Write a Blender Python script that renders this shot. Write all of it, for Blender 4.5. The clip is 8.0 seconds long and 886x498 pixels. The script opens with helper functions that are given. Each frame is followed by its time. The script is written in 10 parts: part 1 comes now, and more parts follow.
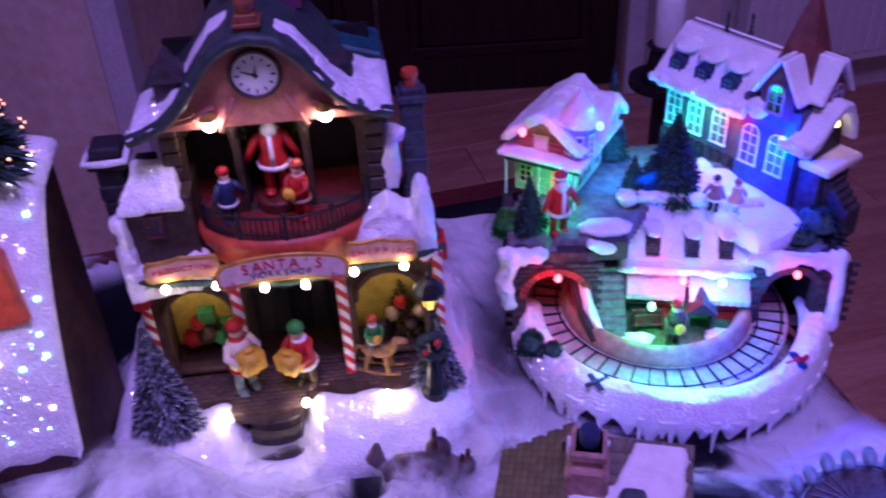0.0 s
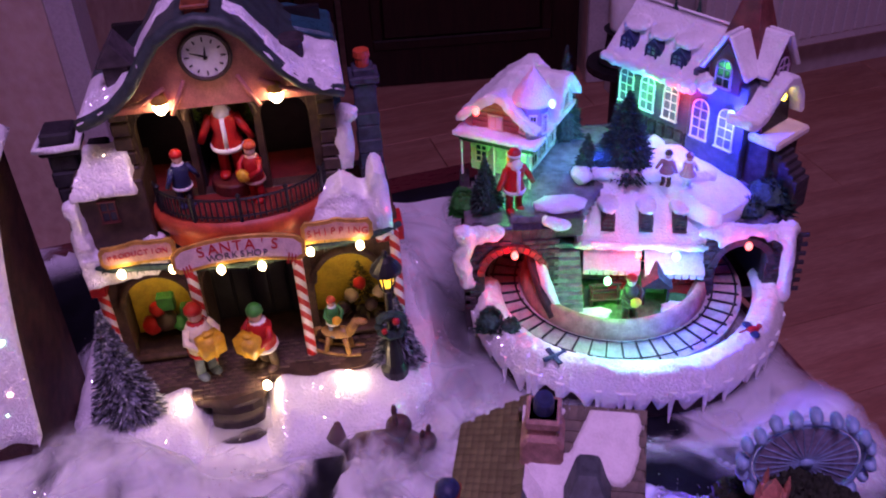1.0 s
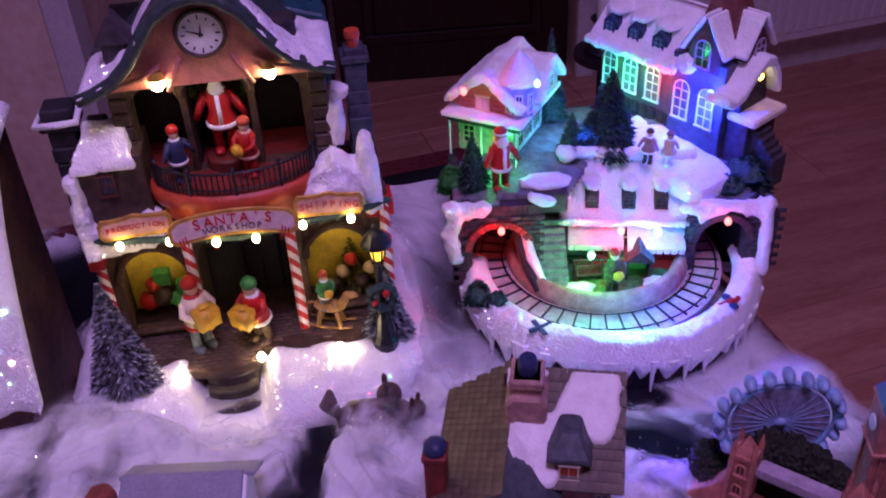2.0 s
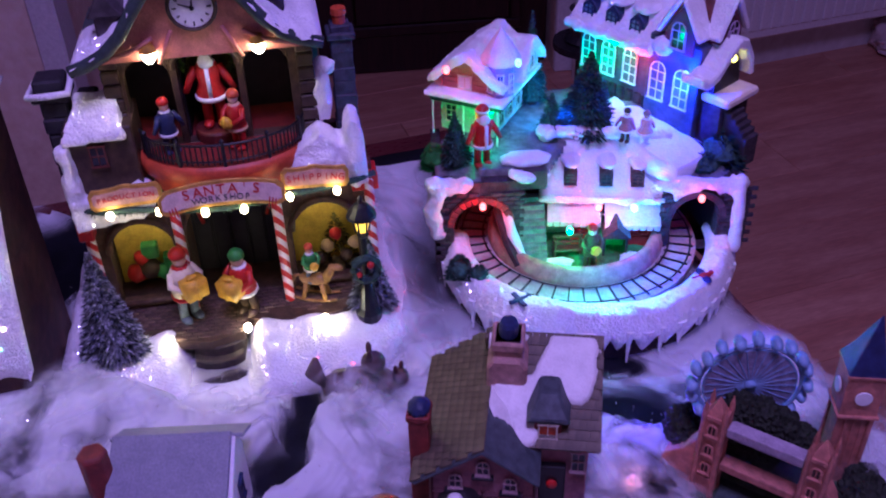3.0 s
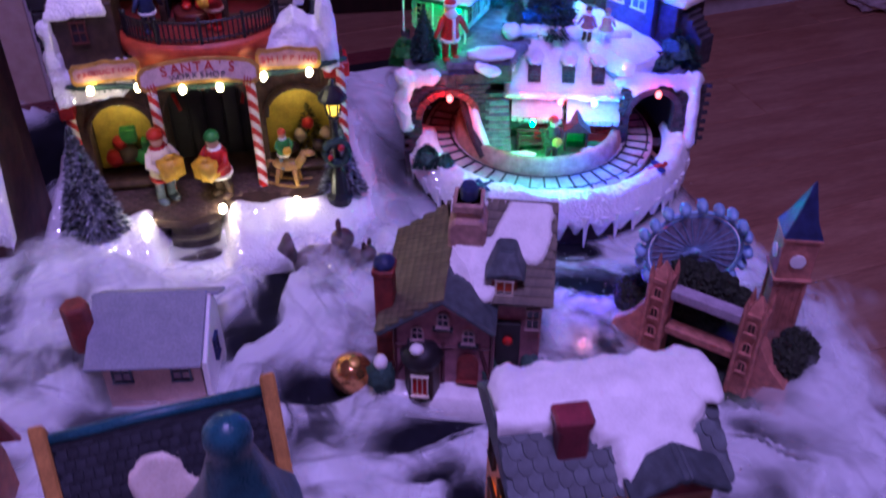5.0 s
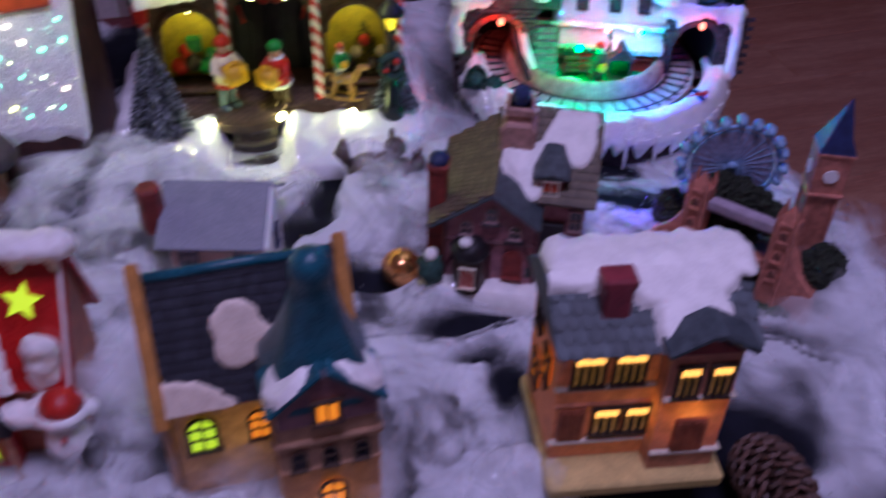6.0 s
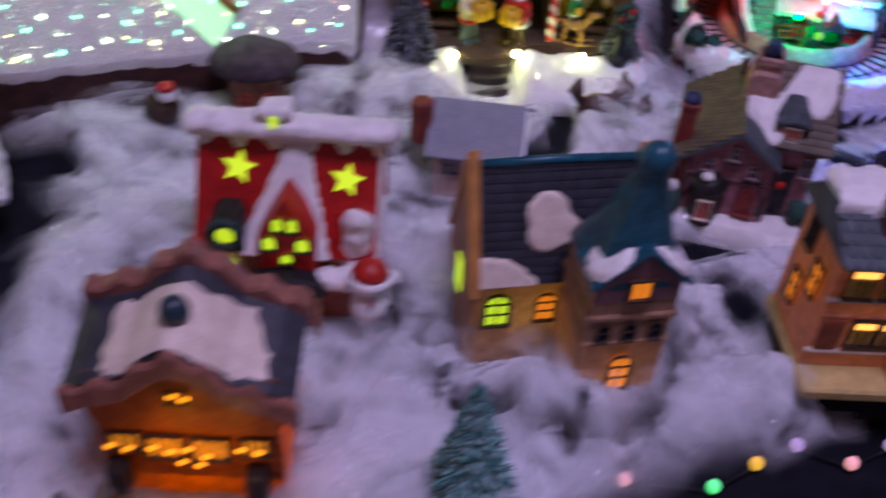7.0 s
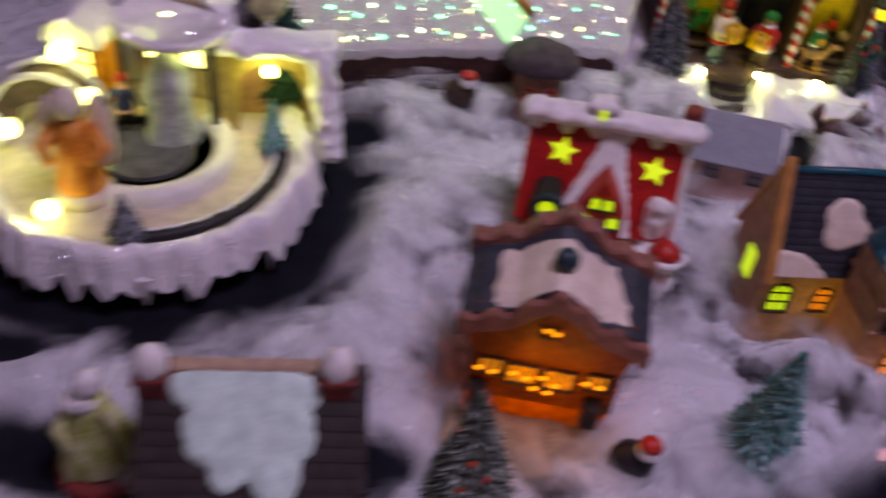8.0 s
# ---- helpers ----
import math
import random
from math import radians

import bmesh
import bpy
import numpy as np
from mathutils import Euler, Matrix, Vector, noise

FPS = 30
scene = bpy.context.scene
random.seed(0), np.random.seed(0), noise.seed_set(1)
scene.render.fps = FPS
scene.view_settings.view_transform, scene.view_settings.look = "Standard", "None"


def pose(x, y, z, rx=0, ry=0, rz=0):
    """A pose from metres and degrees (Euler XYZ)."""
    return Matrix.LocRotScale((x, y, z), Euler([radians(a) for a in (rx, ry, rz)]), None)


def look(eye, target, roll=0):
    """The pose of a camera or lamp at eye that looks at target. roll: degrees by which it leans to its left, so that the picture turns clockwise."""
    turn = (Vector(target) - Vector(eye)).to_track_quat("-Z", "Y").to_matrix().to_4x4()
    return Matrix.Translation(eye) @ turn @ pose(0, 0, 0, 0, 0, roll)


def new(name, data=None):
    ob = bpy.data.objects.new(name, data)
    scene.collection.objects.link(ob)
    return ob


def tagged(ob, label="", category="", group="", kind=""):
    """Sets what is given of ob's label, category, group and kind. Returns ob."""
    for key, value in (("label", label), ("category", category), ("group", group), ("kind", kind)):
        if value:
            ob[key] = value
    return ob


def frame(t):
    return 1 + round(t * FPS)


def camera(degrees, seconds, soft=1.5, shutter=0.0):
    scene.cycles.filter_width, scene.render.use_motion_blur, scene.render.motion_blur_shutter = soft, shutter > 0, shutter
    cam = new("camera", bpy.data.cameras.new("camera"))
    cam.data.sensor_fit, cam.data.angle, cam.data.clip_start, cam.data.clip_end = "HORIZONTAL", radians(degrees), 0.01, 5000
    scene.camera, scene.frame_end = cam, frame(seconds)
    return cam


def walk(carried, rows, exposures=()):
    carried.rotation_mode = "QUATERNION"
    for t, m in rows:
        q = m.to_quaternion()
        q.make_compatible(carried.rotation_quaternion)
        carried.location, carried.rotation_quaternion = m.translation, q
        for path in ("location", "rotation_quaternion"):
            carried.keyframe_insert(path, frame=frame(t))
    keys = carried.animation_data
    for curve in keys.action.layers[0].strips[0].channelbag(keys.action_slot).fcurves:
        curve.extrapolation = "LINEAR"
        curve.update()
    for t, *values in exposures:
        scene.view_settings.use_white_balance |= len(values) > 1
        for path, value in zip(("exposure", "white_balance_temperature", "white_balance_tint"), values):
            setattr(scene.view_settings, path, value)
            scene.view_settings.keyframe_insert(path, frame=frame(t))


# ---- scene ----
cam = camera(49.9, 8.0, soft=1.9, shutter=0.9)
PATH = [
    (0.0, (0.035, -0.033, 0.529), (-0.046, 1.59, -0.638), -2.8),
    (0.5, (0.043, -0.037, 0.525), (0.018, 1.583, -0.647), -2.5),
    (1.0, (0.047, -0.046, 0.521), (0.024, 1.572, -0.654), -3.0),
    (1.5, (0.051, -0.062, 0.519), (0.031, 1.557, -0.655), -3.1),
    (3.0, (0.044, -0.107, 0.513), (0.084, 1.509, -0.664), -1.6),
    (3.5, (0.043, -0.124, 0.508), (0.099, 1.488, -0.674), -1.2),
    (4.0, (0.043, -0.143, 0.500), (0.112, 1.460, -0.693), -0.8),
    (5.5, (0.051, -0.208, 0.472), (0.133, 1.343, -0.789), 0.7),
    (6.0, (0.026, -0.247, 0.465), (0.067, 1.288, -0.816), 1.7),
    (6.5, (-0.034, -0.291, 0.466), (-0.058, 1.224, -0.839), 2.8),
    (7.0, (-0.117, -0.346, 0.471), (-0.202, 1.156, -0.847), 4.5),
    (7.5, (-0.195, -0.403, 0.492), (-0.340, 1.086, -0.836), 5.7),
    (8.0, (-0.281, -0.474, 0.512), (-0.510, 1.009, -0.810), 7.2),
]
walk(cam, [(t, look(eye, target, roll)) for t, eye, target, roll in PATH],
     exposures=[(0.0, 0.0, 5550, 28), (0.4, 0.0, 7900, 26), (1.5, 0.0, 8200, 14), (3.0, 0.02, 5800, 2), (4.0, 0.03, 5850, 6), (5.5, 0.05, 6100, -16), (5.75, 0.06, 7500, -50), (6.0, 0.10, 7750, -57), (6.5, 0.12, 8300, -57), (7.0, 0.14, 9300, -56), (8.0, 0.12, 14500, -56)])

# ---- light: an added, unseen dim violet lamp over a closed room; the decorations give the rest ----
TABLE = -0.05      # table top
FLOOR = -0.70
CEIL = 1.80
world = bpy.data.worlds.new("room_air")
scene.world = world
world.use_nodes = True
world.node_tree.nodes["Background"].inputs[0].default_value = (0.30, 0.20, 0.55, 1)
world.node_tree.nodes["Background"].inputs[1].default_value = 0.06


def lamp(name, x, y, z, watts, colour, radius=0.003):
    data = bpy.data.lights.new(name, "POINT")
    data.energy, data.color, data.shadow_soft_size = watts, colour, radius
    ob = new(name, data)
    ob.location = (x, y, z)
    return ob


# violet fill under the ceiling; no fitting hangs there
fill_data = bpy.data.lights.new("ceiling_lamp_light", "AREA")
fill_data.shape, fill_data.size, fill_data.energy = "DISK", 0.60, 30.0
fill_data.color = (0.50, 0.31, 1.0)
overhead_fill = new("ceiling_lamp_light", fill_data)
overhead_fill.location = (0.12, -0.20, CEIL - 0.09)

WARM = (1.0, 0.84, 0.60)
RED, GREEN, BLUE, CYAN = (1, 0.012, 0.02), (0.012, 1, 0.22), (0.01, 0.03, 1), (0.03, 0.75, 1)

# ---- helpers for meshes ----
def xf(x=0, y=0, z=0, rx=0, ry=0, rz=0, s=1.0):
    return pose(x, y, z, rx, ry, rz) @ Matrix.Scale(s, 4)


def add(bm, verts, faces, m=None):
    vs = [bm.verts.new(m @ Vector(v) if m else v) for v in verts]
    for f in faces:
        try:
            bm.faces.new([vs[i] for i in f])
        except ValueError:
            pass
    return bm


def box(bm, x0, x1, y0, y1, z0, z1, m=None):
    v = [(x, y, z) for z in (z0, z1) for y in (y0, y1) for x in (x0, x1)]
    return add(bm, v, [(0, 2, 3, 1), (4, 5, 7, 6), (0, 1, 5, 4), (2, 6, 7, 3), (0, 4, 6, 2), (1, 3, 7, 5)], m)


def prism(bm, poly, y0, y1, m=None):
    """A polygon of (x, z) drawn out from y0 to y1."""
    n = len(poly)
    v = [(x, y0, z) for x, z in poly] + [(x, y1, z) for x, z in poly]
    f = [tuple(range(n)), tuple(range(2 * n - 1, n - 1, -1))]
    f += [(i, i + n, (i + 1) % n + n, (i + 1) % n) for i in range(n)]
    return add(bm, v, f, m)


def lathe(bm, prof, n=16, m=None, a0=0.0, a1=360.0):
    """A profile of (radius, z) turned round z."""
    full = abs(a1 - a0 - 360) < 1e-6
    k = n if full else n + 1
    v = []
    for r, z in prof:
        for i in range(k):
            a = radians(a0 + (a1 - a0) * i / n)
            v.append((r * math.cos(a), r * math.sin(a), z))
    f = []
    for j in range(len(prof) - 1):
        for i in range(n):
            b = (i + 1) % k
            f.append((j * k + i, j * k + b, (j + 1) * k + b, (j + 1) * k + i))
    if full:
        f.append(tuple(range(k - 1, -1, -1)))
        f.append(tuple(range((len(prof) - 1) * k, len(prof) * k)))
    return add(bm, v, f, m)


def tube(bm, pts, r, n=8, closed=False, m=None):
    pts = [Vector(p) for p in pts]
    k = len(pts)
    rs = r if isinstance(r, (list, tuple)) else [r] * k
    v, f = [], []
    for i, p in enumerate(pts):
        a = pts[(i - 1) % k] if closed or i > 0 else p
        b = pts[(i + 1) % k] if closed or i < k - 1 else p
        d = (b - a).normalized()
        up = Vector((0, 0, 1)) if abs(d.z) < 0.95 else Vector((0, 1, 0))
        s = d.cross(up).normalized()
        u = s.cross(d)
        for j in range(n):
            t = 2 * math.pi * j / n
            v.append(p + (s * math.cos(t) + u * math.sin(t)) * rs[i])
    for i in range(k if closed else k - 1):
        for j in range(n):
            f.append((i * n + j, i * n + (j + 1) % n, ((i + 1) % k) * n + (j + 1) % n, ((i + 1) % k) * n + j))
    if not closed:
        f.append(tuple(range(n - 1, -1, -1)))
        f.append(tuple(range((k - 1) * n, k * n)))
    return add(bm, v, f, m)


def ball(bm, c, r, m=None, sub=2, amp=0.0, freq=1.0, seed=0):
    """A round or lumpy body with half-axes r about c."""
    r = r if isinstance(r, (list, tuple)) else (r, r, r)
    made = bmesh.ops.create_icosphere(bm, subdivisions=sub, radius=1.0)["verts"]
    for v in made:
        p = v.co.copy()
        if amp:
            p *= 1 + amp * noise.noise(p * freq + Vector((seed * 7.3, seed * 3.1, seed)))
        p = Vector((c[0] + p.x * r[0], c[1] + p.y * r[1], c[2] + p.z * r[2]))
        v.co = m @ p if m else p
    return bm


def mound(bm, x0, x1, y0, y1, nx, ny, height, floor=0.0, m=None, keep=None):
    """A solid under the surface z = height(x, y), down to floor; cells where keep is false stay open."""
    top, low, quads = {}, {}, []
    for j in range(ny + 1):
        for i in range(nx + 1):
            x, y = x0 + (x1 - x0) * i / nx, y0 + (y1 - y0) * j / ny
            top[i, j] = (x, y, height(x, y))
    used = set()
    for j in range(ny):
        for i in range(nx):
            cx, cy = x0 + (x1 - x0) * (i + .5) / nx, y0 + (y1 - y0) * (j + .5) / ny
            if keep is None or keep(cx, cy):
                used.add((i, j))
    idx, v, f = {}, [], []

    def vert(key, p):
        if key not in idx:
            idx[key] = len(v)
            v.append(p)
        return idx[key]
    for i, j in used:
        c = [(i, j), (i + 1, j), (i + 1, j + 1), (i, j + 1)]
        f.append([vert(("t", q), top[q]) for q in c])
        for a, b, nb in ((0, 1, (i, j - 1)), (1, 2, (i + 1, j)), (2, 3, (i, j + 1)), (3, 0, (i - 1, j))):
            if nb not in used:
                pa, pb = top[c[a]], top[c[b]]
                f.append([vert(("t", c[b]), pb), vert(("t", c[a]), pa),
                          vert(("b", c[a]), (pa[0], pa[1], floor)), vert(("b", c[b]), (pb[0], pb[1], floor))])
    return add(bm, v, f, m)


def axes(o, along, up):
    """A matrix with its x along a roof's eave, its y up the slope and its z off the roof."""
    a = Vector(along).normalized()
    b = Vector(up)
    b = (b - a * b.dot(a)).normalized()
    n = a.cross(b)
    m = Matrix((a, b, n)).transposed().to_4x4()
    m.translation = o
    return m


def snow_patch(bm, m, w, l, field, thick=0.004, n=36, k=None):
    """Snow of uneven edge on a plane: field(u, v) > 0 is covered, u and v from 0 to 1."""
    k = k or max(8, int(n * l / w))
    val = {(i, j): field(i / n, j / k) for j in range(k + 1) for i in range(n + 1)}

    def h(i, j):
        q = max(0.0, min(1.0, val[i, j] / 0.22))
        return thick * (1 - (1 - q) ** 2.2) * (0.9 + 0.12 * noise.noise((i * .22, j * .22, n))) - 0.0006
    idx, v, f = {}, [], []
    for j in range(k):
        for i in range(n):
            c = [(i, j), (i + 1, j), (i + 1, j + 1), (i, j + 1)]
            if max(val[q] for q in c) > 0:
                for q in c:
                    if q not in idx:
                        idx[q] = len(v)
                        v.append((q[0] / n * w, q[1] / k * l, h(*q)))
                f.append([idx[q] for q in c])
    return add(bm, v, f, m)


def blobs(*spots):
    """A field of soft round spots (u, v, ru, rv) with a little unevenness."""
    def field(u, v):
        best = -1.0
        for a, b, ra, rb in spots:
            best = max(best, 1 - math.hypot((u - a) / ra, (v - b) / rb))
        return best + 0.10 * noise.noise((u * 7, v * 7, 3.3)) + 0.05 * noise.noise((u * 19, v * 19, 7.1))
    return field


def link_mesh(name, me, materials, parent=None, m=None):
    ob = new(name, me)
    fresh = len(me.materials) == 0
    for mt in (materials if isinstance(materials, (list, tuple)) else [materials]):
        if fresh or mt.name not in [q.name for q in me.materials if q]:
            me.materials.append(mt)
    if parent:
        ob.parent = parent
    if m is not None:
        ob.matrix_basis = m
    return ob


def part(name, bm, material, parent=None, label="", bev=0.0, smooth=False, m=None, seg=1):
    """Links a bmesh as one mesh object under a thing or a part."""
    bmesh.ops.recalc_face_normals(bm, faces=bm.faces)
    if bev:
        sharp = [e for e in bm.edges if len(e.link_faces) == 2 and e.calc_face_angle(0) > 0.6]
        bmesh.ops.bevel(bm, geom=sharp, offset=bev, segments=seg, affect="EDGES", clamp_overlap=True)
    me = bpy.data.meshes.new(name)
    if smooth:
        for f in bm.faces:
            f.smooth = True
    bm.to_mesh(me)
    bm.free()
    ob = link_mesh(name, me, material, parent, m)
    if label:
        ob["label"] = label
    return ob


def melt(ob, voxel=0.0022, rounds=4):
    """Melts the lumps of a mesh into one soft body."""
    r = ob.modifiers.new("melt", "REMESH")
    r.mode, r.voxel_size, r.use_smooth_shade = "VOXEL", voxel, True
    s = ob.modifiers.new("soften", "SMOOTH")
    s.iterations, s.factor = rounds, 0.6
    lumps = bpy.data.textures.get("snow_lumps") or bpy.data.textures.new("snow_lumps", "CLOUDS")
    lumps.noise_scale, lumps.noise_depth = 0.011, 3
    d = ob.modifiers.new("lumps", "DISPLACE")
    d.texture, d.strength, d.mid_level = lumps, 0.0045, 0.5
    return ob


def piece(name, me, parent, m):
    """One of many alike pieces that share a mesh."""
    ob = new(name, me)
    ob.parent = parent
    ob.matrix_basis = m
    return ob


def shared(name, bm, material):
    bmesh.ops.recalc_face_normals(bm, faces=bm.faces)
    me = bpy.data.meshes.new(name)
    bm.to_mesh(me)
    bm.free()
    me.materials.append(material)
    return me


def paint(bm, i):
    """Gives the faces made since the last call the material slot i."""
    for f in bm.faces:
        if not f.tag:
            f.tag = True
            f.material_index = i


def thing(name, label, category, x, y, z=TABLE, yaw=0, group="", kind=""):
    ob = new(name)
    ob.empty_display_size = 0.02
    ob.matrix_basis = pose(x, y, z, 0, 0, yaw)
    return tagged(ob, label, category, group, kind)


def lettering(text, size, material, parent, m, name="lettering"):
    curve = bpy.data.curves.new(name, "FONT")
    curve.body, curve.size, curve.align_x, curve.align_y, curve.extrude = text, size, "CENTER", "CENTER", 0.0004
    tmp = bpy.data.objects.new("text_source", curve)
    me = bpy.data.meshes.new_from_object(tmp)
    bpy.data.objects.remove(tmp)
    return link_mesh(name, me, material, parent, m)


# ---- materials ----
def mat(name, col, rough=0.6, var=0.25, scale=90.0, bump=0.25, metal=0.0, col2=None, spec=0.4, glow=None, strength=0.0,
        glitter=0.0, sub=0.0, coat=0.0, depth=0.001, rnd=0.0, island=0.0):
    m = bpy.data.materials.new(name)
    m.use_nodes = True
    nt = m.node_tree
    N, L = nt.nodes, nt.links
    p = N["Principled BSDF"]
    tc = N.new("ShaderNodeTexCoord")
    big, fine = N.new("ShaderNodeTexNoise"), N.new("ShaderNodeTexNoise")
    big.inputs["Scale"].default_value, fine.inputs["Scale"].default_value = scale, scale * 8
    big.inputs["Detail"].default_value = fine.inputs["Detail"].default_value = 4
    L.new(tc.outputs["Object"], big.inputs["Vector"])
    L.new(tc.outputs["Object"], fine.inputs["Vector"])
    ramp = N.new("ShaderNodeMapRange")
    ramp.inputs[1].default_value, ramp.inputs[2].default_value = 0.35, 0.68
    L.new(big.outputs["Fac"], ramp.inputs[0])
    lo = tuple(c * (1 - var) for c in col)
    hi = tuple(min(0.95, c * (1 + var)) for c in col) if col2 is None else col2
    mix = N.new("ShaderNodeMix")
    mix.data_type = "RGBA"
    mix.inputs[6].default_value, mix.inputs[7].default_value = (*lo, 1), (*hi, 1)
    L.new(ramp.outputs[0], mix.inputs[0])
    grain = N.new("ShaderNodeMix")
    grain.data_type, grain.blend_type = "RGBA", "OVERLAY"
    grain.inputs[0].default_value = 0.35
    L.new(mix.outputs[2], grain.inputs[6])
    L.new(fine.outputs["Fac"], grain.inputs[7])
    out = grain.outputs[2]
    if rnd or island:
        info = N.new("ShaderNodeObjectInfo" if rnd else "ShaderNodeNewGeometry")
        hsv = N.new("ShaderNodeHueSaturation")
        rr = N.new("ShaderNodeMapRange")
        amount = rnd or island
        rr.inputs[3].default_value, rr.inputs[4].default_value = 1 - amount, 1 + amount
        L.new(info.outputs["Random" if rnd else "Random Per Island"], rr.inputs[0])
        L.new(rr.outputs[0], hsv.inputs["Value"])
        L.new(out, hsv.inputs["Color"])
        out = hsv.outputs[0]
    L.new(out, p.inputs["Base Color"])
    rr2 = N.new("ShaderNodeMapRange")
    rr2.inputs[3].default_value, rr2.inputs[4].default_value = max(0.02, rough - 0.12), min(1, rough + 0.12)
    L.new(fine.outputs["Fac"], rr2.inputs[0])
    L.new(rr2.outputs[0], p.inputs["Roughness"])
    p.inputs["Metallic"].default_value = metal
    p.inputs["Specular IOR Level"].default_value = spec
    p.inputs["Coat Weight"].default_value = coat
    p.inputs["Subsurface Weight"].default_value = sub
    p.inputs["Subsurface Radius"].default_value = (0.004, 0.004, 0.004)
    if bump:
        b = N.new("ShaderNodeBump")
        b.inputs["Strength"].default_value, b.inputs["Distance"].default_value = bump, depth
        addn = N.new("ShaderNodeMath")
        L.new(big.outputs["Fac"], addn.inputs[0])
        L.new(fine.outputs["Fac"], addn.inputs[1])
        L.new(addn.outputs[0], b.inputs["Height"])
        L.new(b.outputs[0], p.inputs["Normal"])
    if glow:
        p.inputs["Emission Color"].default_value, p.inputs["Emission Strength"].default_value = (*glow, 1), strength
    if glitter:
        vor = N.new("ShaderNodeTexVoronoi")
        vor.inputs["Scale"].default_value = 800
        L.new(tc.outputs["Object"], vor.inputs["Vector"])
        sep = N.new("ShaderNodeSeparateColor")
        L.new(vor.outputs["Color"], sep.inputs[0])
        gt = N.new("ShaderNodeMath")
        gt.operation, gt.inputs[1].default_value = "GREATER_THAN", 1 - glitter
        L.new(sep.outputs[0], gt.inputs[0])
        geo = N.new("ShaderNodeNewGeometry")
        sub_, mul, plus, norm = (N.new("ShaderNodeVectorMath") for _ in range(4))
        sub_.operation, mul.operation, plus.operation, norm.operation = "SUBTRACT", "SCALE", "ADD", "NORMALIZE"
        sub_.inputs[1].default_value = (0.5, 0.5, 0.5)
        mul.inputs["Scale"].default_value = 1.6
        L.new(vor.outputs["Color"], sub_.inputs[0])
        L.new(sub_.outputs[0], mul.inputs[0])
        L.new(mul.outputs[0], plus.inputs[0])
        L.new(geo.outputs["Normal"], plus.inputs[1])
        L.new(plus.outputs[0], norm.inputs[0])
        g = N.new("ShaderNodeBsdfGlossy")
        g.inputs["Roughness"].default_value = 0.10
        L.new(norm.outputs[0], g.inputs["Normal"])
        dim = N.new("ShaderNodeMix")
        dim.data_type = "RGBA"
        dim.inputs[6].default_value, dim.inputs[7].default_value = (0, 0, 0, 1), (1, 1, 1, 1)
        L.new(gt.outputs[0], dim.inputs[0])
        L.new(dim.outputs[2], g.inputs["Color"])
        ms = N.new("ShaderNodeAddShader")
        L.new(p.outputs[0], ms.inputs[0])
        L.new(g.outputs[0], ms.inputs[1])
        L.new(ms.outputs[0], N["Material Output"].inputs["Surface"])
    return m


def glow_mat(name, col, strength):
    m = bpy.data.materials.new(name)
    m.use_nodes = True
    p = m.node_tree.nodes["Principled BSDF"]
    p.inputs["Base Color"].default_value = (*[c * 0.8 for c in col], 1)
    p.inputs["Roughness"].default_value = 0.25
    p.inputs["Emission Color"].default_value, p.inputs["Emission Strength"].default_value = (*col, 1), strength
    return m


def striped(name, a, b, scale, turn=(0, 0, 0), rough=0.35):
    """Painted stripes across the object's height and width."""
    m = mat(name, a, rough, var=0.1, bump=0.05)
    nt = m.node_tree
    N, L = nt.nodes, nt.links
    wave = N.new("ShaderNodeTexWave")
    wave.wave_type, wave.bands_direction = "BANDS", "DIAGONAL"
    wave.inputs["Scale"].default_value = scale
    mp = N.new("ShaderNodeMapping")
    mp.inputs["Rotation"].default_value = turn
    L.new(N["Texture Coordinate"].outputs["Object"], mp.inputs[0])
    L.new(mp.outputs[0], wave.inputs["Vector"])
    gt = N.new("ShaderNodeMath")
    gt.operation, gt.inputs[1].default_value = "GREATER_THAN", 0.5
    L.new(wave.outputs["Fac"], gt.inputs[0])
    mix = N.new("ShaderNodeMix")
    mix.data_type = "RGBA"
    mix.inputs[7].default_value = (*b, 1)
    p = N["Principled BSDF"]
    L.new(p.inputs["Base Color"].links[0].from_socket, mix.inputs[6])
    L.new(gt.outputs[0], mix.inputs[0])
    L.new(mix.outputs[2], p.inputs["Base Color"])
    return m


def wood_mat(name, col, col2, rough, stretch, scale=6.0, rnd=0.0, bump=0.1):
    """Grain drawn out along the object's x."""
    m = mat(name, col, rough, 0.2, scale, bump, col2=col2, rnd=rnd)
    nt = m.node_tree
    mp = nt.nodes.new("ShaderNodeMapping")
    mp.inputs["Scale"].default_value = stretch
    nt.links.new(nt.nodes["Texture Coordinate"].outputs["Object"], mp.inputs[0])
    for n in nt.nodes:
        if n.type == "TEX_NOISE":
            nt.links.new(mp.outputs[0], n.inputs["Vector"])
            n.inputs["Distortion"].default_value = 0.6
    return m


SNOW = mat("glittered_snow", (0.82, 0.81, 0.82), 0.8, 0.06, 60, 0.5, glitter=0.11, depth=0.004)
SNOW_PLAIN = mat("painted_snow", (0.78, 0.76, 0.72), 0.55, 0.08, 80, 0.25)
SNOW_CREAM = mat("cream_painted_snow", (0.72, 0.62, 0.50), 0.5, 0.1, 80, 0.25)
BROWN = mat("dark_brown_paint", (0.055, 0.032, 0.022), 0.5, 0.35, 120, 0.4)
DARK = mat("near_black_paint", (0.012, 0.010, 0.012), 0.5, 0.4, 120, 0.3)
COBBLE = mat("brown_cobble", (0.09, 0.055, 0.04), 0.6, 0.35, 200, 0.5, rnd=0.3)
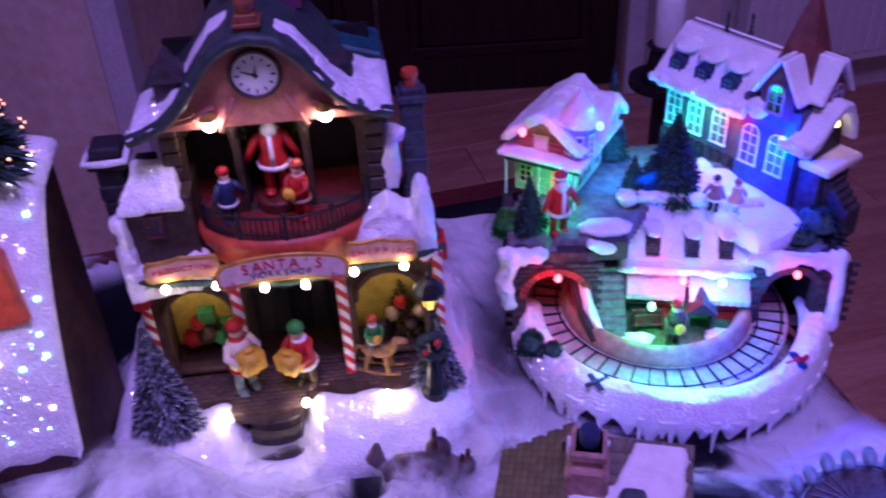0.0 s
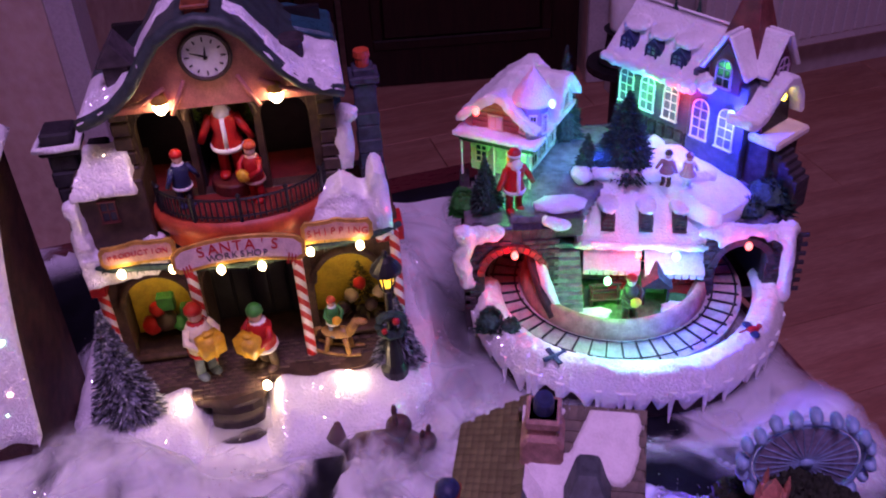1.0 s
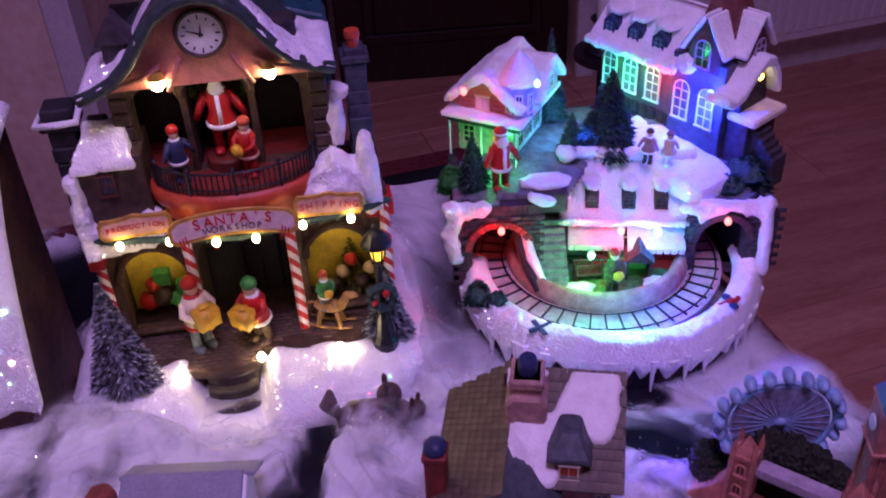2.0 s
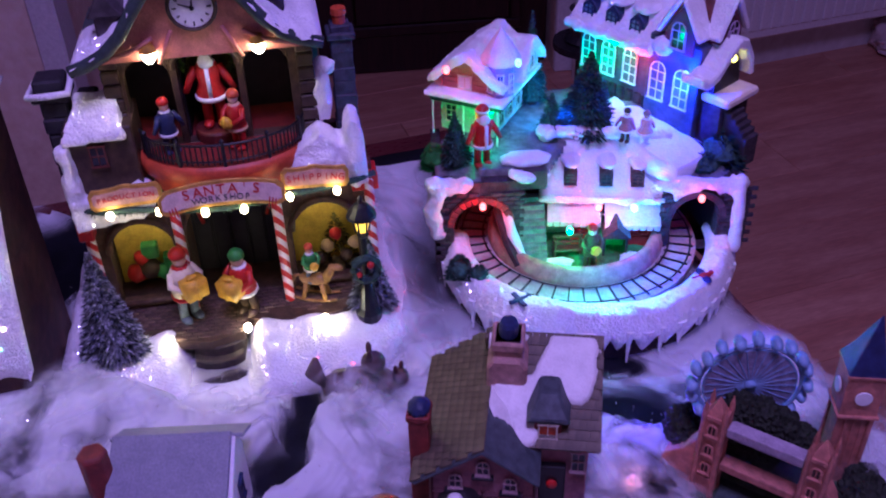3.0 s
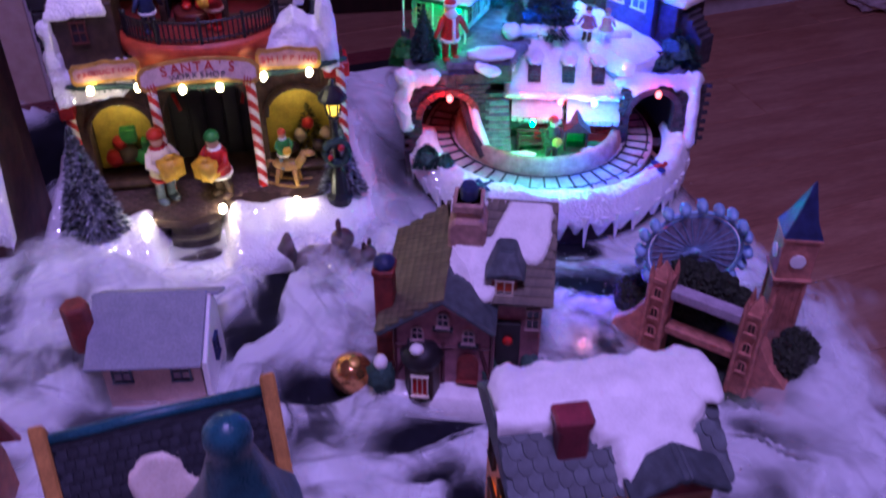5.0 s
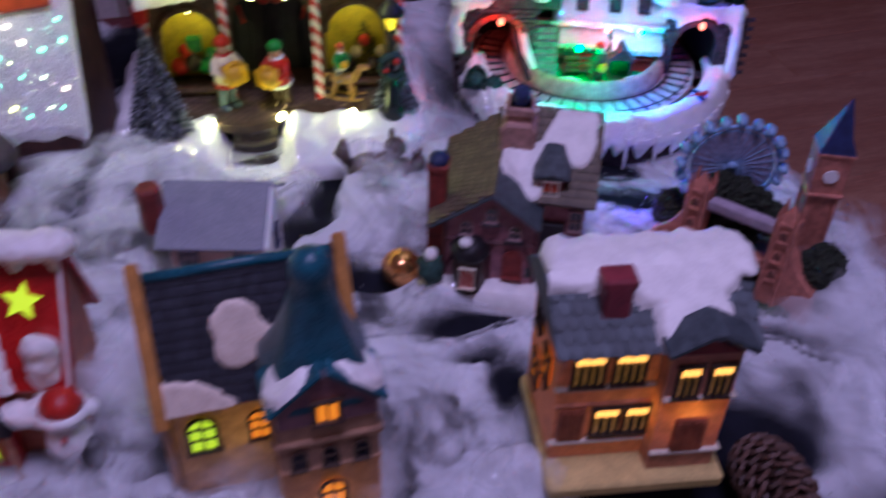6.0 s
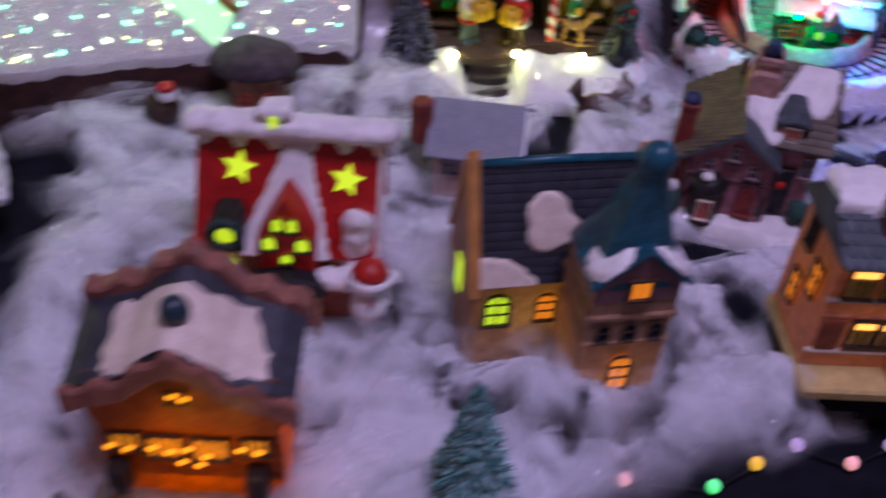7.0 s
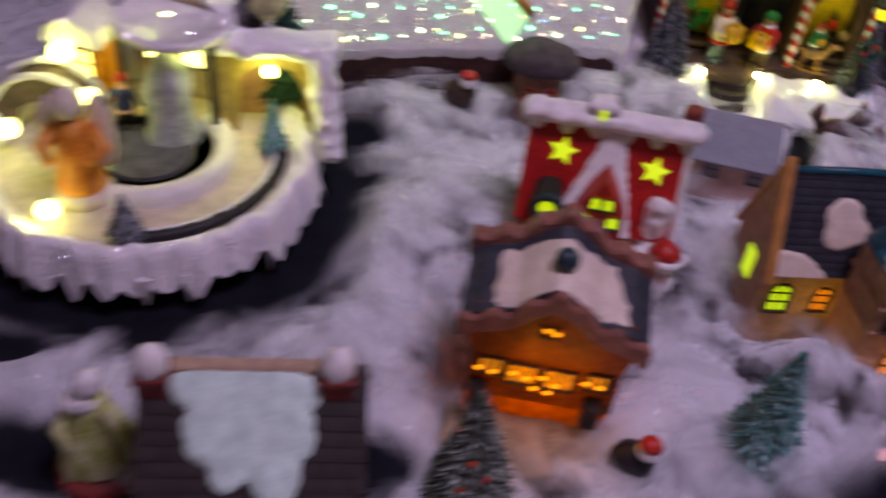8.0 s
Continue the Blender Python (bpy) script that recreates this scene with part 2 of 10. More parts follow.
STONE_D = mat("dark_stone", (0.045, 0.034, 0.04), 0.75, 0.4, 140, 0.7, rnd=0.25)
TAN = mat("tan_resin", (0.42, 0.30, 0.20), 0.55, 0.2, 120, 0.3)
PINKWALL = mat("salmon_wall", (0.46, 0.16, 0.13), 0.55, 0.2, 100, 0.3)
ROOF_G = mat("dark_green_roof", (0.035, 0.055, 0.055), 0.45, 0.35, 100, 0.4)
TEAL = mat("teal_glaze", (0.016, 0.078, 0.105), 0.3, 0.3, 90, 0.3)
SLATE = mat("grey_blue_slate", (0.055, 0.070, 0.078), 0.45, 0.3, 150, 0.4, rnd=0.25)
TILE_BR = mat("olive_brown_shingle", (0.105, 0.082, 0.052), 0.5, 0.3, 150, 0.4, rnd=0.22)
GREYBLUE = mat("matt_grey_blue_roof", (0.23, 0.24, 0.29), 0.6, 0.08, 70, 0.1)
BRICK_R = mat("dark_red_brick", (0.22, 0.035, 0.03), 0.55, 0.3, 130, 0.5, rnd=0.2)
REDP = mat("red_paint", (0.42, 0.014, 0.015), 0.4, 0.2, 110, 0.2)
ORANGE = mat("orange_red_paint", (0.52, 0.075, 0.03), 0.45, 0.2, 110, 0.2)
GOLD = mat("old_gold_paint", (0.55, 0.32, 0.07), 0.35, 0.25, 130, 0.2, metal=0.4)
CREAM = mat("cream_paint", (0.70, 0.62, 0.48), 0.5, 0.1, 90, 0.2)
WHITEP = mat("white_paint", (0.78, 0.77, 0.76), 0.45, 0.06, 60, 0.1)
SKIN = mat("pale_figure_paint", (0.62, 0.36, 0.26), 0.5, 0.1, 120, 0.1)
GREENP = mat("green_paint", (0.03, 0.20, 0.04), 0.45, 0.3, 120, 0.2)
NAVY = mat("navy_paint", (0.02, 0.03, 0.09), 0.5, 0.3, 120, 0.2)
JEANS = mat("grey_blue_paint", (0.10, 0.13, 0.17), 0.6, 0.3, 120, 0.2)
YELLOWP = mat("mustard_paint", (0.62, 0.36, 0.03), 0.45, 0.2, 120, 0.2)
FIR = mat("green_needles", (0.03, 0.07, 0.055), 0.8, 0.4, 300, 0.0, island=0.5)
FIR_FROST = mat("frosted_needles", (0.07, 0.10, 0.11), 0.8, 0.5, 250, 0.0, island=0.9, col2=(0.42, 0.44, 0.47))
FIR_TEAL = mat("teal_needles", (0.07, 0.42, 0.36), 0.8, 0.4, 250, 0.0, island=0.55, col2=(0.55, 0.72, 0.68))
BARK = mat("bark", (0.06, 0.04, 0.03), 0.8, 0.3, 200, 0.5)
CANDY = striped("candy_stripes", (0.75, 0.72, 0.70), (0.50, 0.02, 0.02), 46)
BLACKM = mat("black_metal_paint", (0.01, 0.011, 0.014), 0.35, 0.3, 120, 0.2)
SIENNA = mat("sienna_resin", (0.46, 0.18, 0.13), 0.5, 0.25, 150, 0.5)
BLUEP = mat("blue_resin", (0.018, 0.026, 0.085), 0.4, 0.3, 150, 0.3)
PALEBLUE = mat("pale_blue_resin", (0.22, 0.35, 0.55), 0.35, 0.2, 150, 0.2)
WALLPINK = mat("mauve_pink_wall", (0.30, 0.13, 0.15), 0.55, 0.25, 120, 0.3)
OCHRE = mat("ochre_wall", (0.52, 0.31, 0.19), 0.5, 0.2, 110, 0.3)
PEACH = mat("peach_wall", (0.72, 0.36, 0.24), 0.5, 0.18, 110, 0.25)


def lit_through(m, share):
    """Thin porcelain: lets through some of the light of the bulb inside."""
    nt = m.node_tree
    N, L = nt.nodes, nt.links
    p = N["Principled BSDF"]
    tr, mix = N.new("ShaderNodeBsdfTranslucent"), N.new("ShaderNodeMixShader")
    L.new(p.inputs["Base Color"].links[0].from_socket, tr.inputs["Color"])
    mix.inputs[0].default_value = share
    L.new(p.outputs[0], mix.inputs[1])
    L.new(tr.outputs[0], mix.inputs[2])
    L.new(mix.outputs[0], N["Material Output"].inputs["Surface"])
    return m


lit_through(PEACH, 0.35)
GRASS = mat("painted_grass", (0.04, 0.16, 0.05), 0.7, 0.4, 200, 0.6)
LED_W = glow_mat("warm_led", (1.0, 0.74, 0.38), 30)
LED_WW = glow_mat("bright_warm_led", (1.0, 0.80, 0.52), 60)
LED_R, LED_G, LED_B, LED_C = (glow_mat(n, c, 3) for n, c in (("red_led", (1, .20, .20)), ("green_led", (.25, 1, .6)), ("blue_led", (.25, .5, 1)), ("cyan_led", (.45, 1, .95))))
LED_Y = glow_mat("yellow_led", (1, 0.75, 0.1), 10)
PANE_Y = glow_mat("lit_yellow_pane", (1, 0.36, 0.14), 1.9)
PANE_O = glow_mat("lit_orange_pane", (1, 0.22, 0.045), 0.85)
PANE_L = glow_mat("lit_lime_pane", (0.75, 0.80, 0.08), 0.75)
PANE_W = glow_mat("lit_white_pane", (0.85, 0.95, 0.80), 1.6)
PANE_D = mat("dark_pane", (0.02, 0.025, 0.035), 0.12, 0.2, 80, 0.0, spec=0.6)

# ---- the room ----
ROOM = 16.6        # turn of the room and the table against the camera's first heading
WALLPAPER = mat("beige_wallpaper", (0.70, 0.56, 0.46), 0.75, 0.10, 5, 0.5, depth=0.004)
WALLWHITE = mat("off_white_wall", (0.62, 0.58, 0.56), 0.8, 0.06, 4, 0.2)
DOORWOOD = wood_mat("dark_red_brown_door", (0.012, 0.004, 0.004), (0.024, 0.008, 0.007), 0.35, (14, 14, 1.2), 5)
PLANKMAT = wood_mat("red_brown_laminate", (0.60, 0.265, 0.18), (0.62, 0.33, 0.23), 0.36, (1.0, 6, 6), 4, rnd=0.10, bump=0.04)
ENAMEL = mat("white_enamel", (0.74, 0.73, 0.74), 0.3, 0.03, 20, 0.03, coat=0.3)
CASING = mat("white_casing_paint", (0.62, 0.60, 0.62), 0.4, 0.05, 20, 0.1)

bm = bmesh.new()
box(bm, -3.9, 3.9, -3.3, 4.3, FLOOR - 0.06, FLOOR - 0.006)
floor = tagged(part("floor", bm, mat("floor_joint", (0.03, 0.015, 0.01), 0.7)), "red-brown laminate floor of long planks", "floor", kind="structure")

bm = bmesh.new()
box(bm, -3.2, 3.2, -2.6, 3.6, CEIL, CEIL + 0.1)
tagged(part("ceiling", bm, WALLWHITE), "plain off-white ceiling", "ceiling", kind="structure")


def wall(name, m, length, label, material, holes=()):
    """A wall along x of its matrix, 0.12 thick behind, with openings (x0, x1, z1) from the floor."""
    ob = new(name)
    bm = bmesh.new()
    x = 0.0
    for a, b, top in holes:
        box(bm, x, a, 0, 0.12, FLOOR, CEIL)
        box(bm, a, b, 0, 0.12, top, CEIL)
        x = b
    box(bm, x, length, 0, 0.12, FLOOR, CEIL)
    bpy.data.objects.remove(ob)
    return tagged(part(name, bm, material, m=m), label, "wall", kind="structure")


DOORM = pose(-0.10, 2.385, 0, 0, 0, 4)
wall("wall_north", DOORM @ xf(-2.4), 3.02, "beige papered wall with a white-cased doorway", WALLPAPER, [(1.58, 2.94, FLOOR + 2.06)])
RADM = pose(0.52, 2.25, 0, 0, 0, ROOM)
wall("wall_east", RADM, 2.9, "off-white wall behind the radiator", WALLWHITE)
wall("wall_return", pose(0.52, 2.45, 0, 0, 0, -90), 0.20, "narrow off-white return beside the doorway", WALLWHITE)
wall("wall_south", pose(2.9, -2.3, 0, 0, 0, 180), 5.8, "plain wall behind the camera", WALLWHITE)
wall("wall_west", pose(-2.45, -2.4, 0, 0, 0, 90), 5.2, "beige papered side wall", WALLPAPER)
wall("wall_side", pose(2.85, 3.2, 0, 0, 0, -90), 5.6, "plain side wall", WALLWHITE)

# the papered wall beside the doorway stands forward, edged with a white casing
bm = bmesh.new()
box(bm, -2.44, -0.664, 1.60, 2.30, FLOOR, CEIL)
jut = tagged(part("wall_projection", bm, WALLPAPER), "beige papered wall standing forward beside the doorway", "wall", kind="structure")
bm = bmesh.new()
box(bm, -0.664, -0.612, 1.586, 1.66, FLOOR, FLOOR + 2.10)
part("casing_side", bm, CASING, jut, "white painted casing", bev=0.004)

# doorway: casing and a dark double door
door = thing("door_1", "closed dark red-brown panelled double door", "door", -0.10, 2.385, FLOOR, 4, kind="structure")
for x0 in (-0.80, -0.13):
    bm = bmesh.new()
    box(bm, x0 + 0.003, x0 + 0.657, 0.045, 0.085, 0.006, 2.04)
    leaf = part("door_leaf", bm, DOORWOOD, door, bev=0.004)
    for z0, z1 in ((0.15, 0.62), (0.74, 1.28), (1.40, 1.92)):
        bm = bmesh.new()
        v0, v1 = x0 + 0.11, x0 + 0.55
        box(bm, v0, v1, 0.035, 0.047, z0, z1)
        part("door_panel", bm, DOORWOOD, leaf, bev=0.009)
        bm = bmesh.new()
        for a in ((v0 - .03, v1 + .03, z0 - .03, z0), (v0 - .03, v1 + .03, z1, z1 + .03), (v0 - .03, v0, z0, z1), (v1, v1 + .03, z0, z1)):
            box(bm, a[0], a[1], 0.030, 0.047, a[2], a[3])
        part("panel_moulding", bm, DOORWOOD, leaf, bev=0.004)
for nm, a in (("casing_side", (-0.895, -0.822, 0, 2.13)), ("casing_side", (0.54, 0.612, 0, 2.13)), ("casing_head", (-0.82, 0.54, 2.06, 2.13))):
    bm = bmesh.new()
    box(bm, a[0], a[1], -0.022, -0.002, a[2], a[3])
    tagged(part(nm, bm, CASING, door, "white painted door casing", bev=0.004))

# radiator on its wall
rad = thing("radiator", "white ribbed panel radiator on the wall", "radiator", 0.52, 2.25, FLOOR + 0.13, ROOM)
bm = bmesh.new()
box(bm, 0.16, 1.72, -0.10, -0.035, 0, 0.60)
part("panel_body", bm, ENAMEL, rad, bev=0.008)
rib_bm = bmesh.new()
prism(rib_bm, [(-0.012, 0), (0.012, 0), (0.012, 0.54), (-0.012, 0.54)], -0.006, 0.0)
bmesh.ops.bevel(rib_bm, geom=[e for e in rib_bm.edges], offset=0.003, segments=1, affect="EDGES")
rib = shared("rib", rib_bm, ENAMEL)
for i in range(46):
    piece("rib", rib, rad, xf(0.185 + i * 0.0333, -0.1005, 0.03))
bm = bmesh.new()
for i in range(60):
    box(bm, 0.18 + i * 0.0255, 0.197 + i * 0.0255, -0.095, -0.04, 0.598, 0.604)
part("top_grille", bm, ENAMEL, rad)
for x in (0.35, 1.5):
    bm = bmesh.new()
    box(bm, x, x + 0.04, -0.036, -0.001, 0.05, 0.5)
    part("bracket", bm, ENAMEL, rad)

# a crumpled white cloth on the floor by the radiator
bm = bmesh.new()
ball(bm, (0, 0, 0.035), (0.11, 0.07, 0.035), sub=4, amp=0.5, freq=2.6, seed=3)
ball(bm, (-0.06, 0.04, 0.05), (0.06, 0.06, 0.05), sub=3, amp=0.5, freq=2.2, seed=5)
tagged(part("cloth", bm, mat("crumpled_white_cloth", (0.6, 0.5, 0.5), 0.9, 0.15, 30, 0.4), None, smooth=True, m=pose(1.50, 2.42, FLOOR + 0.0)),
       "crumpled whitish cloth lying on the laminate floor", "cloth")

# a pale pillar candle in a dark holder, standing on the sill board behind the table
stand = thing("floor_stand", "slim dark wooden stand holding a candle", "stand", 0.30, 1.22, FLOOR, 10)
bm = bmesh.new()
lathe(bm, [(0.10, 0), (0.10, 0.012), (0.03, 0.02), (0.014, 0.05), (0.014, 0.60), (0.05, 0.612), (0.05, 0.622)], 20)
part("pedestal", bm, DARK, stand, smooth=False)
candle = thing("candle", "pale pillar candle in a dark metal holder", "candle", 0.30, 1.22, FLOOR + 0.622, 0)
bm = bmesh.new()
lathe(bm, [(0.030, 0), (0.034, 0.004), (0.026, 0.012), (0.022, 0.045), (0.028, 0.05)], 20)
part("holder", bm, BLACKM, candle, "dark metal holder")
bm = bmesh.new()
lathe(bm, [(0.019, 0.05), (0.020, 0.055), (0.020, 0.118), (0.017, 0.122), (0.004, 0.121)], 20)
wax = part("wax", bm, WHITEP, candle, smooth=True)
bm = bmesh.new()
tube(bm, [(0, 0, 0.119), (0.001, 0, 0.125), (0.002, 0, 0.13)], 0.001, 5)
part("wick", bm, DARK, wax)

# ---- the table, under a dark cloth ----
TABLEWOOD = wood_mat("bordeaux_stained_wood", (0.075, 0.012, 0.016), (0.11, 0.02, 0.022), 0.3, (1.5, 10, 10), 8)
DARKCLOTH = mat("dark_navy_cloth", (0.0054, 0.0059, 0.0108), 0.95, 0.4, 40, 0.4, spec=0.2)
table = thing("table", "dark bordeaux wooden table under the snow village", "table", 0, 0, FLOOR, ROOM)
bm = bmesh.new()
box(bm, -1.02, 0.486, -0.46, 0.86, TABLE - FLOOR - 0.034, TABLE - FLOOR - 0.003)
part("tabletop", bm, TABLEWOOD, table, bev=0.004, seg=2)
for x in (-0.96, 0.40):
    for y in (-0.40, 0.78):
        bm = bmesh.new()
        box(bm, x, x + 0.055, y, y + 0.055, 0, TABLE - FLOOR - 0.034)
        part("leg", bm, TABLEWOOD, table, bev=0.003)
cloth = thing("table_cloth", "dark navy cloth spread over the table", "cloth", 0, 0, TABLE, ROOM)
bm = bmesh.new()
mound(bm, -1.0, 0.445, -0.44, 0.82, 70, 60, lambda x, y: 0.0 + 0.0012 * noise.noise((x * 22, y * 22, 0)), -0.0025)
part("cloth_sheet", bm, DARKCLOTH, cloth, smooth=True)

# ---- floor planks ----
plank_bm = bmesh.new()
box(plank_bm, -0.64, 0.64, -0.0955, 0.0955, -0.006, 0.0)
bmesh.ops.bevel(plank_bm, geom=[e for e in plank_bm.edges if abs(e.verts[0].co.z) < 1e-6 and abs(e.verts[1].co.z) < 1e-6], offset=0.0015, segments=1, affect="EDGES")
PLANK = shared("plank", plank_bm, PLANKMAT)
FM = pose(0, 0, FLOOR, 0, 0, ROOM)
for j in range(-6, 32):
    off = (0.0, 0.47, 0.83, 0.28)[j % 4]
    for i in range(-1, 6):
        at = FM @ xf(-2.6 + off + i * 1.282, -1.9 + j * 0.1925, 0)
        ends = [at @ Vector((e, 0, 0)) for e in (-0.64, 0.64)]
        if all(-3.88 < e.x < 3.88 and -2.7 < e.y < 3.7 for e in ends):
            piece("plank", PLANK, floor, at)

# ---- cotton-wool snow over the cloth ----
rng = np.random.default_rng(11)
_lat = rng.random((64, 64))


def vnoise(x, y):
    """Smooth value noise on arrays."""
    xi, yi = np.floor(x).astype(int), np.floor(y).astype(int)
    fx, fy = x - xi, y - yi
    fx, fy = fx * fx * (3 - 2 * fx), fy * fy * (3 - 2 * fy)
    g = lambda a, b: _lat[a % 64, b % 64]
    return (g(xi, yi) * (1 - fx) + g(xi + 1, yi) * fx) * (1 - fy) + (g(xi, yi + 1) * (1 - fx) + g(xi + 1, yi + 1) * fx) * fy


def fbm(x, y, octaves=4):
    s, a = 0, 0.5
    for k in range(octaves):
        s = s + a * vnoise(x * 2 ** k + 13.7 * k, y * 2 ** k + 5.1 * k)
        a *= 0.5
    return s


# bare spots of the cloth: centre, half-widths, turn
HOLES = [(0.250, 0.158, 0.052, 0.036, 10), (-0.018, 0.320, 0.036, 0.018, 20), (0.070, 0.272, 0.044, 0.018, 16), (0.205, 0.426, 0.048, 0.024, -12), (-0.066, 0.369, 0.024, 0.018, 40), (-0.055, 0.449, 0.014, 0.034, 10), (-0.315, 0.640, 0.045, 0.130, -14), (-0.258, 0.560, 0.022, 0.100, -10), (0.200, 0.480, 0.026, 0.014, 0),
         (0.318, 0.248, 0.034, 0.014, -38), (-0.014, 0.250, 0.018, 0.030, 10), (0.089, 0.208, 0.016, 0.022, 10), (-0.060, 0.405, 0.013, 0.022, 10), (-0.157, 0.290, 0.030, 0.016, 0), (-0.140, 0.130, 0.022, 0.012, 40),
         (0.10, -0.03, 0.23, 0.090, 26), (0.36, 0.03, 0.16, 0.09, 20), (-0.505, 0.275, 0.034, 0.024, 15), (-0.375, -0.100, 0.035, 0.026, 30), (-0.205, -0.045, 0.022, 0.016, 10),
         (-0.57, 0.00, 0.060, 0.022, 20), (-0.575, -0.15, 0.055, 0.035, 20), (-0.490, 0.205, 0.018, 0.032, 10), (-0.10, 0.060, 0.020, 0.012, 0), (0.27, 0.44, 0.03, 0.012, -30), (-0.30, 0.33, 0.018, 0.010, 30), (-0.45, 0.06, 0.03, 0.012, 60),
         (0.155, 0.062, 0.075, 0.034, 15), (0.068, 0.232, 0.020, 0.008, 15), (-0.490, 0.085, 0.022, 0.034, 10), (-0.462, 0.215, 0.022, 0.020, 10), (-0.610, -0.155, 0.040, 0.030, 0), (-0.530, -0.170, 0.030, 0.014, 0), (-0.66, -0.075, 0.04, 0.02, 20), (0.215, 0.100, 0.055, 0.034, 10)]


def bare(x, y):
    """From 0 (cotton) to 1 (bare cloth)."""
    b = np.zeros_like(x)
    wob = (fbm(x * 22, y * 22, 2) - 0.4) * 0.9
    for cx, cy, ra, rb, turn in HOLES:
        c, s = math.cos(radians(turn)), math.sin(radians(turn))
        u, v = (x - cx) * c + (y - cy) * s, -(x - cx) * s + (y - cy) * c
        d = np.sqrt((u / ra) ** 2 + (v / rb) ** 2) + wob
        b = np.maximum(b, np.clip((1.28 - d) / 0.42, 0, 1))
    ring = np.hypot(x + 0.645, y - 0.135) + wob * 0.02          # round the lit village
    b = np.maximum(b, np.clip((0.228 - ring) / 0.05, 0, 1))
    return b


def drawn(x, y):
    """Where the batting was pulled into strands: about the cottage; elsewhere it lies in soft puffs."""
    return 0.22 + 0.78 * np.exp(-((x - 0.06) / 0.26) ** 4 - ((y - 0.37) / 0.16) ** 4)


def heap(x, y):
    """Extra height of the cotton: drifts about the buildings."""
    h = np.zeros_like(x)
    for cx, cy, r, a in ((0.045, 0.545, 0.030, 0.055), (0.035, 0.62, 0.035, 0.05), (-0.19, 0.43, 0.05, 0.02), (-0.03, 0.18, 0.05, 0.018), (-0.42, 0.16, 0.06, 0.025), (-0.36, 0.10, 0.06, 0.018),
                         (0.36, 0.34, 0.05, 0.018), (-0.02, 0.10, 0.05, 0.015), (-0.14, 0.16, 0.022, 0.03), (0.33, 0.47, 0.03, 0.02),
                         (-0.25, 0.28, 0.05, 0.022), (-0.24, 0.42, 0.04, 0.020), (-0.49, 0.315, 0.05, 0.018), (-0.42, 0.335, 0.045, 0.018), (-0.30, 0.395, 0.045, 0.020), (-0.56, 0.29, 0.04, 0.016), (0.085, 0.108, 0.035, 0.040), (-0.16, 0.05, 0.04, 0.014), (-0.085, 0.068, 0.035, 0.034), (-0.035, 0.070, 0.03, 0.012), (-0.19, 0.085, 0.03, 0.022), (-0.05, 0.42, 0.05, 0.014), (0.01, 0.39, 0.025, 0.028)):
        h += a * np.exp(-((x - cx) ** 2 + (y - cy) ** 2) / r ** 2)
    return h


# where things stand, the cotton lies low: centre, radius
LOW = [(-0.111, 0.57, 0.135), (0.195, 0.605, 0.172), (0.095, 0.345, 0.068), (-0.132, 0.330, 0.055), (-0.075, 0.135, 0.055), (0.160, 0.140, 0.052), (-0.258, 0.175, 0.070),
       (-0.272, -0.015, 0.070), (-0.42, -0.14, 0.075), (0.285, 0.325, 0.072), (-0.645, 0.135, 0.17), (-0.343, 0.368, 0.030), (-0.36, 0.47, 0.06), (-0.30, 0.53, 0.05), (-0.47, 0.43, 0.06), (-0.56, 0.39, 0.06), (0.0, 0.33, 0.02), (-0.2, 0.10, 0.03), (-0.132, 0.462, 0.035), (-0.197, 0.138, 0.03)]


def cotton_height(x, y):
    h = 0.003 + 0.020 * vnoise(x * 13, y * 13) + 0.009 * vnoise(x * 27 + 9, y * 27) + heap(x, y)
    low = np.zeros_like(x)
    for cx, cy, r in LOW:
        low = np.maximum(low, np.clip((r * 1.15 - np.hypot(x - cx, y - cy)) / (r * 0.30), 0, 1))
    h = h * (1 - 0.80 * low * low * (3 - 2 * low))
    return h * (1 - 0.75 * bare(x, y)) + 0.0008


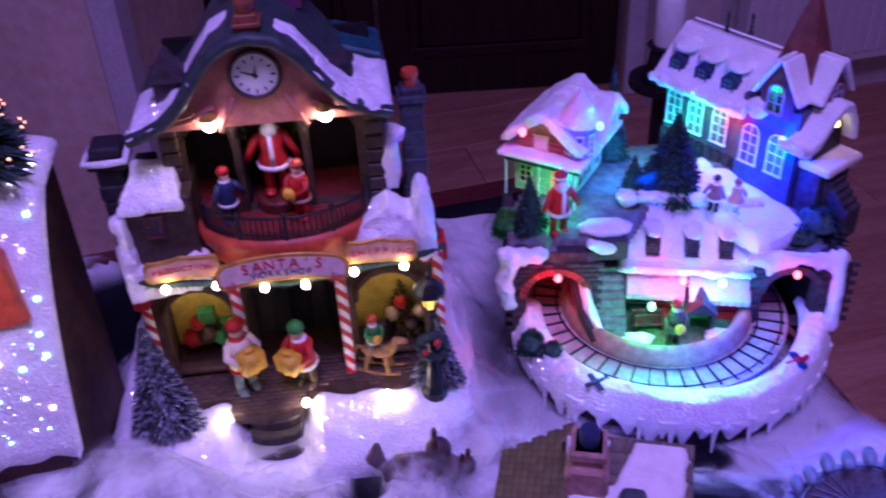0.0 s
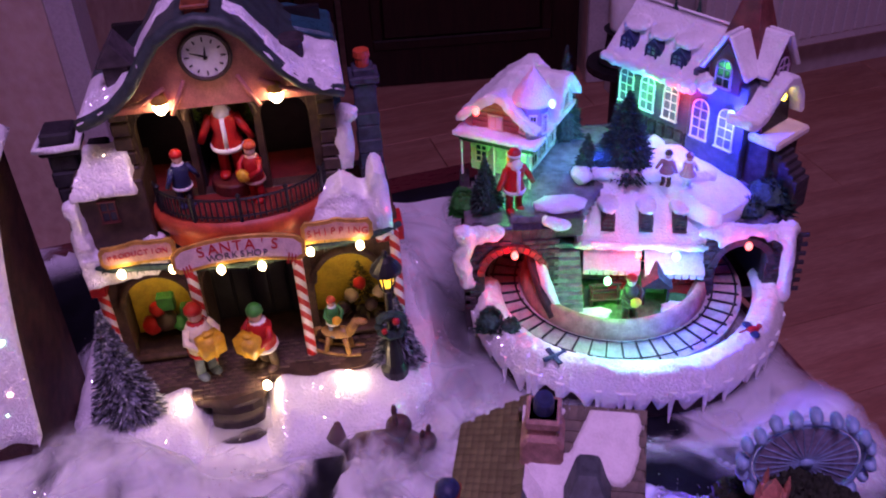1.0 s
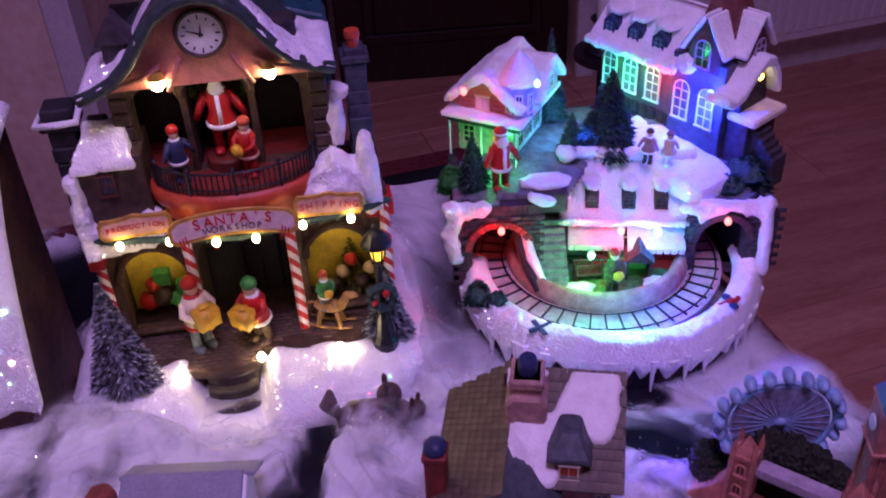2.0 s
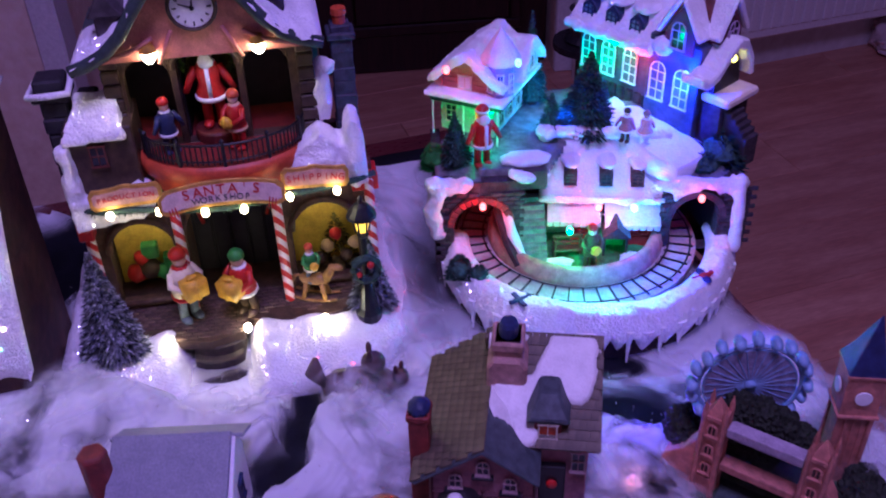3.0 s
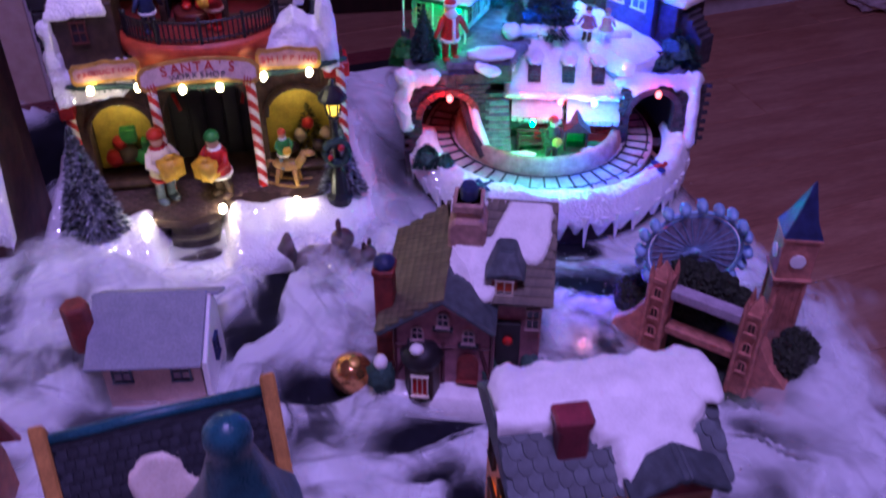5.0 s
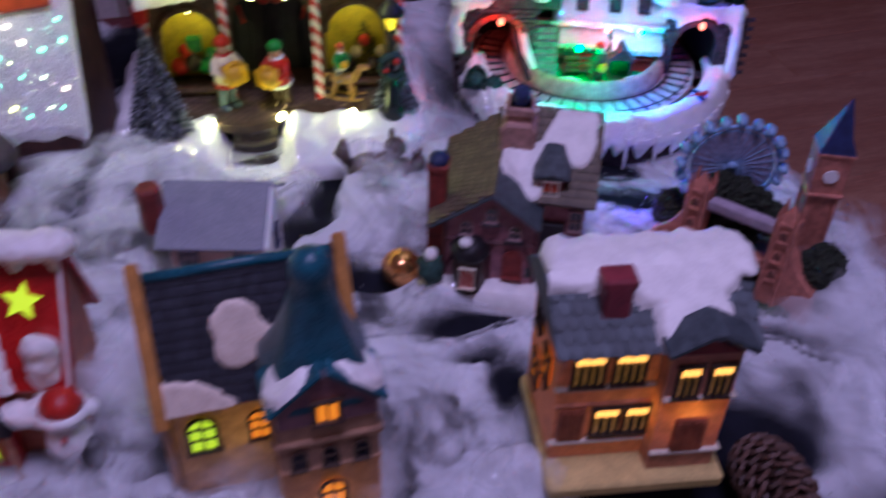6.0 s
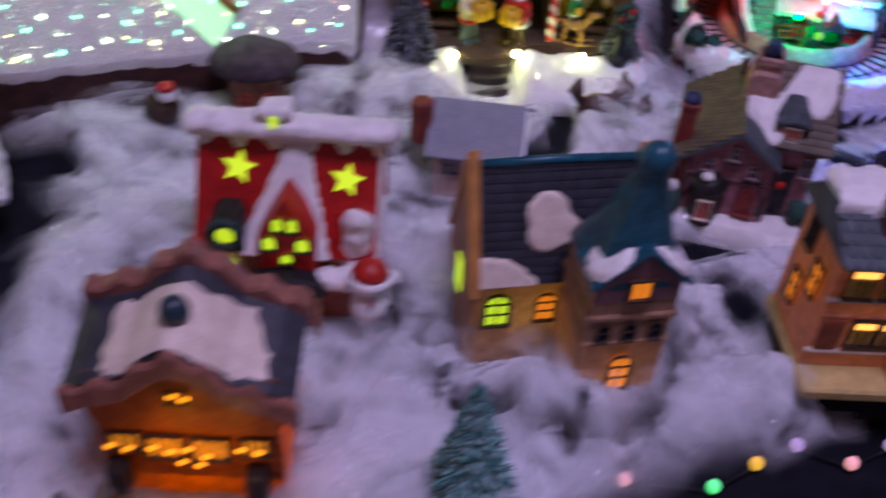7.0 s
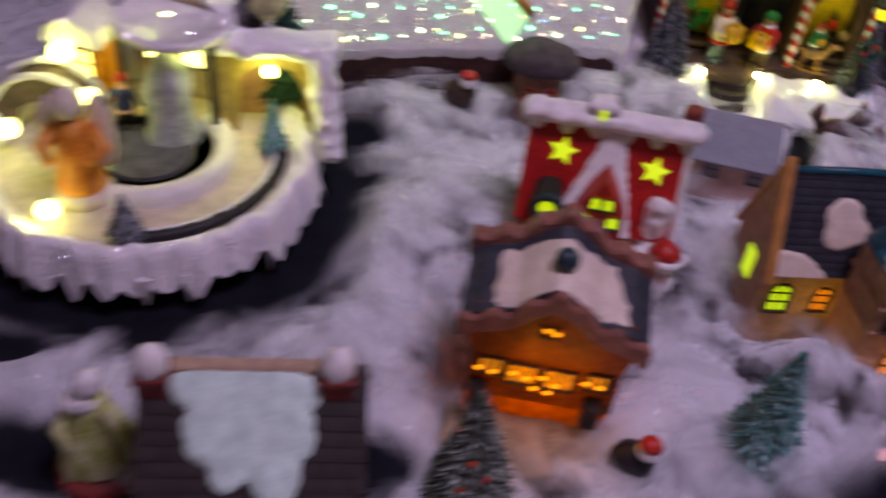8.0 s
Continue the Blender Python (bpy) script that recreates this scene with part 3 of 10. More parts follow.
def cotton_mat(name, scale, lo, hi, shift, stretch=(1, 1, 1), detail=3.0):
    """Cotton wool: soft white that scatters light all ways, thinned out where the batting is drawn apart."""
    m = bpy.data.materials.new(name)
    m.use_nodes = True
    nt = m.node_tree
    N, L = nt.nodes, nt.links
    q = N["Principled BSDF"]
    q.inputs["Base Color"].default_value, q.inputs["Roughness"].default_value = (0.865, 0.88, 0.905, 1), 1.0
    q.inputs["Specular IOR Level"].default_value = 0.0
    tc, mp, nz, rr, at, mul, geo, lean, norm = (N.new("ShaderNode" + k) for k in ("TexCoord", "Mapping", "TexNoise", "MapRange", "Attribute", "Math", "NewGeometry", "VectorMath", "VectorMath"))
    mp.inputs["Location"].default_value = shift
    mp.inputs["Scale"].default_value = stretch
    nz.inputs["Scale"].default_value, nz.inputs["Detail"].default_value, nz.inputs["Distortion"].default_value = scale, detail, 1.3
    nz.inputs["Roughness"].default_value = 0.48
    rr.interpolation_type = "SMOOTHSTEP"
    rr.inputs[1].default_value, rr.inputs[2].default_value = lo, hi
    at.attribute_name = "thickness"
    mul.operation, mul.use_clamp = "MULTIPLY", True
    lean.operation, norm.operation = "ADD", "NORMALIZE"
    lean.inputs[1].default_value = (0, -0.4, 2.0)
    L.new(geo.outputs["Normal"], lean.inputs[0])
    L.new(lean.outputs[0], norm.inputs[0])
    L.new(norm.outputs[0], q.inputs["Normal"])
    L.new(tc.outputs["Object"], mp.inputs[0])
    L.new(mp.outputs[0], nz.inputs["Vector"])
    L.new(nz.outputs["Fac"], rr.inputs[0])
    L.new(rr.outputs[0], mul.inputs[0])
    L.new(at.outputs["Fac"], mul.inputs[1])
    # drawn-out gaps that curl between the strands, here and there
    strand, mid, size, ridge, patch, part_, keep, open_ = (N.new("ShaderNode" + k) for k in ("TexNoise", "Math", "Math", "MapRange", "TexNoise", "MapRange", "Math", "Math"))
    for node, sc, det, dis in ((strand, 11, 2.5, 1.6), (patch, 7, 1.0, 0.4)):
        node.inputs["Scale"].default_value, node.inputs["Detail"].default_value, node.inputs["Distortion"].default_value = sc, det, dis
        L.new(tc.outputs["Object"], node.inputs["Vector"])
    mid.operation, mid.inputs[1].default_value = "SUBTRACT", 0.5
    size.operation = "ABSOLUTE"
    for node, a, b, c, d in ((ridge, 0.0, 0.080, 1.0, 0.0), (part_, 0.40, 0.58, 0.0, 0.85)):
        node.interpolation_type = "SMOOTHSTEP"
        for i, val in enumerate((a, b, c, d)):
            node.inputs[i + 1].default_value = val
    L.new(strand.outputs["Fac"], mid.inputs[0])
    L.new(mid.outputs[0], size.inputs[0])
    L.new(size.outputs[0], ridge.inputs[0])
    L.new(patch.outputs["Fac"], part_.inputs[0])
    keep.operation, open_.operation = "MULTIPLY", "SUBTRACT"
    L.new(ridge.outputs[0], keep.inputs[0])
    pull, much = N.new("ShaderNodeAttribute"), N.new("ShaderNodeMath")
    pull.attribute_name, much.operation = "drawn", "MULTIPLY"
    L.new(part_.outputs[0], much.inputs[0])
    L.new(pull.outputs["Fac"], much.inputs[1])
    L.new(much.outputs[0], keep.inputs[1])
    open_.inputs[0].default_value = 1.0
    L.new(keep.outputs[0], open_.inputs[1])
    veil = N.new("ShaderNodeMath")
    veil.operation = "MULTIPLY"
    L.new(mul.outputs[0], veil.inputs[0])
    L.new(open_.outputs[0], veil.inputs[1])
    thin, clear, body, out = (N.new("ShaderNode" + k) for k in ("BsdfTranslucent", "BsdfTransparent", "MixShader", "MixShader"))
    thin.inputs["Color"].default_value = (0.885, 0.90, 0.925, 1)
    body.inputs[0].default_value = 0.45
    L.new(q.outputs[0], body.inputs[1])
    L.new(thin.outputs[0], body.inputs[2])
    L.new(veil.outputs[0], out.inputs[0])
    L.new(clear.outputs[0], out.inputs[1])
    L.new(body.outputs[0], out.inputs[2])
    L.new(out.outputs[0], N["Material Output"].inputs["Surface"])
    return m



def in_table(x, y, pad=0.0):
    a, b = x * math.cos(radians(ROOM)) + y * math.sin(radians(ROOM)), -x * math.sin(radians(ROOM)) + y * math.cos(radians(ROOM))
    return (a < 0.478 - pad) & (a > -0.99) & (b < 0.80) & (b > -0.43)


def cotton_sheet(name, lift, step, material, seed):
    """One sheet of the batting, with its thickness kept for the material."""
    xs, ys = np.arange(-1.0, 0.62, step), np.arange(-0.42, 0.80, step)
    gx, gy = np.meshgrid(xs, ys)
    gone = bare(gx, gy)
    z = cotton_height(gx, gy) + lift * (0.3 + 1.6 * vnoise(gx * 18 + seed * 3, gy * 18 + seed)) + TABLE
    ok = in_table(gx, gy)
    nx = len(xs)
    v = np.stack([gx, gy, z], -1).reshape(-1, 3)
    keep = ok[:-1, :-1] & ok[1:, :-1] & ok[:-1, 1:] & ok[1:, 1:]
    j, i = np.nonzero(keep)
    a = j * nx + i
    f = np.stack([a, a + 1, a + nx + 1, a + nx], -1)
    used, inv = np.unique(f, return_inverse=True)
    me = bpy.data.meshes.new(name)
    me.from_pydata(v[used].tolist(), [], inv.reshape(-1, 4).tolist())
    me.polygons.foreach_set("use_smooth", [True] * len(me.polygons))
    rim = np.clip((0.478 - (gx * math.cos(radians(ROOM)) + gy * math.sin(radians(ROOM)))) / 0.03, 0, 1)
    thick = me.attributes.new("thickness", "FLOAT", "POINT")
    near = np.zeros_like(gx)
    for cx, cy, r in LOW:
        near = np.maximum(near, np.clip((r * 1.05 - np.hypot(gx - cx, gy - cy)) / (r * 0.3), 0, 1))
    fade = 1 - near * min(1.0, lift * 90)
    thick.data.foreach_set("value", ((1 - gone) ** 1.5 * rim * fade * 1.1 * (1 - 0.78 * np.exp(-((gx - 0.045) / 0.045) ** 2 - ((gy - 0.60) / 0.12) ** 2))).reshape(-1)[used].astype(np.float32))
    me.attributes.new("drawn", "FLOAT", "POINT").data.foreach_set("value", drawn(gx, gy).reshape(-1)[used].astype(np.float32))
    return link_mesh(name, me, material)


cotton = thing("cotton_snow", "loose white cotton wool spread as snow", "cotton wool", 0, 0, 0, 0, kind="stuff")
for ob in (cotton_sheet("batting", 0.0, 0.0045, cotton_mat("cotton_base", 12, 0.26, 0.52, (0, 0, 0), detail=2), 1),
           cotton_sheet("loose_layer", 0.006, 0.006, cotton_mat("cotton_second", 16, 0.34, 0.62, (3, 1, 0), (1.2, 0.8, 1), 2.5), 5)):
    ob.parent = cotton
    tagged(ob, kind="stuff")


def tufts(name, count, material, r0, r1, lift, seed, body):
    """Soft domed tufts drawn out along the lie of the fibres, thin towards their rims."""
    rg = np.random.default_rng(seed)
    x, y = rg.uniform(-0.80, 0.50, count), rg.uniform(-0.30, 0.74, count)
    gone = bare(x, y)
    dense = vnoise(x * 21 + seed, y * 21) + 0.5 * vnoise(x * 40, y * 40 + seed)
    r = r0 + (r1 - r0) * rg.random(count) ** 1.6
    ok = in_table(x, y, 0.03) & (gone < 0.2) & (dense > 0.52 + 0.8 * gone) & (np.hypot((x - 0.045) / 0.05, (y - 0.60) / 0.13) > 1)
    for cx, cy, rad in LOW:
        ok &= np.hypot(x - cx, y - cy) > (rad * 0.80 + 0.35 * r if rad < 0.1 else rad + 0.7 * r)
    ang = 6.3 * (vnoise(x * 6 + 3, y * 6) + vnoise(x * 11, y * 11 + 7)) + rg.normal(0, 0.35, count)
    long = rg.uniform(1.1, 2.3, count)
    for s in (-0.85, 0.85):
        ok &= bare(x + s * r * long * np.cos(ang), y + s * r * long * np.sin(ang)) < 0.6
        ok &= bare(x - s * r * np.sin(ang), y + s * r * np.cos(ang)) < 0.6
    x, y, r, dense, ang, long = x[ok], y[ok], r[ok], dense[ok], ang[ok], long[ok]
    n = len(x)
    z = cotton_height(x, y) + TABLE + lift * rg.random(n) * (0.4 + dense)
    tilt = rg.normal(0, 0.14, (n, 2))
    rings, seg = 5, 12
    v, t = [], []
    for k in range(rings + 1):
        q = k / rings
        for j in range(seg if k else 1):
            a = 2 * math.pi * j / seg + 0.2 * k
            wob = 1 + 0.22 * np.sin(3 * a + x * 900) + 0.12 * np.sin(5 * a + y * 700) if k else 1
            u_, v_ = q * r * long * math.cos(a) * wob, q * r * math.sin(a) * wob
            px, py = x + u_ * np.cos(ang) - v_ * np.sin(ang), y + u_ * np.sin(ang) + v_ * np.cos(ang)
            pz = z + 0.42 * r * (math.sqrt(max(0.0, 1 - 0.9 * q * q)) - 0.7) + (px - x) * tilt[:, 0] + (py - y) * tilt[:, 1]
            v.append(np.stack([px, py, np.maximum(pz, TABLE + 0.0015)], -1))
            t.append(np.full(n, (1 - q) ** 1.0 * (1.0 if q < 1 else 0.0)))
    per = len(v)
    v, t = np.stack(v, 1).reshape(-1, 3), np.stack(t, 1).reshape(-1)
    face = [(0, 1 + j, 1 + (j + 1) % seg) for j in range(seg)]
    quad = [(1 + k * seg + j, 1 + (k + 1) * seg + j, 1 + (k + 1) * seg + (j + 1) % seg, 1 + k * seg + (j + 1) % seg) for k in range(rings - 1) for j in range(seg)]
    base = np.arange(n)[:, None, None] * per
    f = (base + np.array(face)[None]).reshape(-1, 3).tolist() + (base + np.array(quad)[None]).reshape(-1, 4).tolist()
    me = bpy.data.meshes.new(name)
    me.from_pydata(v.tolist(), [], f)
    me.polygons.foreach_set("use_smooth", [True] * len(me.polygons))
    th = me.attributes.new("thickness", "FLOAT", "POINT")
    th.data.foreach_set("value", (t * t * (3 - 2 * t) * body).astype(np.float32))
    me.attributes.new("drawn", "FLOAT", "POINT").data.foreach_set("value", drawn(v[:, 0], v[:, 1]).astype(np.float32))
    ob = link_mesh(name, me, material, cotton)
    tagged(ob, kind="stuff")


tufts("tuft_layer", 1700, cotton_mat("cotton_puff", 17, 0.05, 0.62, (5, 2, 1), (1, 1, 1), 2), 0.020, 0.050, 0.012, 21, 1.05)
tufts("wisp_layer", 1000, cotton_mat("cotton_wisp", 30, 0.28, 0.90, (9, 3, 4), (1.6, 0.7, 1), 2), 0.018, 0.048, 0.026, 33, 0.8)


def glitter(count):
    """Loose flecks of silver glitter strewn over the cotton, each lying its own way."""
    rg = np.random.default_rng(77)
    x, y = rg.uniform(-0.75, 0.46, count), rg.uniform(-0.28, 0.72, count)
    ok = in_table(x, y, 0.03) & (bare(x, y) < 0.3)
    for cx, cy, rad in LOW:
        ok &= np.hypot(x - cx, y - cy) > rad * 0.9
    x, y = x[ok], y[ok]
    n = len(x)
    z = cotton_height(x, y) + TABLE + rg.uniform(0.004, 0.022, n)
    side, lean = rg.normal(0, 1, (n, 3)), rg.normal(0, 0.40, (n, 3)) + np.array([0.0, 0.0, 1.0])
    lean /= np.linalg.norm(lean, axis=1)[:, None]
    a = np.cross(lean, side)
    a /= np.linalg.norm(a, axis=1)[:, None]
    b = np.cross(lean, a)
    r = rg.uniform(0.0003, 0.0006, n)[:, None]
    p = np.stack([x, y, z], -1)
    v = np.stack([p + a * r, p + b * r, p - a * r, p - b * r], 1).reshape(-1, 3)
    me = bpy.data.meshes.new("glitter")
    me.from_pydata(v.tolist(), [], np.arange(4 * n).reshape(-1, 4).tolist())
    tagged(link_mesh("glitter", me, mat("silver_glitter", (0.92, 0.92, 0.94), 0.15, 0.0, 50, 0.0, metal=1.0), cotton), kind="stuff")


glitter(11000)




def glitter(count):
    """Tiny mirror flakes strewn on the cotton."""
    x, y = rng.uniform(-0.75, 0.50, count), rng.uniform(-0.22, 0.70, count)
    ok = in_table(x, y) & (bare(x, y) < 0.6)
    x, y = x[ok], y[ok]
    n = len(x)
    c = np.stack([x, y, cotton_height(x, y) + TABLE + rng.uniform(0.004, 0.016, n)], -1)
    a = rng.normal(0, 1, (n, 3))
    a[:, 2] *= 0.6
    a /= np.linalg.norm(a, axis=1)[:, None]
    b = np.cross(a, rng.normal(0, 1, (n, 3)))
    b /= np.linalg.norm(b, axis=1)[:, None]
    s = rng.uniform(0.0004, 0.0009, n)[:, None]
    v = np.stack([c + a * s, c + b * s, c - a * s, c - b * s], 1)
    me = bpy.data.meshes.new("glitter")
    me.from_pydata(v.reshape(-1, 3).tolist(), [], (np.arange(n)[:, None] * 4 + np.arange(4)).tolist())
    ob = link_mesh("glitter", me, mat("mirror_flake", (0.95, 0.95, 0.96), 0.30, 0.02, 50, 0.0, metal=1.0), cotton)
    tagged(ob, kind="stuff")


glitter(4200)

# ---- kinds of small things used in several places ----
def needles(h, r, count, seed, z0=0.0, size=0.010, droop=-0.15, power=0.9):
    """A bristly cone of short flat needles in whorls."""
    rs = random.Random(seed)
    v, f = [], []
    for i in range(count):
        q = rs.random() ** 1.25
        lay = (int(q * 12) + rs.random() * 0.75) / 12.0
        a = rs.random() * 2 * math.pi
        rad = r * (1 - lay) ** power * (0.82 + 0.28 * rs.random()) * (1 + 0.14 * math.sin(3 * a + seed)) + r * 0.03
        z = z0 + lay * h
        d = Vector((math.cos(a), math.sin(a), droop + 0.5 * lay + rs.uniform(-0.25, 0.35)))
        d.normalize()
        ln = size * (1 - 0.65 * lay)
        tip = Vector((math.cos(a) * rad, math.sin(a) * rad, z)) + d * ln * 0.25
        root = tip - d * ln * rs.uniform(0.9, 1.5)
        s = d.cross(Vector((0, 0, 1))).normalized() * ln * rs.uniform(0.16, 0.30)
        u = Vector((0, 0, 1)) * ln * 0.14
        k = len(v)
        v += [tuple(root - s), tuple(root + s), tuple(tip), tuple(root + u * 2), tuple(root - u)]
        f += [(k, k + 1, k + 2), (k + 3, k + 4, k + 2)]
    return v, f


def fir(name, label, x, y, z, h, r, material, seed, count=1500, size=None, group="", parent=None, yaw=0):
    """A bottle-brush tree: trunk with foot, and a crown of needles round a dark core."""
    t = thing(name, label, "tree", x, y, z, yaw, group) if parent is None else parent
    off = xf() if parent is None else xf(x, y, z)
    bm = bmesh.new()
    lathe(bm, [(r * 0.45, 0), (r * 0.42, h * 0.03), (r * 0.12, h * 0.05), (r * 0.10, h * 0.2), (r * 0.03, h * 0.95), (0.0003, h)], 8, off)
    part("trunk", bm, BARK, t)
    v, f = needles(h * 0.95, r, count, seed, h * 0.06, size or h * 0.11)
    k = len(v)
    n = 10
    for lay, rr in ((0.08, 0.80), (0.5, 0.45), (0.97, 0.03)):
        for i in range(n):
            a = 2 * math.pi * i / n
            v.append((math.cos(a) * r * rr, math.sin(a) * r * rr, lay * h))
    for j in range(2):
        for i in range(n):
            f.append((k + j * n + i, k + j * n + (i + 1) % n, k + (j + 1) * n + (i + 1) % n, k + (j + 1) * n + i))
    me = bpy.data.meshes.new("crown")
    me.from_pydata(v, [], f)
    link_mesh("crown", me, material, t, off)
    return t


def figure(label, x, y, z, h, yaw, coat, hat, legs, extra="", trim=None, category="figurine", name="figurine", tilt=0, skirt=1.0):
    """A painted toy figure, one plain mesh: legs, coat, arms, head, cap and what it holds."""
    mats = [coat, hat, legs, SKIN, trim or WHITEP, YELLOWP]
    bm = bmesh.new()
    s = h / 10.0
    for sx in (-0.9, 0.9):
        tube(bm, [(sx * 0.8 * s, 0.1 * s, 0.5 * s), (sx * 0.8 * s, 0, 2.2 * s), (sx * 0.6 * s, 0, 4.6 * s)], [0.55 * s, 0.55 * s, 0.72 * s], 8)
        ball(bm, (sx * 0.85 * s, -0.4 * s, 0.4 * s), (0.6 * s, 1.0 * s, 0.45 * s))
    paint(bm, 2)
    lathe(bm, [(1.45 * s * skirt, 3.5 * s), (1.5 * s * skirt, 4.0 * s), (1.2 * s, 5.2 * s), (1.45 * s, 6.6 * s), (1.0 * s, 7.5 * s), (0.4 * s, 7.8 * s)], 12)
    arms = [(-1.0, 1), (1.0, 1)]
    for sx, _ in arms:
        grip = (sx * 0.9 * s, -1.9 * s, 5.2 * s) if extra in ("box", "toy") else (sx * 2.6 * s, -0.5 * s, 4.4 * s)
        tube(bm, [(sx * 1.2 * s, 0, 7.0 * s), (sx * 1.9 * s, -0.6 * s, 5.9 * s), grip], [0.50 * s, 0.44 * s, 0.36 * s], 8)
    paint(bm, 0)
    lathe(bm, [(1.5 * s * skirt, 3.3 * s), (1.64 * s * skirt, 3.55 * s), (1.58 * s * skirt, 3.9 * s)], 12)
    lathe(bm, [(0.8 * s, 7.3 * s), (1.0 * s, 7.5 * s), (0.7 * s, 7.75 * s)], 10)
    paint(bm, 4)
    ball(bm, (0, -0.1 * s, 8.5 * s), (0.80 * s, 0.84 * s, 0.98 * s))
    paint(bm, 3)
    if extra == "beard":
        ball(bm, (0, -0.75 * s, 7.8 * s), (0.85 * s, 0.6 * s, 0.95 * s), amp=0.2, freq=3)
        lathe(bm, [(0.95 * s, 8.9 * s), (1.12 * s, 9.05 * s), (0.95 * s, 9.3 * s)], 10)
        ball(bm, (0.9 * s, 0.3 * s, 9.7 * s), 0.36 * s)
        box(bm, -0.22 * s, 0.22 * s, -1.62 * s, -1.1 * s, 3.6 * s, 7.2 * s)
        paint(bm, 4)
    lathe(bm, [(1.0 * s, 8.9 * s), (0.95 * s, 9.4 * s), (0.6 * s, 9.85 * s), (0.15 * s, 10.0 * s)], 10)
    paint(bm, 1)
    if extra == "box":
        box(bm, -1.3 * s, 1.3 * s, -3.2 * s, -1.4 * s, 4.6 * s, 6.8 * s)
        box(bm, -0.2 * s, 0.2 * s, -3.3 * s, -1.3 * s, 4.5 * s, 6.9 * s)
        ball(bm, (0, -2.3 * s, 7.1 * s), (0.7 * s, 0.4 * s, 0.35 * s))
        paint(bm, 5)
    if extra == "toy":
        ball(bm, (0, -2.2 * s, 5.3 * s), (1.0 * s, 0.8 * s, 1.0 * s), amp=0.3, freq=3)
        paint(bm, 5)
    ob = part(name, bm, mats, None, smooth=True, m=pose(x, y, z, tilt, 0, yaw))
    return tagged(ob, label, category)


def led(parent, x, y, z, material, r=0.0022, name="bulb"):
    bm = bmesh.new()
    ball(bm, (x, y, z), (r, r, r * 1.25), sub=2)
    return part(name, bm, material, parent, smooth=True)


def arch_poly(c, w, zb, zs, n=10):
    """Outline of an arched opening, from its foot up and over."""
    r = w / 2
    pts = [(c - r, zb)]
    pts += [(c - r * math.cos(math.pi * i / n), zs + r * math.sin(math.pi * i / n)) for i in range(n + 1)]
    return pts + [(c + r, zb)]


def arched_wall(bm, x0, x1, z0, z1, y0, y1, openings):
    """A wall from x0 to x1 with arched openings (centre, width, sill, spring)."""
    x = x0
    for c, w, zb, zs in openings:
        a, b = c - w / 2, c + w / 2
        box(bm, x, a, y0, y1, z0, z1)
        if zb > z0 + 1e-5:
            box(bm, a, b, y0, y1, z0, zb)
        n = 10
        pts = [(c - w / 2 * math.cos(math.pi * i / n), zs + w / 2 * math.sin(math.pi * i / n)) for i in range(n + 1)]
        for i in range(n):
            (xa, za), (xb, zb2) = pts[i], pts[i + 1]
            prism(bm, [(xa, za), (xb, zb2), (xb, z1), (xa, z1)], y0, y1)
        x = b
    box(bm, x, x1, y0, y1, z0, z1)


def lattice_window(parent, c, w, z0, z1, y, frame_mat, pane_mat, arch=False, cols=2, rows=3, name="window", m=None, thick=0.0012):
    """A small window: frame, bars and a pane, set on a wall that faces -y."""
    bm = bmesh.new()
    if arch:
        prism(bm, arch_poly(c, w, z0, z1 - w / 2, 8), y - 0.0006, y, m)
    else:
        box(bm, c - w / 2, c + w / 2, y - 0.0006, y, z0, z1, m)
    win = part(name, bm, pane_mat, parent)
    bm = bmesh.new()
    zt = z1 - (w / 2 if arch else 0)
    b = thick
    for x in (c - w / 2 - b / 2, c + w / 2 - b / 2):
        box(bm, x, x + b, y - 0.0022, y - 0.0002, z0, zt, m)
    box(bm, c - w / 2 - b, c + w / 2 + b, y - 0.003, y - 0.0002, z0 - b, z0, m)
    if arch:
        tube(bm, [(c - w / 2 * math.cos(math.pi * i / 8), y - 0.0012, zt + w / 2 * math.sin(math.pi * i / 8)) for i in range(9)], b * 0.6, 5, m=m)
    else:
        box(bm, c - w / 2 - b, c + w / 2 + b, y - 0.0026, y - 0.0002, z1, z1 + b, m)
    for i in range(1, cols):
        x = c - w / 2 + w * i / cols
        box(bm, x - b * .3, x + b * .3, y - 0.0016, y - 0.0006, z0, z1, m)
    for i in range(1, rows):
        z = z0 + (z1 - z0) * i / rows
        box(bm, c - w / 2, c + w / 2, y - 0.0016, y - 0.0006, z - b * .3, z + b * .3, m)
    part("window_frame", bm, frame_mat, win)
    return win


def tile_mesh(name, w, l, t, material, rounded=False):
    bm = bmesh.new()
    if rounded:
        pts = [(-w / 2, l), (-w / 2, l * 0.3), (-w * 0.3, l * 0.06), (0, 0), (w * 0.3, l * 0.06), (w / 2, l * 0.3), (w / 2, l)]
    else:
        pts = [(-w / 2, l), (-w / 2, 0.0), (w / 2, 0.0), (w / 2, l)]
    n = len(pts)
    v = [(x, y, 0.0004) for x, y in pts] + [(x, y, t) for x, y in pts]
    add(bm, v, [tuple(range(n, 2 * n))] + [(i, (i + 1) % n, (i + 1) % n + n, i + n) for i in range(n)])
    return shared(name, bm, material)


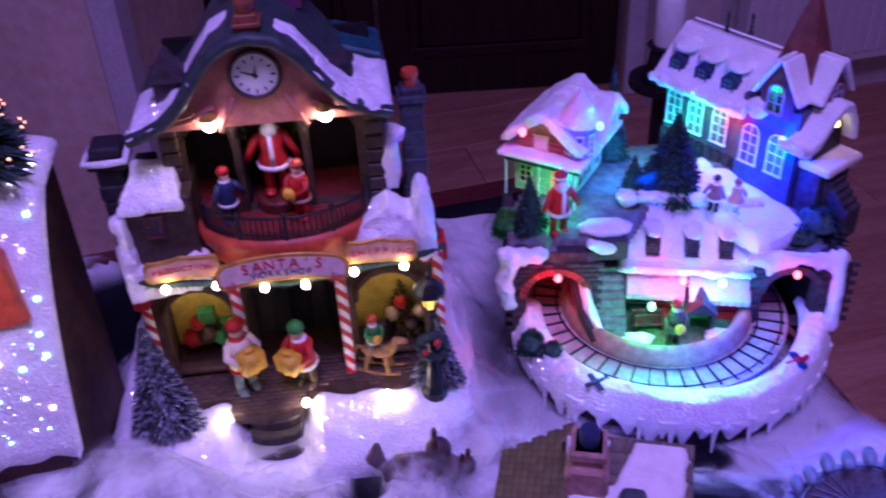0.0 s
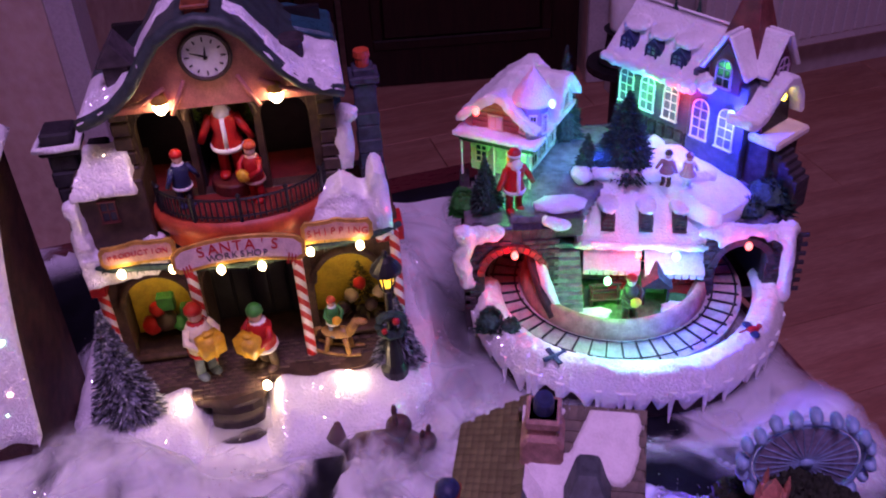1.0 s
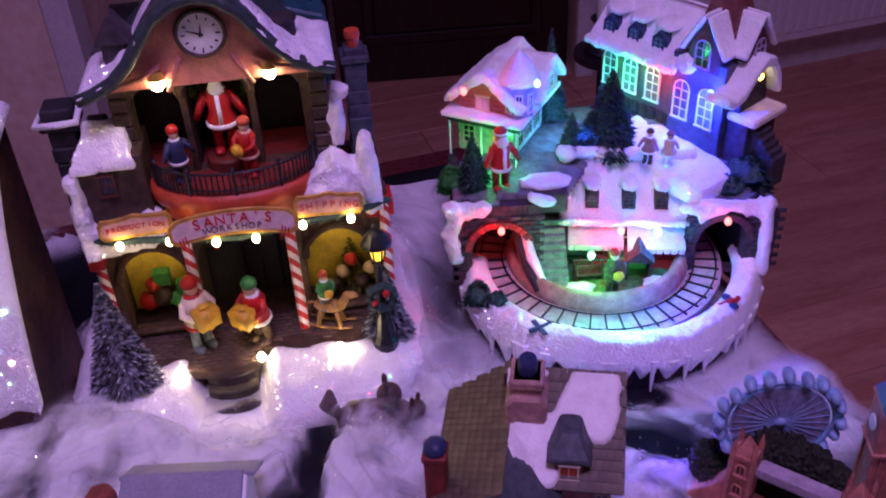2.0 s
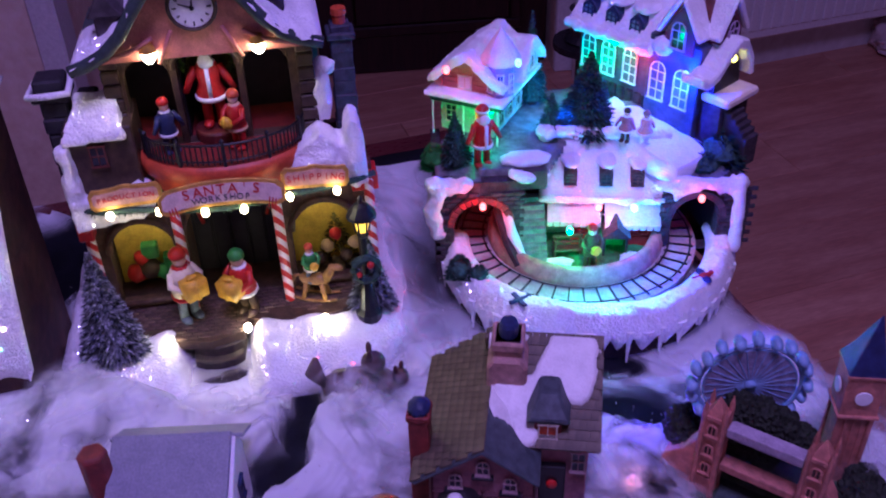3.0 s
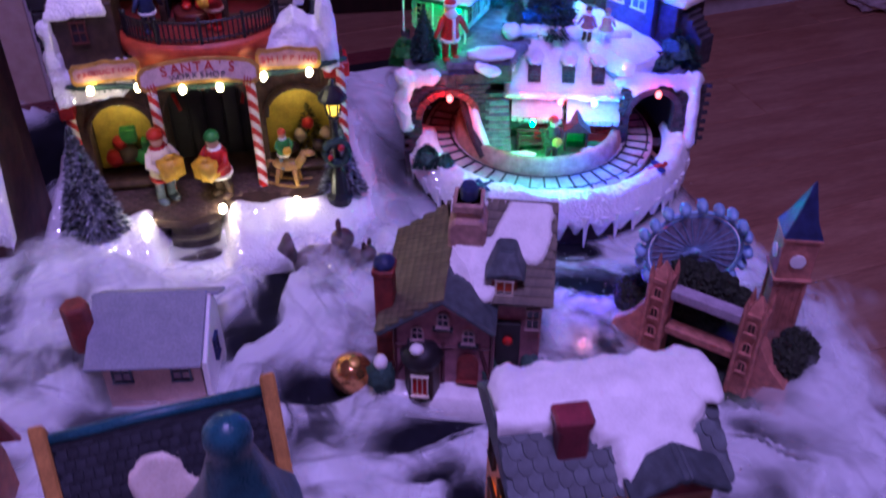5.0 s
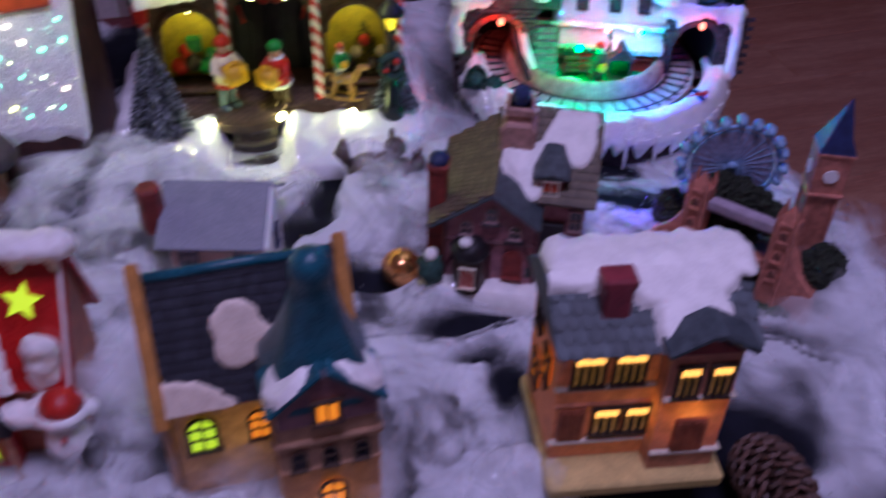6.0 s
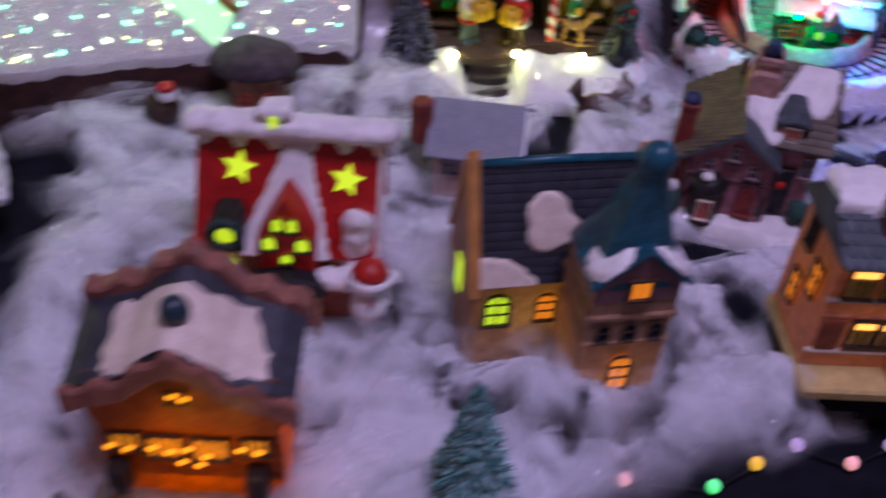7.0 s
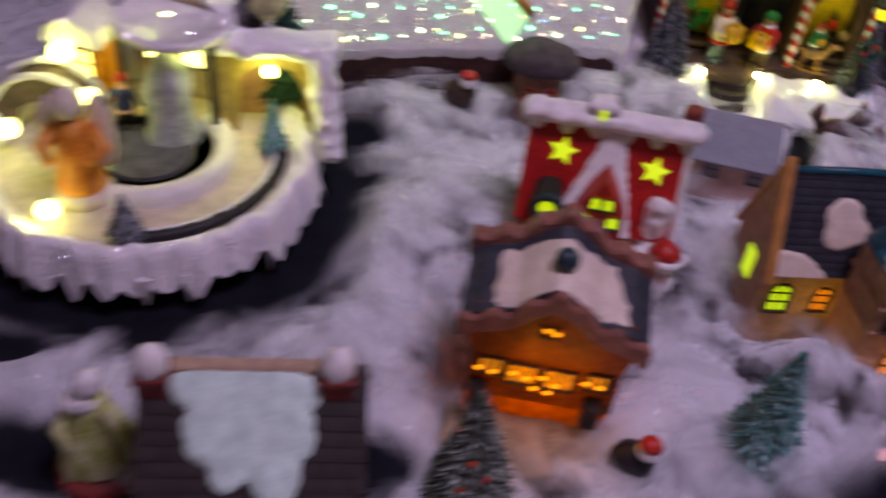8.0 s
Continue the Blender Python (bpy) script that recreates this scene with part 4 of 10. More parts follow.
def tile_roof(parent, m, w, l, cols, rows, material, rounded=False, inside=None, name="shingle"):
    """Overlapping shingles in staggered rows on a roof plane."""
    tw, tl = w / cols, l / rows
    me = tile_mesh(name, tw * 0.95, tl * 1.35, tl * 0.18 + 0.0004, material, rounded)
    rs = random.Random(cols * 31 + rows)
    for j in range(rows):
        for i in range(cols + (j % 2)):
            u = tw * (i + 0.5 - 0.5 * (j % 2))
            if u < tw * 0.2 or u > w - tw * 0.2:
                continue
            if inside and not inside(u / w, (j + .5) / rows):
                continue
            piece(name, me, parent, m @ xf(u, j * tl, 0.0002, -6 + rs.uniform(-1, 1), rs.uniform(-1.5, 1.5), rs.uniform(-1, 1)))


def slab(bm, m, w, l, t):
    """A roof slab on a plane given by axes()."""
    return box(bm, 0, w, 0, l, -t, 0, m)


def chimney(parent, x, y, z0, z1, w, material, cap=None, cap_mat=None, label=""):
    bm = bmesh.new()
    box(bm, x - w / 2, x + w / 2, y - w / 2, y + w / 2, z0, z1)
    box(bm, x - w * .58, x + w * .58, y - w * .58, y + w * .58, z1 - w * .35, z1)
    c = part("chimney", bm, material, parent, label, bev=w * 0.06)
    if cap:
        bm = bmesh.new()
        ball(bm, (x, y, z1 + cap * 0.3), (w * .56, w * .56, cap), sub=3, amp=0.15, freq=2)
        part("chimney_cap", bm, cap_mat, c, smooth=True)
    return c

# ---- the lit toy workshop ----
WX, WY, WYAW = -0.111, 0.554, 8
WM = pose(WX, WY, TABLE, 0, 0, WYAW)
ws = thing("workshop_building", "lit two-storey toy workshop with snow-edged roof", "village house", WX, WY, TABLE, WYAW)


def at_ws(u, v, z):
    return WM @ Vector((u, v, z))


def base_h(x, y):
    d = max(abs(x + 0.008) / 0.145, abs(y - 0.035) / 0.125)
    edge = max(0.0, min(1.0, (1.06 - d) / 0.20))
    drop = max(0.0, min(1.0, (y + 0.095) / 0.05))
    cut = max(0.0, min(1.0, (abs(x + 0.028 + 0.06 * (y + 0.05)) - 0.017) / 0.020)) if y < -0.02 else 1.0
    cut = cut * cut * (3 - 2 * cut)
    top = (0.010 + 0.026 * (edge ** 0.5) * (drop ** 0.5) + 0.006 * noise.noise((x * 45, y * 45, 2)) + 0.004 * math.exp(-((abs(x + 0.028) - 0.040) / 0.012) ** 2)) * (1 if d < 1.08 else 0.3) * cut + 0.002
    return min(top, 0.032) if -0.118 < x < 0.108 and y > -0.036 + 0.02 * abs(x) else top


bm = bmesh.new()
mound(bm, -0.165, 0.145, -0.098, 0.165, 62, 52, base_h, 0.0,
      keep=lambda x, y: (abs((x + 0.010) / 0.152) ** 4 + abs((y - 0.035) / 0.128) ** 4) < 1)
part("snow_base", bm, SNOW, ws, "glittery white snow base", smooth=True)
# porch floor of small bricks, with its wavy front
bm = bmesh.new()
poly = [(-0.115, 0.06), (-0.115, -0.020), (-0.09, -0.034), (-0.066, -0.036), (-0.06, -0.048), (-0.034, -0.054), (-0.006, -0.046), (0.0, -0.030), (0.02, -0.036), (0.05, -0.040), (0.078, -0.034), (0.098, -0.018), (0.105, 0.06)]
add(bm, [(x, y, 0.030) for x, y in poly] + [(x, y, 0.0385) for x, y in poly], [tuple(range(len(poly), 2 * len(poly)))] + [(i, (i + 1) % len(poly), (i + 1) % len(poly) + len(poly), i + len(poly)) for i in range(len(poly))])
porch = part("porch_floor", bm, BROWN, ws)
bbm = bmesh.new()
box(bbm, -0.0042, 0.0042, -0.0020, 0.0020, 0, 0.0016)
bmesh.ops.bevel(bbm, geom=bbm.edges[:], offset=0.0005, segments=1, affect="EDGES")
PAVER = shared("paver", bbm, COBBLE)
rs = random.Random(4)
for j in range(14):
    for i in range(23):
        x, y = -0.108 + i * 0.0092 + 0.0046 * (j % 2), -0.050 + j * 0.0046
        lim = -0.052 if -0.06 < x < -0.006 else -0.034
        if y > lim + 0.004 + 0.010 * abs(math.sin(x * 60)) * (x > 0) and len(porch.children) < 290:
            piece("paver", PAVER, porch, xf(x, y, 0.0378 + rs.uniform(0, .0004), 0, 0, rs.uniform(-5, 5)))
for i, (zt, vf) in enumerate(((0.031, -0.054), (0.022, -0.062), (0.013, -0.070))):
    bm = bmesh.new()
    pts = [(-0.050, -0.030), (-0.049, vf + 0.007), (-0.040, vf + 0.002), (-0.028, vf), (-0.016, vf + 0.002), (-0.008, vf + 0.007), (-0.006, -0.030)]
    n = len(pts)
    add(bm, [(x, y, 0.0) for x, y in pts] + [(x, y, zt) for x, y in pts], [tuple(range(n, 2 * n))] + [(k, (k + 1) % n, (k + 1) % n + n, k + n) for k in range(n)])
    part("step", bm, mat("dark_step_stone", (0.035, 0.024, 0.022), 0.6, 0.4, 160, 0.6) if i == 0 else bpy.data.materials["dark_step_stone"], ws, "dark stone step", bev=0.0012)

# ground floor
WSTONE = mat("brown_stone_wall", (0.085, 0.045, 0.028), 0.6, 0.35, 160, 0.6)
bm = bmesh.new()
arched_wall(bm, -0.120, 0.116, 0.036, 0.158, 0.004, 0.016, [(-0.079, 0.056, 0.044, 0.099), (-0.005, 0.076, 0.037, 0.1065), (0.072, 0.056, 0.044, 0.103)])
gf = part("ground_floor_wall", bm, WSTONE, ws, bev=0.0008)
bm = bmesh.new()
for x0, x1, y0, y1 in ((-0.120, -0.112, 0.016, 0.10), (0.108, 0.116, 0.016, 0.10), (-0.120, 0.116, 0.10, 0.108), (-0.047, -0.043, 0.016, 0.06), (0.034, 0.038, 0.016, 0.06)):
    box(bm, x0, x1, y0, y1, 0.03, 0.148)
part("side_wall", bm, BROWN, ws)
YWALL = mat("yellow_inside_wall", (0.62, 0.42, 0.06), 0.6, 0.15, 90, 0.2)
for c in (-0.079, 0.072):
    bm = bmesh.new()
    box(bm, c - 0.032, c + 0.032, 0.045, 0.049, 0.038, 0.146)
    part("room_back_wall", bm, YWALL, ws, "yellow painted inside wall")
    for sx in (-1, 1):
        bm = bmesh.new()
        n = 12
        tube(bm, [(c - 0.028 * math.cos(math.pi * i / n), 0.003, 0.101 + 0.0285 * math.sin(math.pi * i / n)) for i in range(n + 1)], 0.0032, 6) if sx < 0 else tube(bm, [(c - 0.029, 0.002, 0.046), (c + 0.029, 0.002, 0.046)], 0.003, 6)
        part("arch_moulding" if sx < 0 else "window_sill", bm, WSTONE, gf, smooth=True)
bm = bmesh.new()
box(bm, -0.044, 0.034, 0.050, 0.055, 0.037, 0.14)
ddoor = part("double_door", bm, DARK, ws, "dark boarded door", bev=0.0006)
for i in range(5):
    bm = bmesh.new()
    box(bm, -0.040 + i * 0.0155, -0.0265 + i * 0.0155, 0.047, 0.051, 0.04, 0.135)
    part("door_board", bm, DARK, ddoor, bev=0.0006)
# things inside the two windows: toy pile, and a wreathed tree
for k, (x, z, r) in enumerate(((-0.095, 0.058, .009), (-0.083, 0.062, .010), (-0.072, 0.057, .008), (-0.088, 0.074, .007))):
    bm = bmesh.new()
    ball(bm, (x, 0.030, z), r, amp=0.25, freq=3, seed=k)
    part("stuffed_toy", bm, (REDP, BROWN, GREENP, REDP)[k], ws, "toy behind the window", smooth=True)
bm = bmesh.new()
for k, (x, z, r) in enumerate(((-0.080, 0.080, .007), (-0.062, 0.066, .008))):
    box(bm, x - r, x + r, 0.026, 0.036, z - r, z + r)
part("parcel", bm, GREENP, ws, bev=0.001)
v, f = needles(0.050, 0.020, 300, 3, 0.045, 0.008)
me = bpy.data.meshes.new("indoor_tree")
me.from_pydata(v, [], f)
link_mesh("indoor_tree", me, mat("olive_needles", (0.14, 0.12, 0.03), 0.8, 0.4, 200, 0, island=0.5), ws, xf(0.082, 0.034, 0.0))
for k in range(5):
    bm = bmesh.new()
    ball(bm, (0.065 + 0.008 * k, 0.022, 0.056 + 0.012 * (k % 3)), 0.006, amp=0.3, freq=3, seed=k)
    part("stuffed_toy", bm, (BROWN, TAN, REDP)[k % 3], ws, smooth=True)
# candy posts
for u, v, z0, z1 in ((-0.046, -0.012, 0.040, 0.148), (0.035, -0.012, 0.040, 0.151), (-0.117, -0.004, 0.040, 0.14), (0.112, -0.004, 0.040, 0.148)):
    bm = bmesh.new()
    lathe(bm, [(0.0042, z0), (0.0042, z1), (0.003, z1 + 0.002)], 12, xf(u, v, 0))
    part("candy_post", bm, CANDY, ws, "red and white striped post", smooth=False)
# bow on the door
bm = bmesh.new()
for sx in (-1, 1):
    ball(bm, (-0.004 + sx * 0.006, 0.040, 0.118), (0.006, 0.003, 0.0045), amp=0.3, freq=2)
    box(bm, -0.0055, -0.0025, 0.040, 0.043, 0.098, 0.116, xf(sx * 0.004, 0, 0, 0, sx * 14, 0))
part("bow", bm, REDP, ws, "red bow over the door", smooth=True)


SIGNFACE = mat("salmon_sign_face", (0.52, 0.30, 0.22), 0.5, 0.2, 110, 0.2)
SIGNPALE = mat("pale_sign_face", (0.62, 0.46, 0.40), 0.5, 0.15, 110, 0.2)


def plaque(u0, u1, zc, h, v, tilt, text, size, arch, face, text2=None):
    """A gilt-edged sign with a bowed top; its words follow the bow."""
    w, c = u1 - u0, (u0 + u1) / 2
    m = xf(c, v, zc, -14, tilt, 0)

    def bow(x):
        return arch * h * (1 - (2 * x / w) ** 2) - 0.4 * arch * h

    def outline(grow):
        top, low, n = [], [], 18
        for i in range(n + 1):
            x = (w / 2 + grow) * (2 * i / n - 1)
            round_ = min(1.0, (1 - abs(2 * i / n - 1)) * 5 + 0.55)
            bump = 0.10 * h * max(0.0, math.cos(x / w * 12.6)) if arch < 0.25 else 0.0
            top.append((x, (h / 2 + grow) * round_ + bow(x) + bump))
            low.append((x, -(h / 2 + grow) * round_ + bow(x) * (0.9 if arch > 0.25 else 0.2)))
        return top + low[::-1]
    bm = bmesh.new()
    prism(bm, outline(0.0018), 0.0, 0.003, m)
    frame_ob = part("sign_board", bm, GOLD, ws, "gilt-edged wooden sign", bev=0.0005)
    bm = bmesh.new()
    prism(bm, outline(-0.0012), -0.0008, 0.0005, m)
    part("sign_face", bm, face, frame_ob)
    for words, sz, colour, zz in ((text, size, "sign_red", 0.16 if text2 else 0.0), (text2, size * 0.62, "sign_dark", -0.24)):
        if not words:
            continue
        ink = bpy.data.materials.get(colour) or mat(colour, (0.45, 0.02, 0.02) if colour == "sign_red" else (0.06, 0.05, 0.06), 0.4, 0.1)
        step = sz * 0.78
        for i, letter in enumerate(words):
            x = (i - (len(words) - 1) / 2) * step
            lettering(letter, sz, ink, frame_ob, m @ xf(x, -0.0012, zz * h + bow(x), 90, 0, 0) @ xf(0, 0, 0, 0, 0, -math.degrees(8 * arch * h * x / w ** 2)))
    if text2:
        for sx in (-1, 1):
            bm = bmesh.new()
            for q in range(3):
                x = sx * (w * 0.44 - q * 0.0024)
                box(bm, x - 0.0005, x + 0.0005, -0.0014, -0.0006, -h * 0.28 + bow(x), h * 0.22 + bow(x), m @ xf(0, 0, 0, 0, sx * 12, 0))
            part("candy_mark", bm, bpy.data.materials["sign_red"], frame_ob, "red stripes at the sign's end")


plaque(-0.100, -0.049, 0.1765, 0.0125, -0.037, -3, "PRODUCTION", 0.0056, 0.15, SIGNFACE)
plaque(-0.049, 0.043, 0.1735, 0.0165, -0.047, 0, "SANTA'S", 0.0112, 0.36, SIGNPALE, "WORKSHOP")
plaque(0.044, 0.093, 0.1755, 0.0130, -0.038, 3, "SHIPPING", 0.0074, 0.15, SIGNFACE)
# garland with bulbs under the signs
bm = bmesh.new()
gar = [(-0.116, -0.020, 0.160), (-0.095, -0.036, 0.165), (-0.07, -0.038, 0.165), (-0.05, -0.040, 0.164), (-0.03, -0.044, 0.163), (0.0, -0.045, 0.162), (0.03, -0.043, 0.163), (0.05, -0.040, 0.165), (0.075, -0.038, 0.166), (0.1, -0.032, 0.166), (0.116, -0.018, 0.162)]
tube(bm, gar, 0.0025, 6)
garland = part("garland", bm, FIR, ws, "green garland with warm bulbs")
v, f = [], []
rs = random.Random(8)
for i in range(420):
    k = rs.random() * (len(gar) - 1.001)
    a, b = Vector(gar[int(k)]), Vector(gar[int(k) + 1])
    p0 = a.lerp(b, k % 1)
    d = Vector((rs.uniform(-1, 1), rs.uniform(-1, .4), rs.uniform(-1, 1))).normalized()
    s = d.orthogonal().normalized() * 0.0008
    q = len(v)
    v += [tuple(p0 - s), tuple(p0 + s), tuple(p0 + d * rs.uniform(.003, .0065))]
    f.append((q, q + 1, q + 2))
me = bpy.data.meshes.new("garland_needles")
me.from_pydata(v, [], f)
link_mesh("garland_needles", me, FIR, garland)
for u, v, z in ((-0.087, -0.045, 0.1665), (-0.051, -0.045, 0.1655), (-0.017, -0.050, 0.1630), (0.012, -0.050, 0.1620), (0.0475, -0.045, 0.1655), (0.084, -0.045, 0.1660)):
    led(ws, u, v, z, LED_W, 0.0030)
for u, v, z in ((-0.078, 0.012, 0.124), (0.070, 0.012, 0.125)):
    led(ws, u, v, z, LED_W, 0.0026)
for k, (u, v, z) in enumerate(((-0.066, -0.050, 0.040), (-0.002, -0.046, 0.042), (0.063, -0.046, 0.041))):
    led(ws, u, v, z, LED_WW, 0.0034, "footlight")

# balcony
BM_ = xf(0.003, 0.004, 0) @ Matrix.Diagonal((1, 0.66, 1, 1))
bm = bmesh.new()
lathe(bm, [(0.052, 0.158), (0.060, 0.166), (0.0605, 0.176), (0.067, 0.181), (0.0685, 0.188), (0.066, 0.194), (0.0, 0.1945)], 30, BM_, 180, 360)
balcony = part("balcony", bm, ORANGE, ws, "orange-red rounded balcony", smooth=True)
bm = bmesh.new()
lathe(bm, [(0.064, 0.1955), (0.0, 0.1957)], 30, BM_, 180, 360)
box(bm, -0.072, 0.072, 0.004, 0.056, 0.188, 0.1957)
part("balcony_floor", bm, mat("dark_red_carpet", (0.16, 0.012, 0.012), 0.7, 0.3, 90, 0.3), balcony)


def on_rail(a, z):
    return Vector((0.003 + 0.0625 * math.cos(a), 0.004 + 0.0415 * math.sin(a), z))


bm = bmesh.new()
arc = [math.pi + math.pi * i / 40 for i in range(1, 40)]
tube(bm, [on_rail(a, 0.2125) for a in arc], 0.0011, 5)
tube(bm, [on_rail(a, 0.1985) for a in arc], 0.0009, 5)
part("rail", bm, BLACKM, balcony)
sl = bmesh.new()
box(sl, -0.0006, 0.0006, -0.0006, 0.0006, 0.1955, 0.2125)
SLAT = shared("baluster", sl, BLACKM)
for i in range(44):
    a = math.pi + math.pi * (i + 1.2) / 46
    piece("baluster", SLAT, balcony, Matrix.Translation(on_rail(a, 0)))
for a in (1.12, 1.32, 1.5, 1.68, 1.88):
    bm = bmesh.new()
    lathe(bm, [(0.0014, 0.190), (0.0014, 0.214), (0.0022, 0.2155), (0.0005, 0.2175)], 8, Matrix.Translation(on_rail(math.pi * a, 0)))
    part("newel", bm, BLACKM, balcony)

# upper storey: three openings under a curved gable
bm = bmesh.new()
arched_wall(bm, -0.078, 0.076, 0.150, 0.281, 0.002, 0.014, [(-0.046, 0.034, 0.196, 0.252), (-0.002, 0.044, 0.196, 0.259), (0.042, 0.034, 0.196, 0.254)])
up = part("upper_wall", bm, BROWN, ws, bev=0.0008)
PROF = [(-0.094, 0.277), (-0.082, 0.281), (-0.068, 0.288), (-0.055, 0.300), (-0.044, 0.316), (-0.033, 0.330), (-0.018, 0.340), (-0.004, 0.343), (0.011, 0.340), (0.025, 0.330), (0.036, 0.316), (0.046, 0.303), (0.058, 0.292), (0.071, 0.286), (0.086, 0.282)]
bm = bmesh.new()
prism(bm, [(x, z - 0.006) for x, z in PROF[1:-1]] + [(0.072, 0.270), (-0.080, 0.270)], -0.004, 0.006)
gable = part("gable", bm, PINKWALL, ws, "salmon-pink gable")
for sx in (-1, 1):
    bm = bmesh.new()
    tube(bm, [(-0.003 + sx * 0.070, -0.006, 0.274), (-0.003 + sx * 0.048, -0.007, 0.279), (-0.003 + sx * 0.032, -0.007, 0.288)], 0.0018, 6)
    tube(bm, [(-0.003 + sx * 0.018, -0.006, 0.292), (-0.003 + sx * 0.026, -0.007, 0.276), (-0.003 + sx * 0.030, -0.007, 0.268)], 0.0016, 6)
    part("gable_moulding", bm, PINKWALL, gable, smooth=True)
for q in ((-0.076, 0.074, 0.055, 0.060, 0.172, 0.28), (-0.078, -0.072, 0.014, 0.09, 0.15, 0.28), (0.070, 0.076, 0.014, 0.09, 0.15, 0.28), (-0.078, 0.076, 0.085, 0.09, 0.148, 0.30),
          (-0.0245, -0.0225, 0.014, 0.055, 0.175, 0.27), (0.0185, 0.0205, 0.014, 0.055, 0.175, 0.27)):
    bm = bmesh.new()
    box(bm, *q)
    part("inner_wall", bm, DARK, ws)
bm = bmesh.new()
lathe(bm, [(0.0, 0.0), (0.0205, 0.0)], 24, xf(-0.002, 0.053, 0.255, 90, 0, 0))
ball(bm, (-0.002, 0.05, 0.242), (0.02, 0.006, 0.028), amp=0.2, freq=3)
part("wreath", bm, mat("yellow_green_wreath", (0.16, 0.20, 0.02), 0.7, 0.4, 200, 0.6), ws, "yellow-green wreath behind the arch")
bm = bmesh.new()
n = 14
tube(bm, [(-0.002 - 0.0235 * math.cos(math.pi * i / n), 0.0, 0.259 + 0.0235 * math.sin(math.pi * i / n)) for i in range(n + 1)], 0.0022, 6)
part("arch_moulding", bm, BROWN, up, smooth=True)
v, f = [], []
rs = random.Random(28)
for i in range(420):
    t = math.pi * rs.uniform(-0.25, 1.25)
    d = Vector((rs.uniform(-1, 1), rs.uniform(-1.2, .2), rs.uniform(-1, 1))).normalized() * rs.uniform(0.003, 0.006)
    p0 = Vector((-0.002 - 0.0195 * math.cos(t), 0.016, 0.258 + 0.0195 * math.sin(t)))
    s = d.orthogonal().normalized() * 0.0009
    q = len(v)
    v += [tuple(p0 - s), tuple(p0 + s), tuple(p0 + d)]
    f.append((q, q + 1, q + 2))
me = bpy.data.meshes.new("arch_greenery")
me.from_pydata(v, [], f)
# needles in a brighter copy of their green, lamplight put into the colour
link_mesh("arch_greenery", me, mat("lit_green_needles", (0.10, 0.20, 0.03), 0.8, 0.4, 200, 0, island=0.5), up)
for sx in (-0.074, 0.069):
    for k in range(9):
        bm = bmesh.new()
        box(bm, sx - 0.004, sx + 0.009, -0.002, 0.004, 0.172 + k * 0.0115, 0.182 + k * 0.0115)
        part("corner_stone", bm, BROWN, up, bev=0.001)
# clock
CLK = xf(-0.0035, 0, 0.3085)
bm = bmesh.new()
lathe(bm, [(0.0165, -0.001), (0.0182, 0.002), (0.0174, 0.0045), (0.0152, 0.0035), (0.0150, 0.002)], 32, CLK @ xf(0, -0.005, 0, 90, 0, 0))
clock = part("clock", bm, BROWN, ws, "round clock with a dark rim", smooth=True)
bm = bmesh.new()
lathe(bm, [(0.0152, 0.0), (0.0152, 0.0025), (0.0, 0.0028)], 32, CLK @ xf(0, -0.005, 0, 90, 0, 0))
part("clock_face", bm, WHITEP, clock)
bm = bmesh.new()
for i in range(12):
    a = math.pi * 2 * i / 12
    box(bm, -0.0005, 0.0005, -0.0085, -0.0079, 0.0105, 0.0128 if i % 3 else 0.0138, CLK @ xf(0, 0, 0, 0, math.degrees(a), 0))
part("hour_mark", bm, DARK, clock)
for a, l, w in ((-70, 0.0100, 0.0009), (8, 0.0070, 0.0011)):
    bm = bmesh.new()
    prism(bm, [(-w, -0.002), (w, -0.002), (w * .3, l), (-w * .3, l)], -0.0090, -0.0084, CLK @ xf(0, 0, 0, 0, a, 0))
    part("clock_pointer", bm, DARK, clock)
# roof: a curved band drawn back, edged and capped with snow
bm = bmesh.new()
prism(bm, PROF + [(x * 0.97, z - 0.009) for x, z in reversed(PROF)], -0.020, 0.095)
roof = part("roof", bm, ROOF_G, ws, "dark green curved roof", bev=0.0015)
bm = bmesh.new()
tube(bm, [(x, -0.019, z - 0.004) for x, z in PROF], 0.0048, 8)
part("roof_edge", bm, ROOF_G, roof, smooth=True)


def roof_snow(i0, i1, v0, v1, seed, thick=0.006):
    """Snow lying along a run of the roof's curve."""
    bm = bmesh.new()
    pts = PROF[i0:i1 + 1]
    fine = []
    for a, b in zip(pts, pts[1:]):
        fine += [(a[0] + (b[0] - a[0]) * k / 6, a[1] + (b[1] - a[1]) * k / 6) for k in range(6)]
    fine.append(pts[-1])
    n, k = len(fine), 14
    v, f = [], []
    for i, (x, z) in enumerate(fine):
        q = i / (n - 1)
        wob = 0.006 * noise.noise((i * 0.3, seed, 0)) + 0.003 * noise.noise((i * 0.9, seed, 4))
        for j in range(k + 1):
            r = j / k
            bulge = max(0.0, 1 - (2 * r - 1) ** 4) * min(1, q * 6, (1 - q) * 6) ** 0.5
            v.append((x, v0 - wob + (v1 - v0 + wob) * r, z - 0.0015 + thick * bulge * (0.8 + 0.4 * noise.noise((i * .25, j * .5, seed)))))
    for i in range(n - 1):
        for j in range(k):
            a = i * (k + 1) + j
            f.append((a, a + 1, a + k + 2, a + k + 1))
    add(bm, v, f)
    part("roof_snow", bm, SNOW, roof, "glittery snow on the roof edge", smooth=True)


